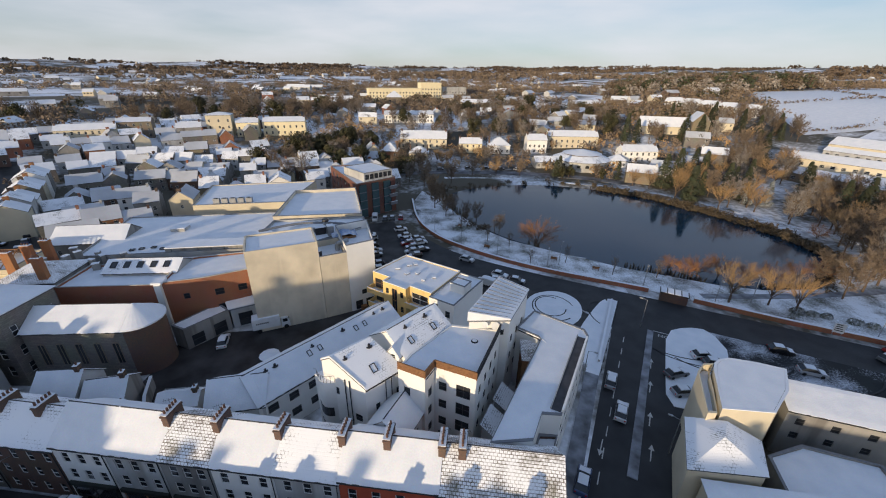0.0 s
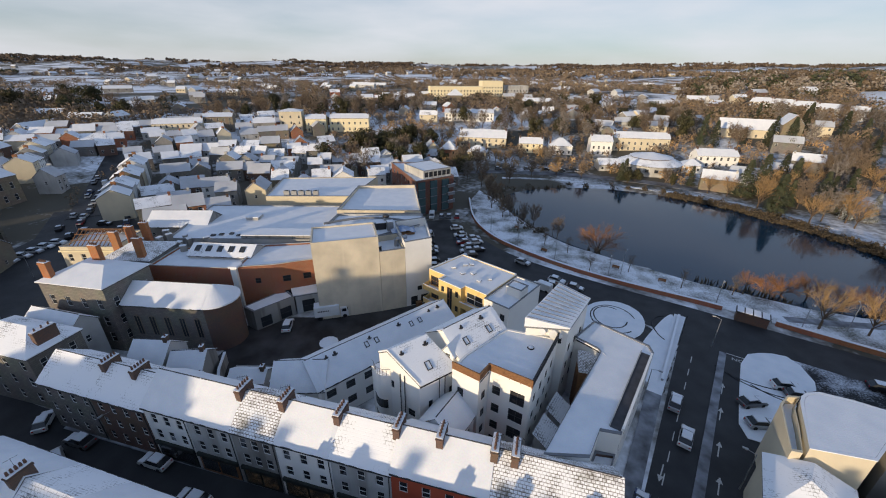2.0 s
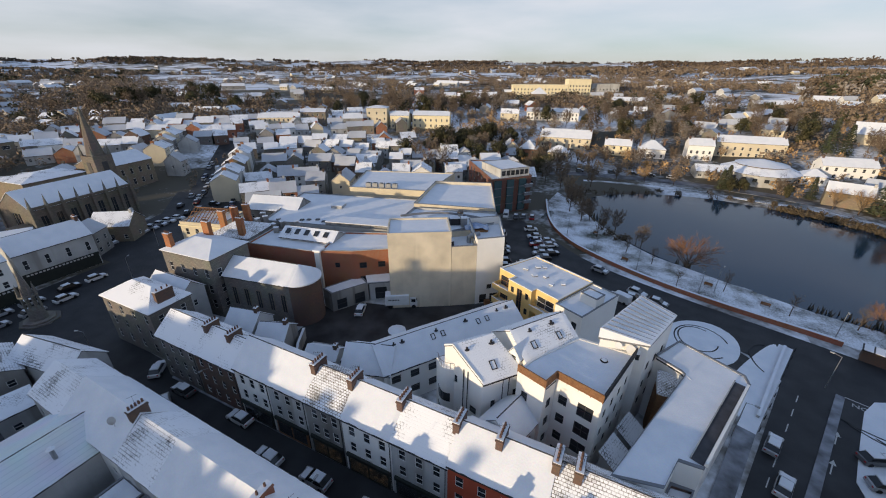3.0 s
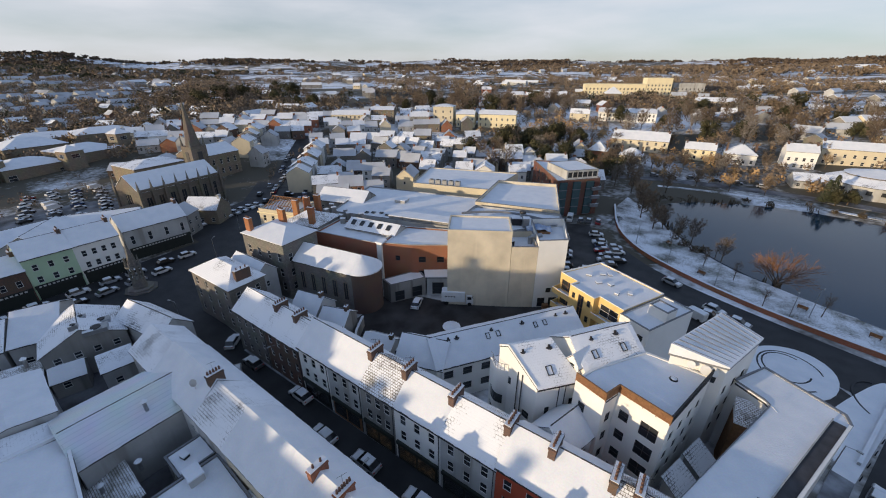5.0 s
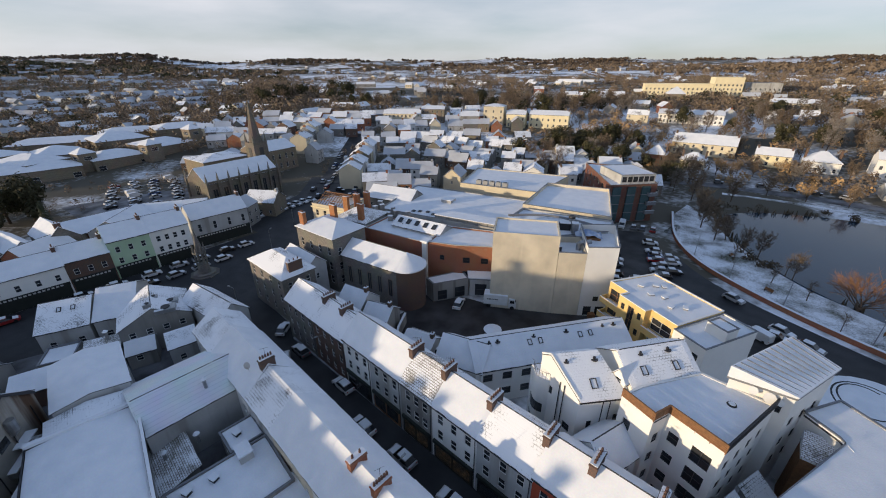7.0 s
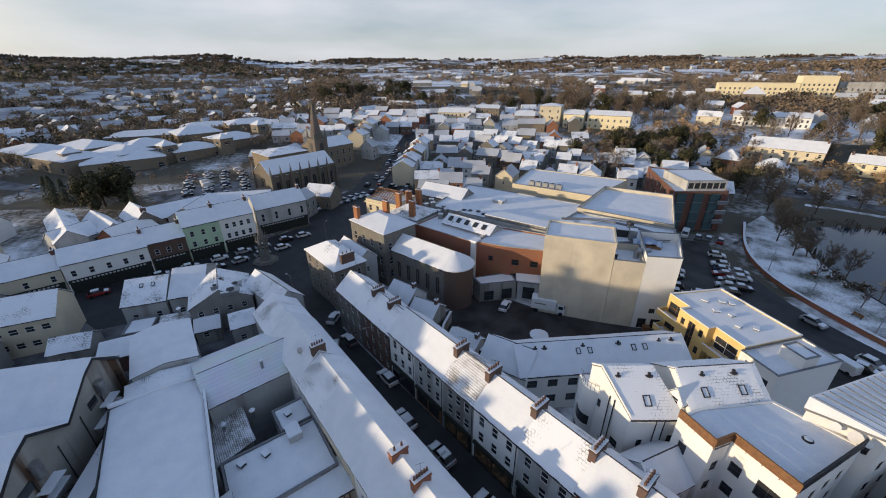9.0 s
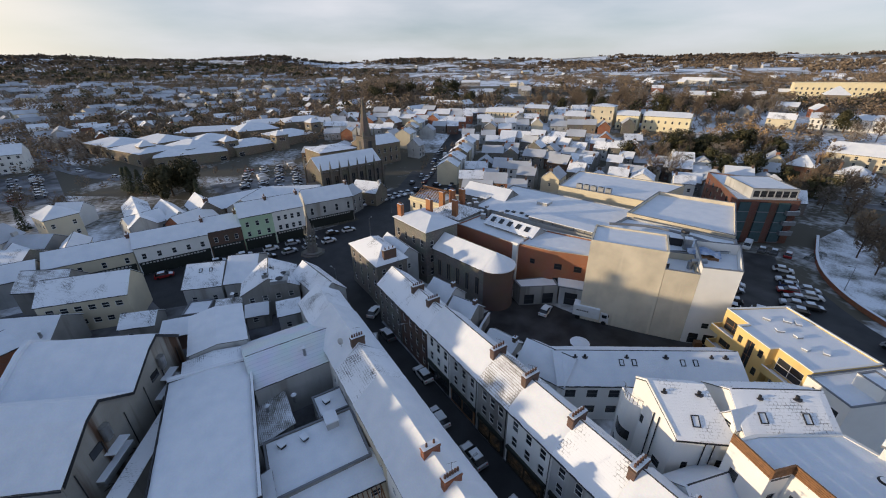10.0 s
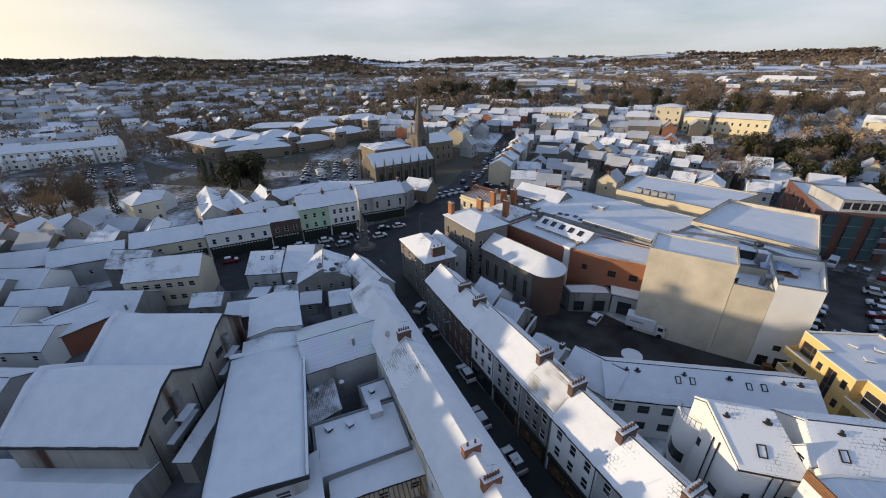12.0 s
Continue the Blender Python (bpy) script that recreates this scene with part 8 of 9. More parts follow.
# hedges across the field
hedge, hr = Geo(), random.Random(71)
for (xa, ya), (xb, yb) in (((236, 352), (425, 372)), ((318, 300), (352, 456)), ((208, 270), (430, 300))):
    n = int(math.hypot(xb - xa, yb - ya) / 3.2)
    for i in range(n):
        if hr.random() < 0.8:
            px, py = xa + (xb - xa) * i / n + hr.uniform(-1, 1), ya + (yb - ya) * i / n + hr.uniform(-1, 1)
            tuft(hedge, px, py, land(px, py), hr.uniform(1.5, 3.4) * (2.2 if hr.random() < 0.1 else 1), hr.uniform(1.2, 2.2), 16, hr)
tagged(new("field_hedge", hedge.mesh("field_hedge", "twig")), "brown hedges dividing the snowy field", "hedge", kind="stuff")

# shrubs on the far shore
shrubs, sr = Geo(), random.Random(8)
bank = smooth_loop(LAKE, 2)
for i in range(420):
    x, y = sr.choice(bank)
    out = sr.uniform(0.2, 5.0)
    k = math.hypot(x - 45, y - 140)
    x, y = x + (x - 45) / k * out, y + (y - 140) / k * out
    if y < 118 and x < 88 or noise.noise(Vector((x / 16, y / 16, 5.0))) < -0.12:
        continue
    h = sr.uniform(1.0, 2.8)
    tuft(shrubs, x, y, -0.3, h, h * 0.6, 34, sr)
edge = smooth_line([(60, 179), (78, 167), (92, 150), (104, 131), (108, 115), (102, 104)], 3)
for i in range(620):
    (xa, ya), (xb, yb) = [(p, q) for p, q in zip(edge, edge[1:])][sr.randrange(len(edge) - 1)]
    k, off = sr.random(), sr.uniform(-3.5, 3.0)
    x, y = xa + (xb - xa) * k + off * 0.7, ya + (yb - ya) * k + off * 0.7
    tuft(shrubs, x, y, -0.5, sr.uniform(1.2, 2.6), sr.uniform(0.7, 1.3), 26, sr)
tagged(new("shrubs", shrubs.mesh("shrubs", "reed")), "low brown shrubs along the far shore", "shrubs", kind="stuff")

# reeds and shrubs on the lake's edge
reeds, rr = Geo(), random.Random(5)
shore = smooth_loop(LAKE, 2)
for i in range(900):
    k = rr.randrange(len(shore))
    x, y = shore[k]
    if not (noise.noise(Vector((x / 14, y / 14, 1.0))) > 0.0 or x > 85):
        continue
    x, y = x + rr.uniform(-1.5, 2.0), y + rr.uniform(-1.5, 2.0)
    h = rr.uniform(0.8, 1.9)
    reeds.face((x - 0.2, y, -0.4), (x + 0.2, y + 0.1, -0.4), (x + rr.uniform(-0.4, 0.4), y + rr.uniform(-0.4, 0.4), h))
    reeds.face((x, y - 0.25, -0.4), (x + 0.1, y + 0.25, -0.4), (x + rr.uniform(-0.5, 0.5), y + rr.uniform(-0.4, 0.4), h * 0.8))
tagged(new("reeds", reeds.mesh("reeds", "reed")), "brown reeds and shrubs on the lake's edge", "reeds", kind="stuff")


# ---- vehicles ----
def car(colour, snow=True, van=False, label="", detail=True):
    ob = thing("van" if van else "car", label, "van" if van else "car", 0, 0)
    L, W, H = (4.9, 1.9, 1.95) if van else (4.25, 1.76, 1.46)
    w = W / 2
    if van:
        side = [(-L / 2, 0.3), (L / 2, 0.3), (L / 2, 0.95), (L / 2 - 0.7, 1.15), (L / 2 - 1.35, H - 0.08), (L / 2 - 1.7, H), (-L / 2 + 0.1, H), (-L / 2, H - 0.15)]
        low = side
    else:
        low = [(-L / 2, 0.32), (L / 2 - 0.05, 0.28), (L / 2, 0.62), (L / 2 - 0.25, 0.78), (L / 2 - 1.15, 0.92), (-L / 2 + 0.35, 0.95), (-L / 2 + 0.05, 0.86)]
    body = Geo()
    k = len(low)
    for y, inset in ((-w, 0.0), (w, 0.0)):
        body.v += [(x, y * (0.94 if z > 0.7 else 1.0), z) for x, z in low]
    body.f += [tuple(range(k)), tuple(reversed(range(k, 2 * k)))] + [((i + 1) % k, i, k + i, k + (i + 1) % k) for i in range(k)]
    b = part("body", body, "car_" + colour, ob)
    if not van:
        cab = Geo()
        bot = [(-L / 2 + 0.25, 0.93), (L / 2 - 1.1, 0.90)]
        tp = [(-L / 2 + 0.85, H), (L / 2 - 1.95, H)]
        cab.v = [(bot[0][0], -w * 0.93, bot[0][1]), (bot[1][0], -w * 0.93, bot[1][1]), (bot[1][0], w * 0.93, bot[1][1]), (bot[0][0], w * 0.93, bot[0][1]),
                 (tp[0][0], -w * 0.74, H - 0.05), (tp[1][0], -w * 0.74, H - 0.05), (tp[1][0], w * 0.74, H - 0.05), (tp[0][0], w * 0.74, H - 0.05)]
        cab.f = [(0, 1, 5, 4), (1, 2, 6, 5), (2, 3, 7, 6), (3, 0, 4, 7), (4, 5, 6, 7)]
        part("cabin_glass", cab, "car_glass", ob, "dark car windows")
        rf = Geo().prism([(tp[0][0] - 0.05, -w * 0.75), (tp[1][0] + 0.1, -w * 0.75), (tp[1][0] + 0.1, w * 0.75), (tp[0][0] - 0.05, w * 0.75)], H - 0.05, H + 0.03)
        r = part("roof", rf, "car_" + colour, ob)
        if snow:
            part("snow_cover", Geo().prism([(tp[0][0], -w * 0.7), (tp[1][0] + 0.05, -w * 0.7), (tp[1][0] + 0.05, w * 0.7), (tp[0][0], w * 0.7)], H + 0.03, H + 0.1), "snow", r, "snow on the roof")
            part("snow_bonnet", Geo().prism([(L / 2 - 1.1, -w * 0.8), (L / 2 - 0.25, -w * 0.75), (L / 2 - 0.25, w * 0.75), (L / 2 - 1.1, w * 0.8)], 0.75, [0.97, 0.84, 0.84, 0.97]), "snow", ob, "snow on the bonnet")
    else:
        part("windscreen", Geo().face((L / 2 - 0.72, -w * 0.85, 1.18), (L / 2 - 0.72, w * 0.85, 1.18), (L / 2 - 1.32, w * 0.8, H - 0.12), (L / 2 - 1.32, -w * 0.8, H - 0.12)).face((L / 2 - 0.69, -w * 0.85, 1.18), (L / 2 - 1.29, -w * 0.8, H - 0.12), (L / 2 - 1.29, w * 0.8, H - 0.12), (L / 2 - 0.69, w * 0.85, 1.18)), "car_glass", ob, "windscreen")
        part("snow_cover", Geo().box(-L / 2 + 0.15, -w * 0.85, H - 0.01, L / 2 - 1.75, w * 0.85, H + 0.08), "snow", ob, "snow on the roof")
    for x in (-L / 2 + 0.75, L / 2 - 0.8):
        for y in (-w + 0.08, w - 0.08):
            wh = part("wheel", Geo().bar((x, y - 0.1, 0.32), (x, y + 0.1, 0.32), 0.32, 12), "rubber", ob)
    for sy in (-1, 1):
        part("headlight", Geo().box(L / 2 - 0.06, sy * w * 0.68 - 0.15, 0.58, L / 2 + 0.005, sy * w * 0.68 + 0.15, 0.7), "lamp_clear", ob) if detail else None
    for sy in (-1, 1):
        part("tail_light", Geo().box(-L / 2 - 0.01, sy * w * 0.72 - 0.11, 0.66, -L / 2 + 0.08, sy * w * 0.72 + 0.11, 0.84), "lamp_red", ob) if detail else None
    return ob


CARS = [car("silver", True, False, "silver car with snow on its roof"), car("black", True, False, "black car with snow on roof and bonnet"), car("white", True, False, "white car dusted with snow"),
        car("blue", True, False, "dark blue car with snow on its roof"), car("red", True, False, "red car with snow on roof and bonnet"), car("grey", True, False, "grey car covered in snow"), car("white", True, True, "white van with snow on its roof")]
CARS += [car("silver", True, False, "silver car with snow on its roof", False), car("black", True, False, "black car with snow on roof and bonnet", False), car("white", True, False, "white car dusted with snow", False),
        car("blue", True, False, "dark blue car with snow on its roof", False), car("red", True, False, "red car with snow on roof and bonnet", False), car("grey", True, False, "grey car covered in snow", False), car("white", True, True, "white van with snow on its roof", False)]
used = set()
cr = random.Random(3)


def park(k, x, y, rot, z=None):
    k += 7 if math.hypot(x, y) > 100 else 0
    src = CARS[k]
    m = pose(x, y, (land(x, y) if z is None else z) + 0.05, 0, 0, rot + cr.uniform(-2, 2))
    if k in used:
        ob = copy_thing(src, m)
    else:
        used.add(k)
        ob = src
        ob.matrix_basis = m
    ob["group"] = "parked cars"
    return ob


def any_car():
    return cr.choice((0, 1, 2, 3, 5, 0, 1, 5, 2, 4, 6))


# lakeside car park, in uneven rows
for x0, y0, dx, dy, n, rot, keep in ((-22.6, 117.5, 1.05, -2.75, 8, 24, 0.88), (-17.6, 113.0, 1.1, -2.7, 5, 26, 0.8), (-31.6, 112.0, 0.95, -2.9, 9, 20, 0.8), (-33.5, 126.6, 2.9, 0.7, 4, 102, 0.9), (-19.0, 92.5, 0.6, -2.9, 3, 14, 1.0)):
    for i in range(n):
        if cr.random() < keep:
            park(any_car(), x0 + dx * i + cr.uniform(-0.5, 0.5), y0 + dy * i + cr.uniform(-0.2, 0.2), rot + cr.uniform(-5, 5) + cr.choice((0, 180)))
for k, x, y, r in ((0, -0.5, 97.2, -25), (2, 8.2, 89.0, -22), (1, 7.4, 86.2, -10), (5, 12.4, 86.3, -18), (6, 4.5, 84.6, 150), (0, 25.2, 52.7, 66), (2, 24.7, 46.0, 64), (3, 15.9, 34.0, 68),
                   (0, 36.6, 51.2, 8), (2, 44.6, 61.0, 5), (5, 45.6, 59.0, -4), (1, 60.3, 64.0, -14), (0, 61.6, 58.2, -14), (5, 37.2, 55.6, 20), (4, 82.5, 66.0, 15), (1, 85.5, 66.5, 15), (0, 76, 55, -20), (2, 89, 58, -12),
                   (5, 79.1, 63.4, 20)):
    park(k, x, y, r)
# street between the terraces
for k, x, y, r in ((2, -37.2, 22.4, 178), (0, -29.4, 22.6, 178), (2, -46.0, 25.4, 178), (1, -33.6, 19.9, 178), (3, -27.6, 19.4, 178), (1, -40.2, 20.4, 178), (6, -43.8, 20.6, 178), (0, -49, 20.8, 178), (5, -54.2, 21.4, 178), (6, -58.5, 22.2, 150), (2, -67.5, 27.0, 130), (1, -22.5, 19.1, 178), (0, -17, 18.9, 178), (2, -20.5, 22.4, 178), (5, -59, 25.6, 176), (4, -63, 22.0, 176)):
    park(k, x, y, r)
# service yard
park(2, -46.3, 56.4, 110)
park(5, -39.5, 41.5, 30)
# square and church street
for i in range(9):
    park(any_car(), -113.8 + cr.uniform(-0.3, 0.3), -8 + 6.2 * i + cr.uniform(-0.6, 0.6), 88)
for i in range(7):
    park(any_car(), -108 - 0.2 * i, -2 + 5.8 * i, 95)
for i in range(14):
    if cr.random() < 0.75:
        park(any_car(), -133.5 - 0.35 * i + cr.uniform(-0.5, 0.5), 52 + 3.1 * i, 15 + cr.uniform(-5, 5))
for i in range(3):
    park(any_car(), -100.5 - 1.1 * i + cr.uniform(-0.3, 0.3), 66 + 6.0 * i + cr.uniform(-1, 1), 102)
for i in range(11):
    for x0, y0 in ((-147, 86), (-124, 86), (-138, 82)):
        if cr.random() < 0.72:
            park(any_car(), x0 - 4.3 * i + cr.uniform(-0.6, 0.6), y0 + 4.6 * i + cr.uniform(-0.6, 0.6), 133 + cr.uniform(-5, 5), None)
for j in range(4):
    for i in range(9):
        if cr.random() < 0.78:
            park(any_car(), -176 - 5.2 * i + 1.5 * j + cr.uniform(-0.9, 0.9), 22 + 7.0 * j + 1.2 * i + cr.uniform(-0.6, 0.6), 104 + cr.uniform(-6, 6))

# by the road behind the far shore
for i in range(9):
    px, py = -44 + 8.5 * i + cr.uniform(-1, 1), (191, 196, 199.5, 203, 205, 206, 207, 207, 206)[i] + 2.5
    park(any_car(), px, py, 20 - 3 * i, land(px, py) + 0.15)
# west car park
for j in range(3):
    for i in range(9):
        if cr.random() < 0.7:
            park(any_car(), -262 + 5.0 * i + 0.6 * j, -68 + 7.5 * j + 0.9 * i + cr.uniform(-0.4, 0.4), 98 + cr.uniform(-4, 4), land(-262 + 5.0 * i, -60) + 0.14)
for px, py, rot in ((-330, -61, 14), (-296, -52, 20), (-262, -37, 30), (-240, -22, 40)):
    park(any_car(), px, py, rot, land(px, py) + 0.18)

# delivery lorry in the yard
lorry = thing("lorry", "white box lorry with snow on its roof in the yard", "lorry", -39.4, 62.0, 0.05, 29)
part("cargo_box", Geo().box(-3.4, -1.15, 0.95, 1.7, 1.15, 3.2), "canvas", lorry, "white cargo box")
lg = Geo()
for i in range(7):
    lg.box(-2.7 + i * 0.34, -1.165, 2.1, -2.7 + i * 0.34 + 0.22, -1.152, 2.4)
part("lettering", lg, "sign_dark", lorry, "dark lettering on the box")
part("cargo_snow", Geo().box(-3.35, -1.1, 3.2, 1.65, 1.1, 3.32), "snow", lorry, "snow on the cargo box")
part("chassis", Geo().box(-3.3, -0.5, 0.55, 3.3, 0.5, 0.95), "dark", lorry)
part("cab", Geo().section([(1.9, 0.5), (3.5, 0.5), (3.5, 1.5), (3.15, 2.55), (1.9, 2.6)][::-1], -1.1, 1.1), "car_white", lorry, at=Matrix(((0, 1, 0, 0), (1, 0, 0, 0), (0, 0, 1, 0), (0, 0, 0, 1))))
part("windscreen", Geo().box(3.3, -0.95, 1.55, 3.45, 0.95, 2.3), "car_glass", lorry)
part("side_window", Geo().box(2.2, -1.13, 1.6, 3.1, -1.11, 2.3), "car_glass", lorry)
for x in (-2.3, 2.7):
    for y in (-0.95, 0.95):
        part("wheel", Geo().bar((x, y - 0.16, 0.45), (x, y + 0.16, 0.45), 0.45, 12), "rubber", lorry)
parasol = thing("parasol", "open white parasol covered with snow in the yard", "parasol", -34.4, 51.6)
part("canopy", Geo().cylinder(0, 0, 2.2, 2.75, 1.75, 12, 0.1), "snow", parasol)
part("pole", Geo().cylinder(0, 0, 0, 2.2, 0.04, 8), "steel", parasol)
part("base", Geo().cylinder(0, 0, 0, 0.12, 0.4, 10), "dark", parasol)


# ---- roof and yard details ----
def skylight(x, y, z, rot, tilt, w=0.66, h=0.95, parent=None):
    """A roof window lying on a slope that falls towards local -y."""
    ob = thing("skylight", "roof window with dark frame in the snow", "skylight", x, y, z, 0, "skylights")
    ob.matrix_basis = pose(x, y, z, 0, 0, rot) @ pose(0, 0, 0, tilt, 0, 0)
    part("frame", Geo().ring([(-w / 2, -h / 2), (w / 2, -h / 2), (w / 2, h / 2), (-w / 2, h / 2)], [(-w / 2 + 0.09, -h / 2 + 0.09), (w / 2 - 0.09, -h / 2 + 0.09), (w / 2 - 0.09, h / 2 - 0.09), (-w / 2 + 0.09, h / 2 - 0.09)], -0.1, 0.1), "dark", ob)
    part("pane", Geo().box(-w / 2 + 0.08, -h / 2 + 0.08, -0.08, w / 2 - 0.08, h / 2 - 0.08, 0.03), "snow" if w < 0.95 else "pane", ob)
    return ob


def on_slope(bx, by, rot, D, eave, ridge, u, frac, lift=0.24, split=0.5):
    """A place on the front slope of a house: u along it, frac of the way up."""
    x, y = along(bx, by, rot, u, D * split * frac)
    return x, y, eave + (ridge - eave) * frac + lift, rot, math.degrees(math.atan2(ridge - eave, D * split))


for u in (9.5, 11.3, 18.2, 20.0):
    skylight(*on_slope(-27.4, 36.2, 53, 8.0, 6.8, 9.4, u, 0.62))
for u in (2.2,):
    skylight(*on_slope(*closer(-12.6, 37.1), 47.7, 9.2, 10.6 + RISE, 13.6 + RISE, u, 0.28), 0.8, 1.2)
for u in (2.2, 6.6):
    skylight(*on_slope(*closer(-8.0, 42.0), 52, 7.5, 11.6 + RISE, 14.2 + RISE, u, 0.36), 0.75, 1.1)
for u in (3.0, 5.0):
    skylight(*on_slope(-91.2, -4.8, 67, 11.0, 6.0, 9.0, u, 0.65))


def vent(x, y, z, r=0.16, h=0.35):
    ob = thing("roof_vent", "small dark vent ringed by melted snow", "vent", x, y, z, 0, "roof vents")
    part("stub", Geo().cylinder(0, 0, -0.3, h, r, 8), "dark", ob)
    part("melt_ring", Geo().cylinder(0, 0, -0.05, 0.03, r * 2.6, 9), "slate", ob, "melted patch round the vent")


for bx, by, rot, D, e, rd, us in ((-27.4, 36.2, 53, 8.0, 6.8, 9.4, (3, 4.4, 10.4, 16, 22.5, 24.5)), (*closer(-12.6, 37.1), 47.7, 9.2, 10.6 + RISE, 13.6 + RISE, (-0.4, 3.2)), (*closer(-8.0, 42.0), 52, 7.5, 11.6 + RISE, 14.2 + RISE, (2.6, 6.4))):
    for k, u in enumerate(us):
        x, y, z, _, _ = on_slope(bx, by, rot, D, e, rd, u, 0.8)
        vent(x, y, z - 0.05, 0.14 + 0.04 * (k % 2))

# timber rail round the roof terrace
rail = thing("roof_railing", "brown timber railing round the snowy roof terrace", "railing", 0, 0, 12.3 + RISE)
RAIL = FLAT[:5]
for (xa, ya), (xb, yb) in zip(RAIL, RAIL[1:]):
    n = max(2, int(math.hypot(xb - xa, yb - ya) / 1.3))
    for i in range(n + (1 if (xb, yb) == RAIL[-1] else 0)):
        x, y = xa + (xb - xa) * i / n, ya + (yb - ya) * i / n
        part("post", Geo().box(x - 0.06, y - 0.06, -0.1, x + 0.06, y + 0.06, 1.12), "wood", rail)
    for z in (0.18, 0.4, 0.62, 0.84, 1.06):
        part("rail_board", Geo().bar((xa, ya, z), (xb, yb, z), 0.128, 4), "wood" if (xb, yb) != RAIL[-1] else "dark", rail)
# melted ring on the terrace roof
hatch = thing("roof_hatch", "round dark roof light in the snow", "roof light", *closer(1.5, 46.0), 12.25 + RISE)
part("ring", Geo().cylinder(0, 0, 0, 0.16, 0.5, 14, 0.4), "dark", hatch)
part("dome", Geo().cylinder(0, 0, 0.16, 0.34, 0.36, 12, 0.15), "snow", hatch)
# stair block: rim board, dishes
for i, (x, y, z, r) in enumerate(((3.0, 49.05, 13.3, 0.45), (4.6, 49.25, 13.0, 0.6), (5.6, 49.4, 12.8, 0.38))):
    d = thing("satellite_dish", "pale satellite dish fixed to the wall", "satellite dish", *closer(x, y - 0.35), z + RISE, 0, "satellite dishes")
    part("dish", Geo().cylinder(0, 0, 0, 0.12, r * 0.3, 14, r), "canvas", d, at=pose(0, 0, 0, 60, 0, 10 * i))
    part("arm", Geo().bar((0, 0, 0), (0, 0.45, -0.1), 0.03), "steel", d)

# yellow block: balconies in the recesses, with solid parapets
def balcony(x, y, rot, w, d, z, mat, label):
    ob = thing("balcony", label, "balcony", x, y, z, rot, "balconies")
    part("slab", Geo().box(0, -d, -0.2, w, 0.0, 0), mat, ob)
    part("front_panel", Geo().box(0, -d, 0, w, -d + 0.14, 0.95), mat, ob)
    part("side_panel", Geo().box(0, -d + 0.14, 0, 0.14, 0, 0.95), mat, ob)
    part("side_panel", Geo().box(w - 0.14, -d + 0.14, 0, w, 0, 0.95), mat, ob)
    part("coping", Geo().box(-0.03, -d - 0.03, 0.95, w + 0.03, -d + 0.17, 1.02), "snow", ob, "snow on the balcony edge")
    part("shade", Geo().box(0.14, -d + 0.14, 0.0, w - 0.14, 0.0, 0.03), "snow", ob, "snow on the balcony floor")


for z in (3.3, 6.6):
    bx, by = along(YX, YY, YR, 0.0, 1.98)
    balcony(bx, by, YR, 4.38, 2.0, z, "yellow", "yellow-rendered balcony with snow on its edge")
    bx, by = along(YX, YY, YR, 10.12, 1.38)
    balcony(bx, by, YR, 4.7, 1.8, z, "yellow", "yellow-rendered balcony with snow on its edge")
wx2, wy2 = along(YX, YY, YR, 17.0, 5.0)
building("roof_hut", "small white lift hut on the flat roof", wx2, wy2, YR, 3.2, 2.6, 1.6, wall="white", roof="flat", z=9.9, parapet=0.1, category="roof hut")
for i, (u, v) in enumerate(((3.5, 6), (4.6, 8.5), (6.5, 5.2), (8.2, 6.6), (10.8, 5.0), (12.0, 7.0), (5.4, 9.6))):
    x, y = along(YX, YY, YR, u, v)
    ob = thing("roof_unit", "small roof unit covered with snow", "roof unit", x, y, 10.0, 20 * i, "roof units")
    part("box", Geo().box(-0.5, -0.35, 0, 0.5, 0.35, 0.4), "steel", ob)
    part("snow_cover", Geo().box(-0.54, -0.39, 0.4, 0.54, 0.39, 0.52), "snow", ob)
# dormer beside the roof terrace
building("dormer", "small white gabled dormer under snow", *closer(-9.0, 41.9), 68, 2.6, 1.9, 0.9, 2.2, "white", z=11.2 + RISE, rough=0, gutters=False, category="dormer", left=[(0.55, 0.05, 0.8, 0.8)])

# east wing: flat dark strip standing in for the dark recess, and parapet towards the road
ew = thing("roof_edge", "roof edge along the road side, dark strip in place of its recess", "roof edge", 0, 0, 11.2)
d = Vector((8.3, 20.1)).normalized()
nrm = Vector((-d.y, d.x))
p0, p1 = Vector((10.6, 31.0)) + d * 4.0, Vector((19.0, 50.2)) - d * 0.8
for name, a, b, z0, z1, m in (("gutter_strip", 0.35, 1.5, 0.0, 0.06, "slate"), ("inner_rim", 1.5, 1.62, 0.0, 0.35, "pale"), ("outer_rim", 0.02, 0.3, 0.0, 0.55, "white")):
    q = [p0 + nrm * a, p1 + nrm * a, p1 + nrm * b, p0 + nrm * b]
    part(name, Geo().prism([(v.x, v.y) for v in q], z0, z1), m, ew)
# light well with tiled lean-to and stair roofs inside the court
well = thing("light_well", "tiled light well roof beside the stair block", "lean-to", 9.0, 47.2, 0)
part("wall", Geo().box(-0.2, -0.2, 0, 2.6, 3.0, 8.4), "wood", well, "timber-clad wall")
part("roof", Geo().prism([(-0.3, -0.3), (2.7, -0.3), (2.7, 3.1), (-0.3, 3.1)], 8.4, [8.7, 8.7, 9.8, 9.8]), "snow_bare", well, "half-bare tiled roof")
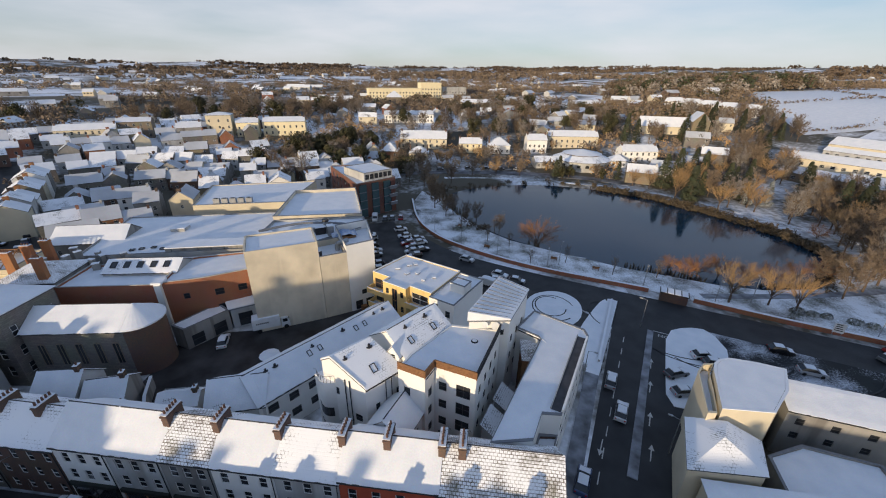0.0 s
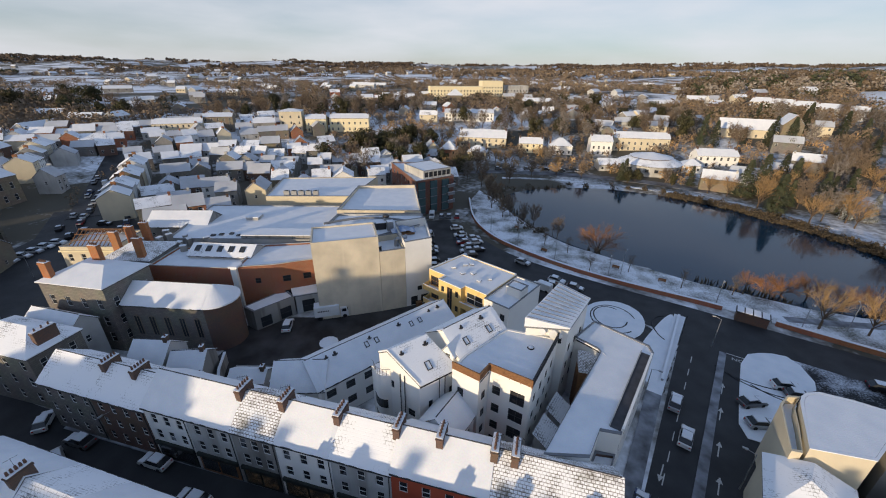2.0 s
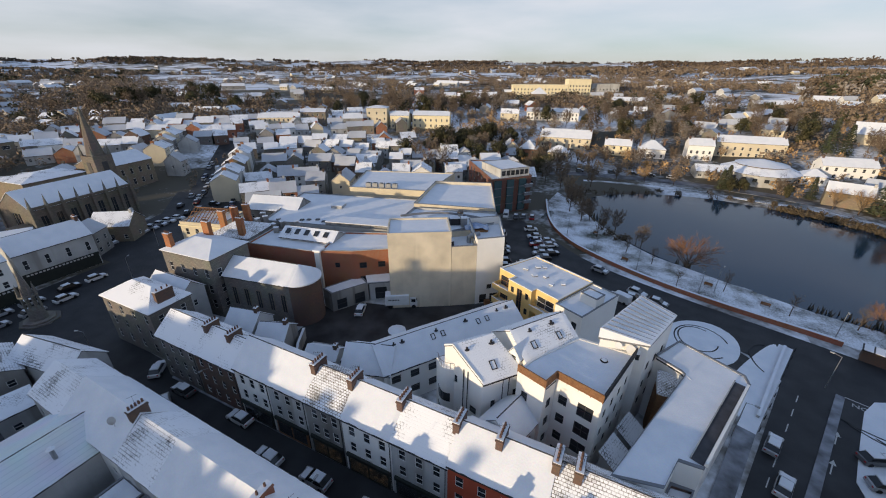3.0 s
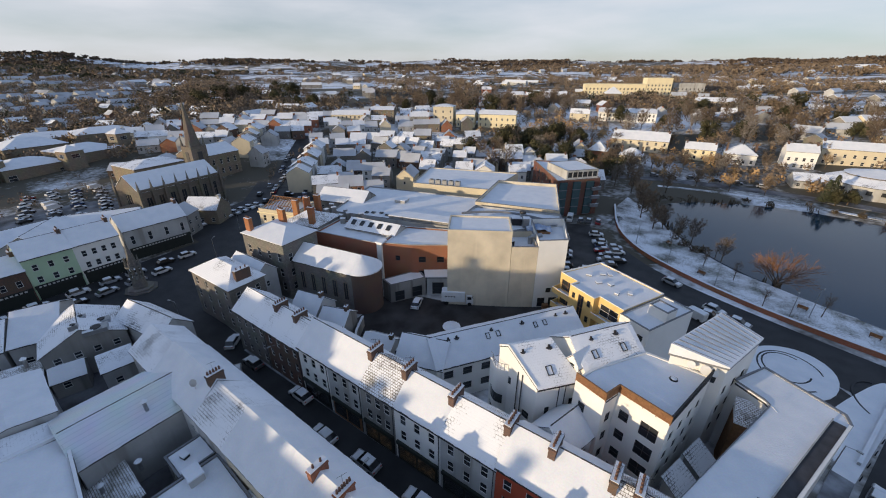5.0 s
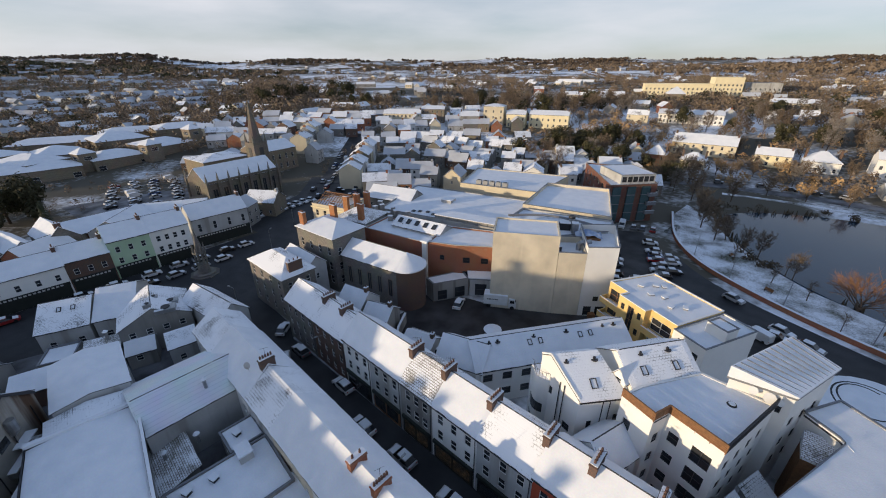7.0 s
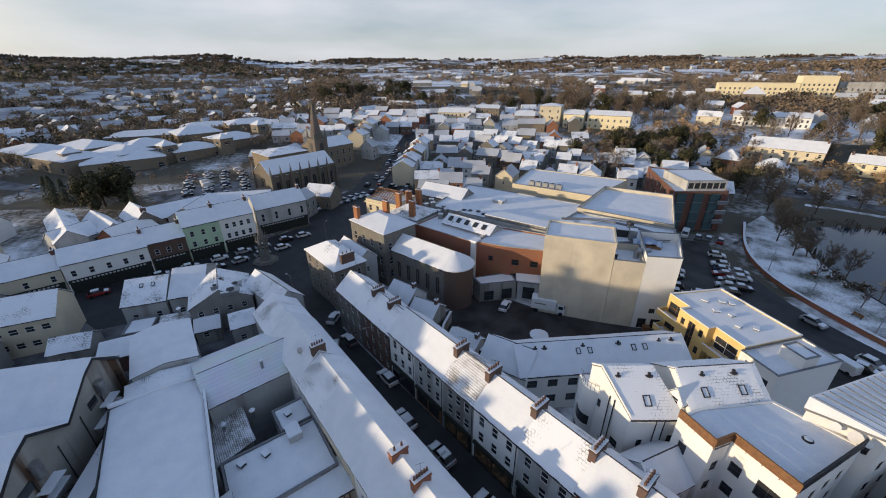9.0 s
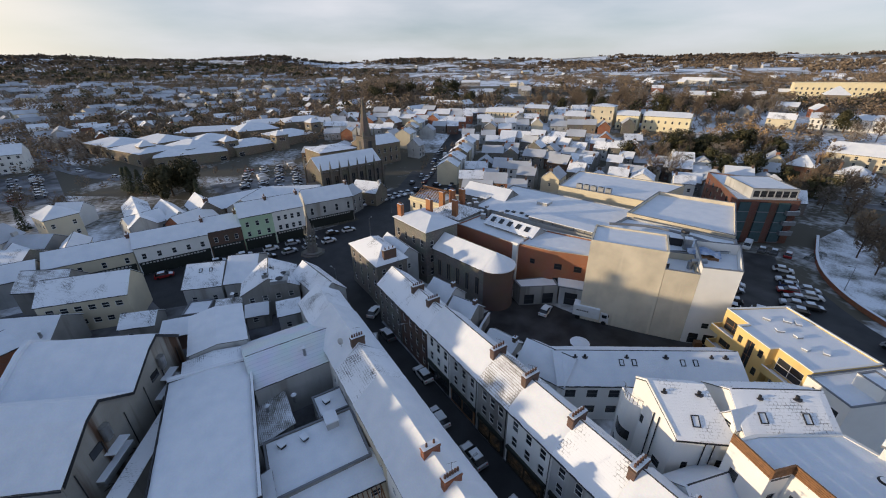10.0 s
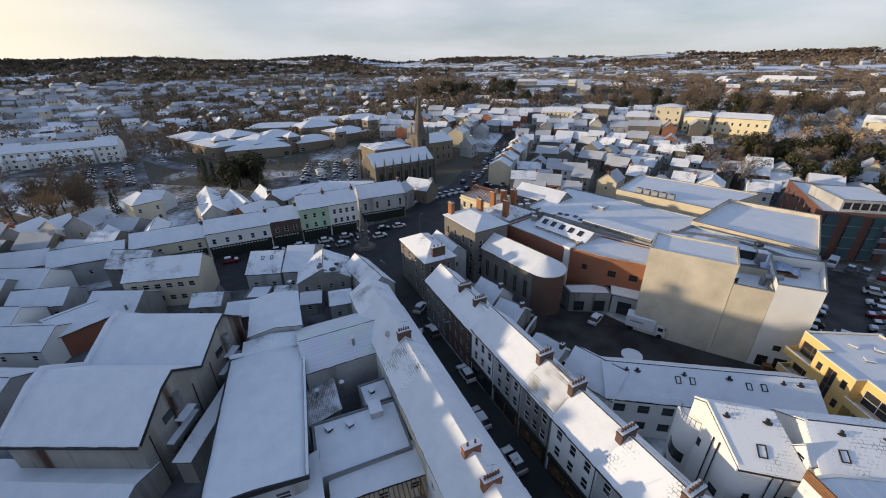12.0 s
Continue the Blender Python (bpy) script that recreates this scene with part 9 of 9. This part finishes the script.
for k in range(2):
    x0, y0 = 6.6 - 1.9 * k, 40.6 - 5.4 * k
    building("court_lean_to", "low lean-to in the narrow court under snow", x0, y0, 67, 3.6, 2.2, 4.2 + k, 5.6 + k, "pale", "mono", "snow_thin", rough=0, gutters=False)

# cream block roof: plant, recess and pipes
for u, v, w, dd, h, m in ((2.0, 14.0, 3.0, 2.0, 1.6, "steel"), (6.5, 13.0, 2.2, 2.2, 2.2, "pale"), (10.0, 15.5, 4.0, 1.6, 1.2, "steel"), (14.0, 13.5, 2.4, 2.0, 1.8, "dark"), (16.5, 12.0, 1.4, 1.4, 2.4, "steel")):
    x, y = along(-41.0, 60.4, 28.5, u, v)
    ob = thing("roof_plant", "snow-topped roof plant unit", "roof unit", x, y, 13.6, 28.5, "roof units")
    part("casing", Geo().box(0, 0, 0, w, dd, h), m, ob)
    part("snow_cover", Geo().box(-0.04, -0.04, h, w + 0.04, dd + 0.04, h + 0.14), "snow", ob)
tank = thing("flue", "round steel flue on the hall roof", "flue", -33.6, 81.6, 13.7)
part("shaft", Geo().cylinder(0, 0, 0, 2.6, 0.6, 14), "steel", tank)
part("cowl", Geo().cylinder(0, 0, 2.6, 3.1, 0.8, 14, 0.7), "dark", tank)
pipe = thing("roof_pipe", "long curved roof duct over the hall", "duct", 0, 0, 14.4)
arc = [along(-46.5, 70.5, 20, 1 + 20 * t, 8 + 3.0 * math.sin(math.pi * t)) for t in [i / 14 for i in range(15)]]
for i, (a, b) in enumerate(zip(arc, arc[1:])):
    part("duct_piece", Geo().bar((*a, 0), (*b, 0), 0.28, 8), "louvre", pipe)
for k, u in enumerate((9.5, 11.2, 13.4, 15.6, 21.0, 22.4, 23.8, 26.5, 28.6, 30.4)):
    x, y = along(-82.5, 66.6, 13.4, u, 2.4 + 0.5 * (k % 3))
    skylight(x, y, 11.75, 13.4, 3, 1.0, 0.9)
# low upright light strip and a step along the front of the long hall
step_wall = thing("hall_step", "grey stepped wall along the hall roof", "roof wall", *along(-82.5, 66.6, 13.4, 17.0, 0.6), 11.4, 13.4)
part("wall", Geo().box(0, 0, 0, 16.5, 4.2, 1.0), "grey", step_wall)
part("snow_cover", Geo().box(-0.08, -0.08, 1.0, 16.6, 4.3, 1.14), "snow", step_wall)
for k in range(6):
    part("panel_joint", Geo().box(1.2 + 2.7 * k, -0.03, 0.05, 1.3 + 2.7 * k, -0.004, 0.98), "dark", step_wall)
for k in range(5):
    skylight(*on_slope(-71.5, 61.0, 9.2, 6.0, 11.4, 13.0, 1.6 + 2.5 * k, 0.5, 0.26), 1.1, 1.5)
building("rooflit_range", "low pitched roof with a row of skylights under snow", -71.5, 61.0, 9.2, 14.0, 6.0, 0.8, 2.4, "pale", snow="snow_thin", z=10.6, gutters=False, category="roof structure")
pier = thing("pier", "white concrete pier on the brick wall", "pier", -57.9, 58.4, 0, 10)
part("shaft", Geo().box(-0.6, -0.45, 0, 0.6, 0.3, 11.4), "white", pier)
part("head", Geo().box(-0.9, -0.6, 11.4, 0.9, 1.6, 11.8), "snow", pier)
sheet = Geo()
for i in range(12):
    for j in range(9):
        sheet.v.append((i * 0.5, j * 0.42, 0.9 + 0.5 * noise.noise(Vector((i * 0.5, j * 0.5, 3.3))) + 0.6 * math.sin(math.pi * i / 11) - 0.06 * abs(j - 4)))
sheet.f = [(i * 9 + j, (i + 1) * 9 + j, (i + 1) * 9 + j + 1, i * 9 + j + 1) for i in range(11) for j in range(8)]
M["tarp"] = material("blue_tarpaulin", (0.16, 0.26, 0.46), 0.45, (0.60, 0.64, 0.72), 0.7, 5, 0.2, 0.4)
tarp = thing("tarpaulin", "blue tarpaulin draped over roof plant, dusted with snow", "tarpaulin", -30.2, 76.2, 13.7, 28)
part("sheet", sheet, "tarp", tarp)
part("pallet", Geo().box(0.2, 0.2, 0, 5.2, 3.0, 0.6), "wood", tarp)
drum = thing("water_tank", "black round water tank on the roof", "tank", -31.0, 69.4, 13.0)
part("drum", Geo().cylinder(0, 0, 0, 1.5, 0.8, 16), "dark", drum)
part("lid", Geo().cylinder(0, 0, 1.5, 1.62, 0.84, 16), "snow", drum)
duct = thing("roof_duct", "silver elbow duct on the stepped roof", "duct", -28.2, 73.2, 13.0, 28)
part("riser", Geo().cylinder(0, 0, 0, 1.6, 0.5, 12), "steel", duct)
part("elbow", Geo().bar((0, 0, 1.5), (2.4, 0.4, 1.9), 0.5, 12), "steel", duct)
up = thing("roof_box", "raised roof light box under snow", "roof light", -72.0, 84.0, 11.4, 13)
part("curb", Geo().box(-1.6, -1.6, 0, 1.6, 1.6, 0.9), "pale", up)
part("snow_cover", Geo().box(-1.7, -1.7, 0.9, 1.7, 1.7, 1.06), "snow", up)
for k in range(9):
    x, y = along(-84, 60, 10, 1.2 * k + (k % 3), 2.0 + (k * 5 % 7))
    ob = thing("roof_unit", "small roof unit covered with snow", "roof unit", x, y, 13.0 if k < 4 else 11.6, 30 * k, "roof units")
    part("box", Geo().box(-0.6, -0.4, -1.5, 0.6, 0.4, 0.5), "grey", ob)
    part("snow_cover", Geo().box(-0.64, -0.44, 0.5, 0.64, 0.44, 0.64), "snow", ob)
for k in range(5):
    ob = thing("air_conditioner", "row of steel air conditioning units on the cream hall", "air conditioner", *along(-78.5, 98, 14.6, 5 + 2.2 * k, 1.4), 12.7, 14.6, "air conditioners")
    part("casing", Geo().box(0, 0, 0, 1.7, 1.2, 1.5), "steel", ob)
    part("fan_grille", Geo().cylinder(0.85, 0.6, 1.5, 1.56, 0.5, 12), "dark", ob)
# red apartments: set-back top floor and glazed bays
building("penthouse", "glazed set-back top floor under a snowy roof", -38.0, 131.0, 47, 12.0, 14.0, 2.9, wall="pale", roof="flat", z=12.5, front=[(0.5 + 1.9 * i, 0.6, 1.6, 1.8) for i in range(6)], parapet=0.15, fr="frame_dark", category="apartment building", rough=0)
for u in (0.8, 5.9, 10.9):
    x, y = along(-39.5, 126.5, 47.5, u)
    ob = thing("glazed_bay", "tall teal-glazed bay on the brick front", "bay window", x, y, 0, 47.5, "glazed bays")
    part("frame", Geo().box(0, -0.45, 0.4, 2.8, -0.02, 12.2), "teal", ob)
    for k in range(4):
        part("floor_band", Geo().box(-0.05, -0.55, 0.4 + 3.0 * k, 2.85, -0.03, 0.6 + 3.0 * k), "louvre", ob)

for z in (3.2, 6.2, 9.2):
    bx, by = along(-39.5, 126.5, 47.5, 12.9, -0.02)
    balcony(bx, by, 47.5, 3.2, 1.4, z, "louvre", "pale glazed balcony of the brick apartment house")
# ---- service yard ----
block("yard_store", "low grey store with snowy flat roof in the yard", [(-54.6, 55.0), (-51.6, 54.0), (-47.2, 61.0), (-50.5, 63.0)], 4.4, "grey", parapet=0.2, category="store", openings={1: [(1.0, 0.2, 2.2, 2.4), (5.0, 0.2, 2.4, 2.6)]})
block("yard_store", "pale lean-to store against the brick range", [(-47.0, 61.2), (-42.2, 64.4), (-43.4, 66.6), (-49.2, 63.6)], 5.0, "pale", tops=[4.6, 4.6, 5.4, 5.4], category="store", openings={0: [(1.2, 0.2, 2.6, 3.0)]})
for x, y, r, L, D, e, rd, w, sn in ((-61.0, 35.6, 10, 6.0, 6.0, 5.2, 7.8, "pale", "snow"), (-54.2, 36.4, 18, 5.4, 5.0, 4.6, 6.4, "grey", "snow"), (-44.8, 38.0, 12, 5.8, 3.4, 2.9, 4.0, "pale", "snow"), (-49.8, 33.8, -2, 4.0, 3.6, 4.4, 5.8, "grey", "snow"), (-38.0, 33.8, -2, 4.0, 3.0, 4.6, 5.6, "pale", "snow_thin")):
    building("rear_extension", "small rear extension with snowy roof", x, y, r, L, D, e, rd, w, snow=sn, left=[(1.2, 2.4, 0.8, 1.0)], front=[], back=[(1.6, 2.2, 0.9, 1.1)], rough=0.02, category="extension", chimneys=[(L - 0.6, D / 2, 0.6, 0.8, e, rd + 0.9, "dark_brick", 1)])
wall_run("wall_yard", [(-50.8, 44.5), (-48.6, 40.5), (-46.0, 37.2)], 0.16, 2.4, "grey", "snow-capped yard wall behind the terrace", "snow")
wall_run("wall_yard", [(-60.0, 42.2), (-53.0, 43.6)], 0.16, 2.2, "stone", "snow-capped stone yard wall", "snow")
for x, y, r in ((-31.0, 68.0, 30), (-29.5, 69.0, 30), (-28.2, 69.8, 34), (-52.6, 56.4, 20), (-26.6, 71.0, 34)):
    ob = thing("waste_bin", "large dark wheeled bin with snowy lid", "waste bin", x, y, 0.05, r, "waste bins")
    part("body", Geo().prism([(-0.6, -0.45), (0.6, -0.45), (0.6, 0.45), (-0.6, 0.45)], 0.15, 1.2), "dark", ob)
    part("lid", Geo().prism([(-0.64, -0.5), (0.64, -0.5), (0.64, 0.5), (-0.64, 0.5)], 1.2, [1.25, 1.25, 1.4, 1.4]), "snow", ob)
for x, y, r in ((-22.5, 75.0, 40), (-24.0, 73.4, 40)):
    ob = thing("timber_pallet_stack", "stack of brown pallets against the wall", "pallet stack", x + 1.6, y - 3.0, 0.05, r, "pallet stacks")
    for k in range(6):
        part("pallet", Geo().box(-0.6, -0.5, 0.2 * k, 0.6, 0.5, 0.2 * k + 0.15), "wood", ob)

# ---- street furniture ----
def lamp_post(x, y, rot, h=6.5, reach=1.0):
    ob = thing("street_lamp", "grey street lamp on a slim post", "street lamp", x, y, 0, rot, "street lamps")
    part("post", Geo().cylinder(0, 0, 0, h, 0.09, 8, 0.05), "steel", ob)
    part("arm", Geo().bar((0, 0, h - 0.05), (reach, 0, h + 0.2), 0.035, 6), "steel", ob)
    hd = part("lantern", Geo().box(reach - 0.1, -0.12, h + 0.12, reach + 0.5, 0.12, h + 0.26), "steel", ob)
    part("lens", Geo().box(reach - 0.02, -0.09, h + 0.08, reach + 0.44, 0.09, h + 0.12), "lamp_clear", hd)


for x, y, r in ((21.2, 94.6, 250), (24.8, 97.2, 60), (43.5, 87.0, 250), (57, 80.5, 250), (66, 82, 70), (84, 71, 250), (29.0, 39.5, 155), (20.4, 52.6, -25), (36.6, 70, 155), (-2.5, 107.5, 230), (-11.5, 116.5, 220), (8.0, 100.5, 240), (-104, 44, 120), (-100, 8, 200), (-120, 60, 20), (-128, 78, 20), (-140, 98, 200), (-52.6, 26.9, 260), (-26, 18.7, 90), (-80, 24, 200)):
    lamp_post(x, y, r)
bus = thing("kiosk", "dark brick kiosk with flat snowy roof by the lake wall", "kiosk", 48.0, 81.2, 0, -24)
part("wall", Geo().box(-2.8, -1.2, 0, 2.8, 1.2, 2.2), "dark_brick", bus)
part("roof", Geo().box(-3.0, -1.4, 2.2, 3.0, 1.4, 2.36), "dark", bus)
for k in range(4):
    part("snow_panel", Geo().box(-2.8 + 1.45 * k, -1.3, 2.36, -1.6 + 1.45 * k, 1.3, 2.48), "snow", bus)
sign = thing("road_sign", "white direction sign board beside the road", "road sign", 75.6, 70.6, 0, -24)
part("board", Geo().box(-0.9, -0.05, 0.8, 0.9, 0.05, 3.0), "canvas", sign)
for k in range(4):
    part("text_bar", Geo().box(-0.7, -0.06, 2.6 - 0.45 * k, 0.3 + 0.1 * k, -0.051, 2.78 - 0.45 * k), "sign_dark", sign)
part("post", Geo().cylinder(-0.7, 0.1, 0, 2.9, 0.05, 6), "steel", sign)
part("post", Geo().cylinder(0.7, 0.1, 0, 2.9, 0.05, 6), "steel", sign)
for x, y, r in ((5.2, 106.6, -30), (-3.6, 122.8, -50), (34.2, 95.2, -20), (24.0, 100.2, -20)):
    ob = thing("bench", "dark park bench half buried in snow", "bench", x, y, 0.1, r, "park benches")
    part("seat", Geo().box(-0.9, -0.22, 0.4, 0.9, 0.22, 0.48), "wood", ob)
    part("backrest", Geo().box(-0.9, 0.2, 0.5, 0.9, 0.27, 0.95), "wood", ob)
    for sx in (-0.75, 0.75):
        part("leg", Geo().box(sx - 0.05, -0.2, 0, sx + 0.05, 0.22, 0.4), "dark", ob)
# low wall and bollards along the pavement strip
wall_run("wall_pavement", [(24.6, 57.8), (33.6, 79.6)], 0.18, 0.6, "pale", "low white wall along the pavement", "snow")
for k in range(9):
    x, y = 35.0 - 1.35 * k, 79.0 - 3.0 * k
    ob = thing("bollard", "short dark bollard on the kerb", "bollard", x, y, 0.1, 0, "bollards")
    part("stem", Geo().cylinder(0, 0, 0, 0.9, 0.08, 8, 0.06), "dark", ob)
# clipped evergreen bushes on the lawn
for x, y, s in ((74.0, 79.0, 1.6), (76.5, 78.0, 1.4), (79, 77.4, 1.3), (83.5, 75.6, 1.6), (86, 74.4, 1.4), (-21, 131, 1.2), (-20.4, 134, 1.3), (-20, 137, 1.2)):
    g, r = Geo(), random.Random(int(x * 10))
    for _ in range(160):
        dv = Vector((r.gauss(0, 1), r.gauss(0, 1), abs(r.gauss(0, 0.7)))).normalized()
        p = Vector((dv.x * s, dv.y * s * 0.7, dv.z * s * 0.8))
        a = dv.cross(Vector((r.uniform(-1, 1), r.uniform(-1, 1), r.uniform(-1, 1)))).normalized() * 0.2
        b = dv.cross(a).normalized() * 0.2
        g.face(p - a, p + b, p + a, p - b + dv * 0.06)
    ob = thing("bush", "low evergreen bush dusted with snow", "bush", x, y, 0.05, 0, "bushes")
    part("leaves", g, "needle_snow", ob)
# tyre tracks in the snow
for k, (x, y, rx, ry, a0, a1) in enumerate(((19.5, 75.5, 4.6, 5.2, 0.2, 5.4), (19.0, 76, 3.4, 4.0, 1.0, 6.0), (44, 66, 9, 6, 3.4, 5.8), (46, 65, 10, 7, 3.5, 5.7), (50, 64, 12, 8, 3.6, 5.6), (62, 60, 12, 7, 3.4, 5.9), (64, 59, 13, 8, 3.5, 5.8), (30.2, 74, 3, 5, 1.5, 4.4))):
    line = [(x + rx * math.cos(a0 + (a1 - a0) * i / 22), y + ry * math.sin(a0 + (a1 - a0) * i / 22)) for i in range(23)]
    strip("tyre_track", line, 0.13, 0.0, 0.165 if k == 7 else 0.15 if k > 1 else 0.12, "asphalt", "dark tyre track pressed through the snow", "tyre track")
# television aerials on the terrace chimneys
for u in (32.2, 38.2, 52.6, 57.4, 63.3, 65.4):
    x, y = along(TX, TY, TR, u, 3.5)
    ob = thing("aerial", "thin television aerial on a chimney", "aerial", x, y, 12.9, 30, "aerials")
    part("mast", Geo().bar((0, 0, -0.8), (0, 0, 1.6), 0.02), "dark", ob)
    part("boom", Geo().bar((-0.6, 0, 1.5), (0.6, 0, 1.5), 0.015), "dark", ob)
    for k in range(5):
        part("element", Geo().bar((-0.5 + 0.25 * k, -0.3, 1.5), (-0.5 + 0.25 * k, 0.3, 1.5), 0.01), "dark", ob)
# chimneys' flashing band: bare slates beside the stacks of the south terrace
for u in (21.2, 46.0):
    x, y = along(SX, SY, SR, u, -3.8)
    ob = thing("aerial", "thin television aerial on a chimney", "aerial", x, y, 11.6, 70, "aerials")
    part("mast", Geo().bar((0, 0, -0.6), (0, 0, 2.2), 0.02), "dark", ob)
    part("boom", Geo().bar((-0.5, 0, 2.1), (0.5, 0, 2.1), 0.015), "dark", ob)
# covered skips and stores along the south pavement
for u in (15.0, 31.5):
    x, y = along(SX, SY, SR, u, 1.6)
    ob = thing("trailer", "snow-covered box trailer at the kerb", "trailer", x, y, 0.05, SR, "trailers")
    part("box", Geo().box(-2.0, -0.9, 0.5, 2.0, 0.9, 2.2), "canvas", ob)
    part("snow_cover", Geo().box(-2.02, -0.92, 2.2, 2.02, 0.92, 2.34), "snow", ob)
    for sx in (-0.6, 0.6):
        part("wheel", Geo().bar((sx, -0.9, 0.33), (sx, -0.7, 0.33), 0.33, 12), "rubber", ob)
        part("wheel", Geo().bar((sx, 0.7, 0.33), (sx, 0.9, 0.33), 0.33, 12), "rubber", ob)


# workshop roofs: lights, units, dishes, cowls and a pergola
def roof_light(x, y, z, rot, w=0.9, d=0.7):
    ob = thing("roof_light", "raised roof light capped with snow", "roof light", x, y, z, rot, "roof lights")
    part("kerb", Geo().box(-w / 2, -d / 2, 0, w / 2, d / 2, 0.4), "dark", ob)
    part("snow_cap", Geo().box(-w / 2 - 0.05, -d / 2 - 0.05, 0.4, w / 2 + 0.05, d / 2 + 0.05, 0.55), "snow", ob)


for x, y, z, rot in ((-41.6, 2.0, 5.35, 20), (-41.0, 4.6, 5.35, 15), (-45.4, 9.0, 5.05, 10), (-38.4, -3.6, 5.4, 0)):
    roof_light(x, y, z, rot)
hut = thing("roof_hut", "small rendered roof hut under snow", "roof hut", -42.4, 7.6, 5.3, -6)
part("wall", Geo().box(0, 0, 0, 2.0, 1.5, 1.1), "pale", hut)
part("snow_cap", Geo().box(-0.08, -0.08, 1.1, 2.08, 1.58, 1.28), "snow", hut)


def roof_unit(x, y, z, rot, w, d, h):
    ob = thing("cooling_unit", "grey cooling unit with snow on top", "cooling unit", x, y, z, rot, "cooling units")
    part("case", Geo().box(-w / 2, -d / 2, 0, w / 2, d / 2, h), "steel", ob)
    part("fan", Geo().cylinder(0, 0, h, h + 0.12, min(w, d) * 0.36, 12), "dark", ob)
    part("snow_cover", Geo().box(-w / 2, -d / 2, h, -w * 0.05, d / 2, h + 0.1), "snow", ob)


for x, y, z, rot, w, d, h in ((-79.6, 12.0, 7.5, 70, 3.2, 2.2, 0.7), (-82.6, 13.6, 6.8, 72, 2.4, 1.6, 0.9), (-80.8, 9.8, 8.7, 70, 1.2, 1.0, 0.8), (-84.4, 11.6, 8.0, 70, 1.4, 1.0, 0.8)):
    roof_unit(x, y, z, rot, w, d, h)


def cowl(x, y, z, h=1.1, r=0.22):
    ob = thing("vent_cowl", "round metal vent cowl with a snowy cap", "vent cowl", x, y, z, 0, "vent cowls")
    part("pipe", Geo().cylinder(0, 0, -0.4, h, r, 10), "steel", ob)
    part("hood", Geo().cylinder(0, 0, h, h + 0.3, r * 1.9, 10, r * 0.6), "snow", ob)


for x, y, z in ((-53.2, 9.0, 8.4), (-49.0, 5.6, 4.4), (-49.6, 2.0, 4.0), (-76.0, 3.0, 8.6), (-88.4, -26.2, 5.6)):
    cowl(x, y, z)
for x, y, z, r in ((-49.6, 13.6, 10.6, 0.5), (-36.0, 11.6, 7.4, 0.45)):
    ob = thing("satellite_dish", "grey satellite dish on a short mast", "satellite dish", x, y, z, 0, "satellite dishes")
    part("dish", Geo().cylinder(0, 0, 0, 0.12, r * 0.3, 14, r), "pale", ob, at=pose(0, 0, 0.2, 65, 0, 30))
    part("mast", Geo().bar((0, 0, -0.9), (0, 0, 0.2), 0.03), "steel", ob)
perg = thing("pergola", "bare timber pergola over a back yard", "pergola", -32.6, 3.0, 0, 81)
for i in range(14):
    part("slat", Geo().box(0.55 * i, -2.6, 3.3, 0.55 * i + 0.12, 0.1, 3.45), "wood", perg)
for x in (0, 7.15):
    part("beam", Geo().box(x, -2.6, 3.1, x + 0.14, 0.1, 3.3), "wood", perg)
    for y in (-2.5, 0.0):
        part("post", Geo().box(x, y - 0.07, 0, x + 0.14, y + 0.07, 3.1), "wood", perg)
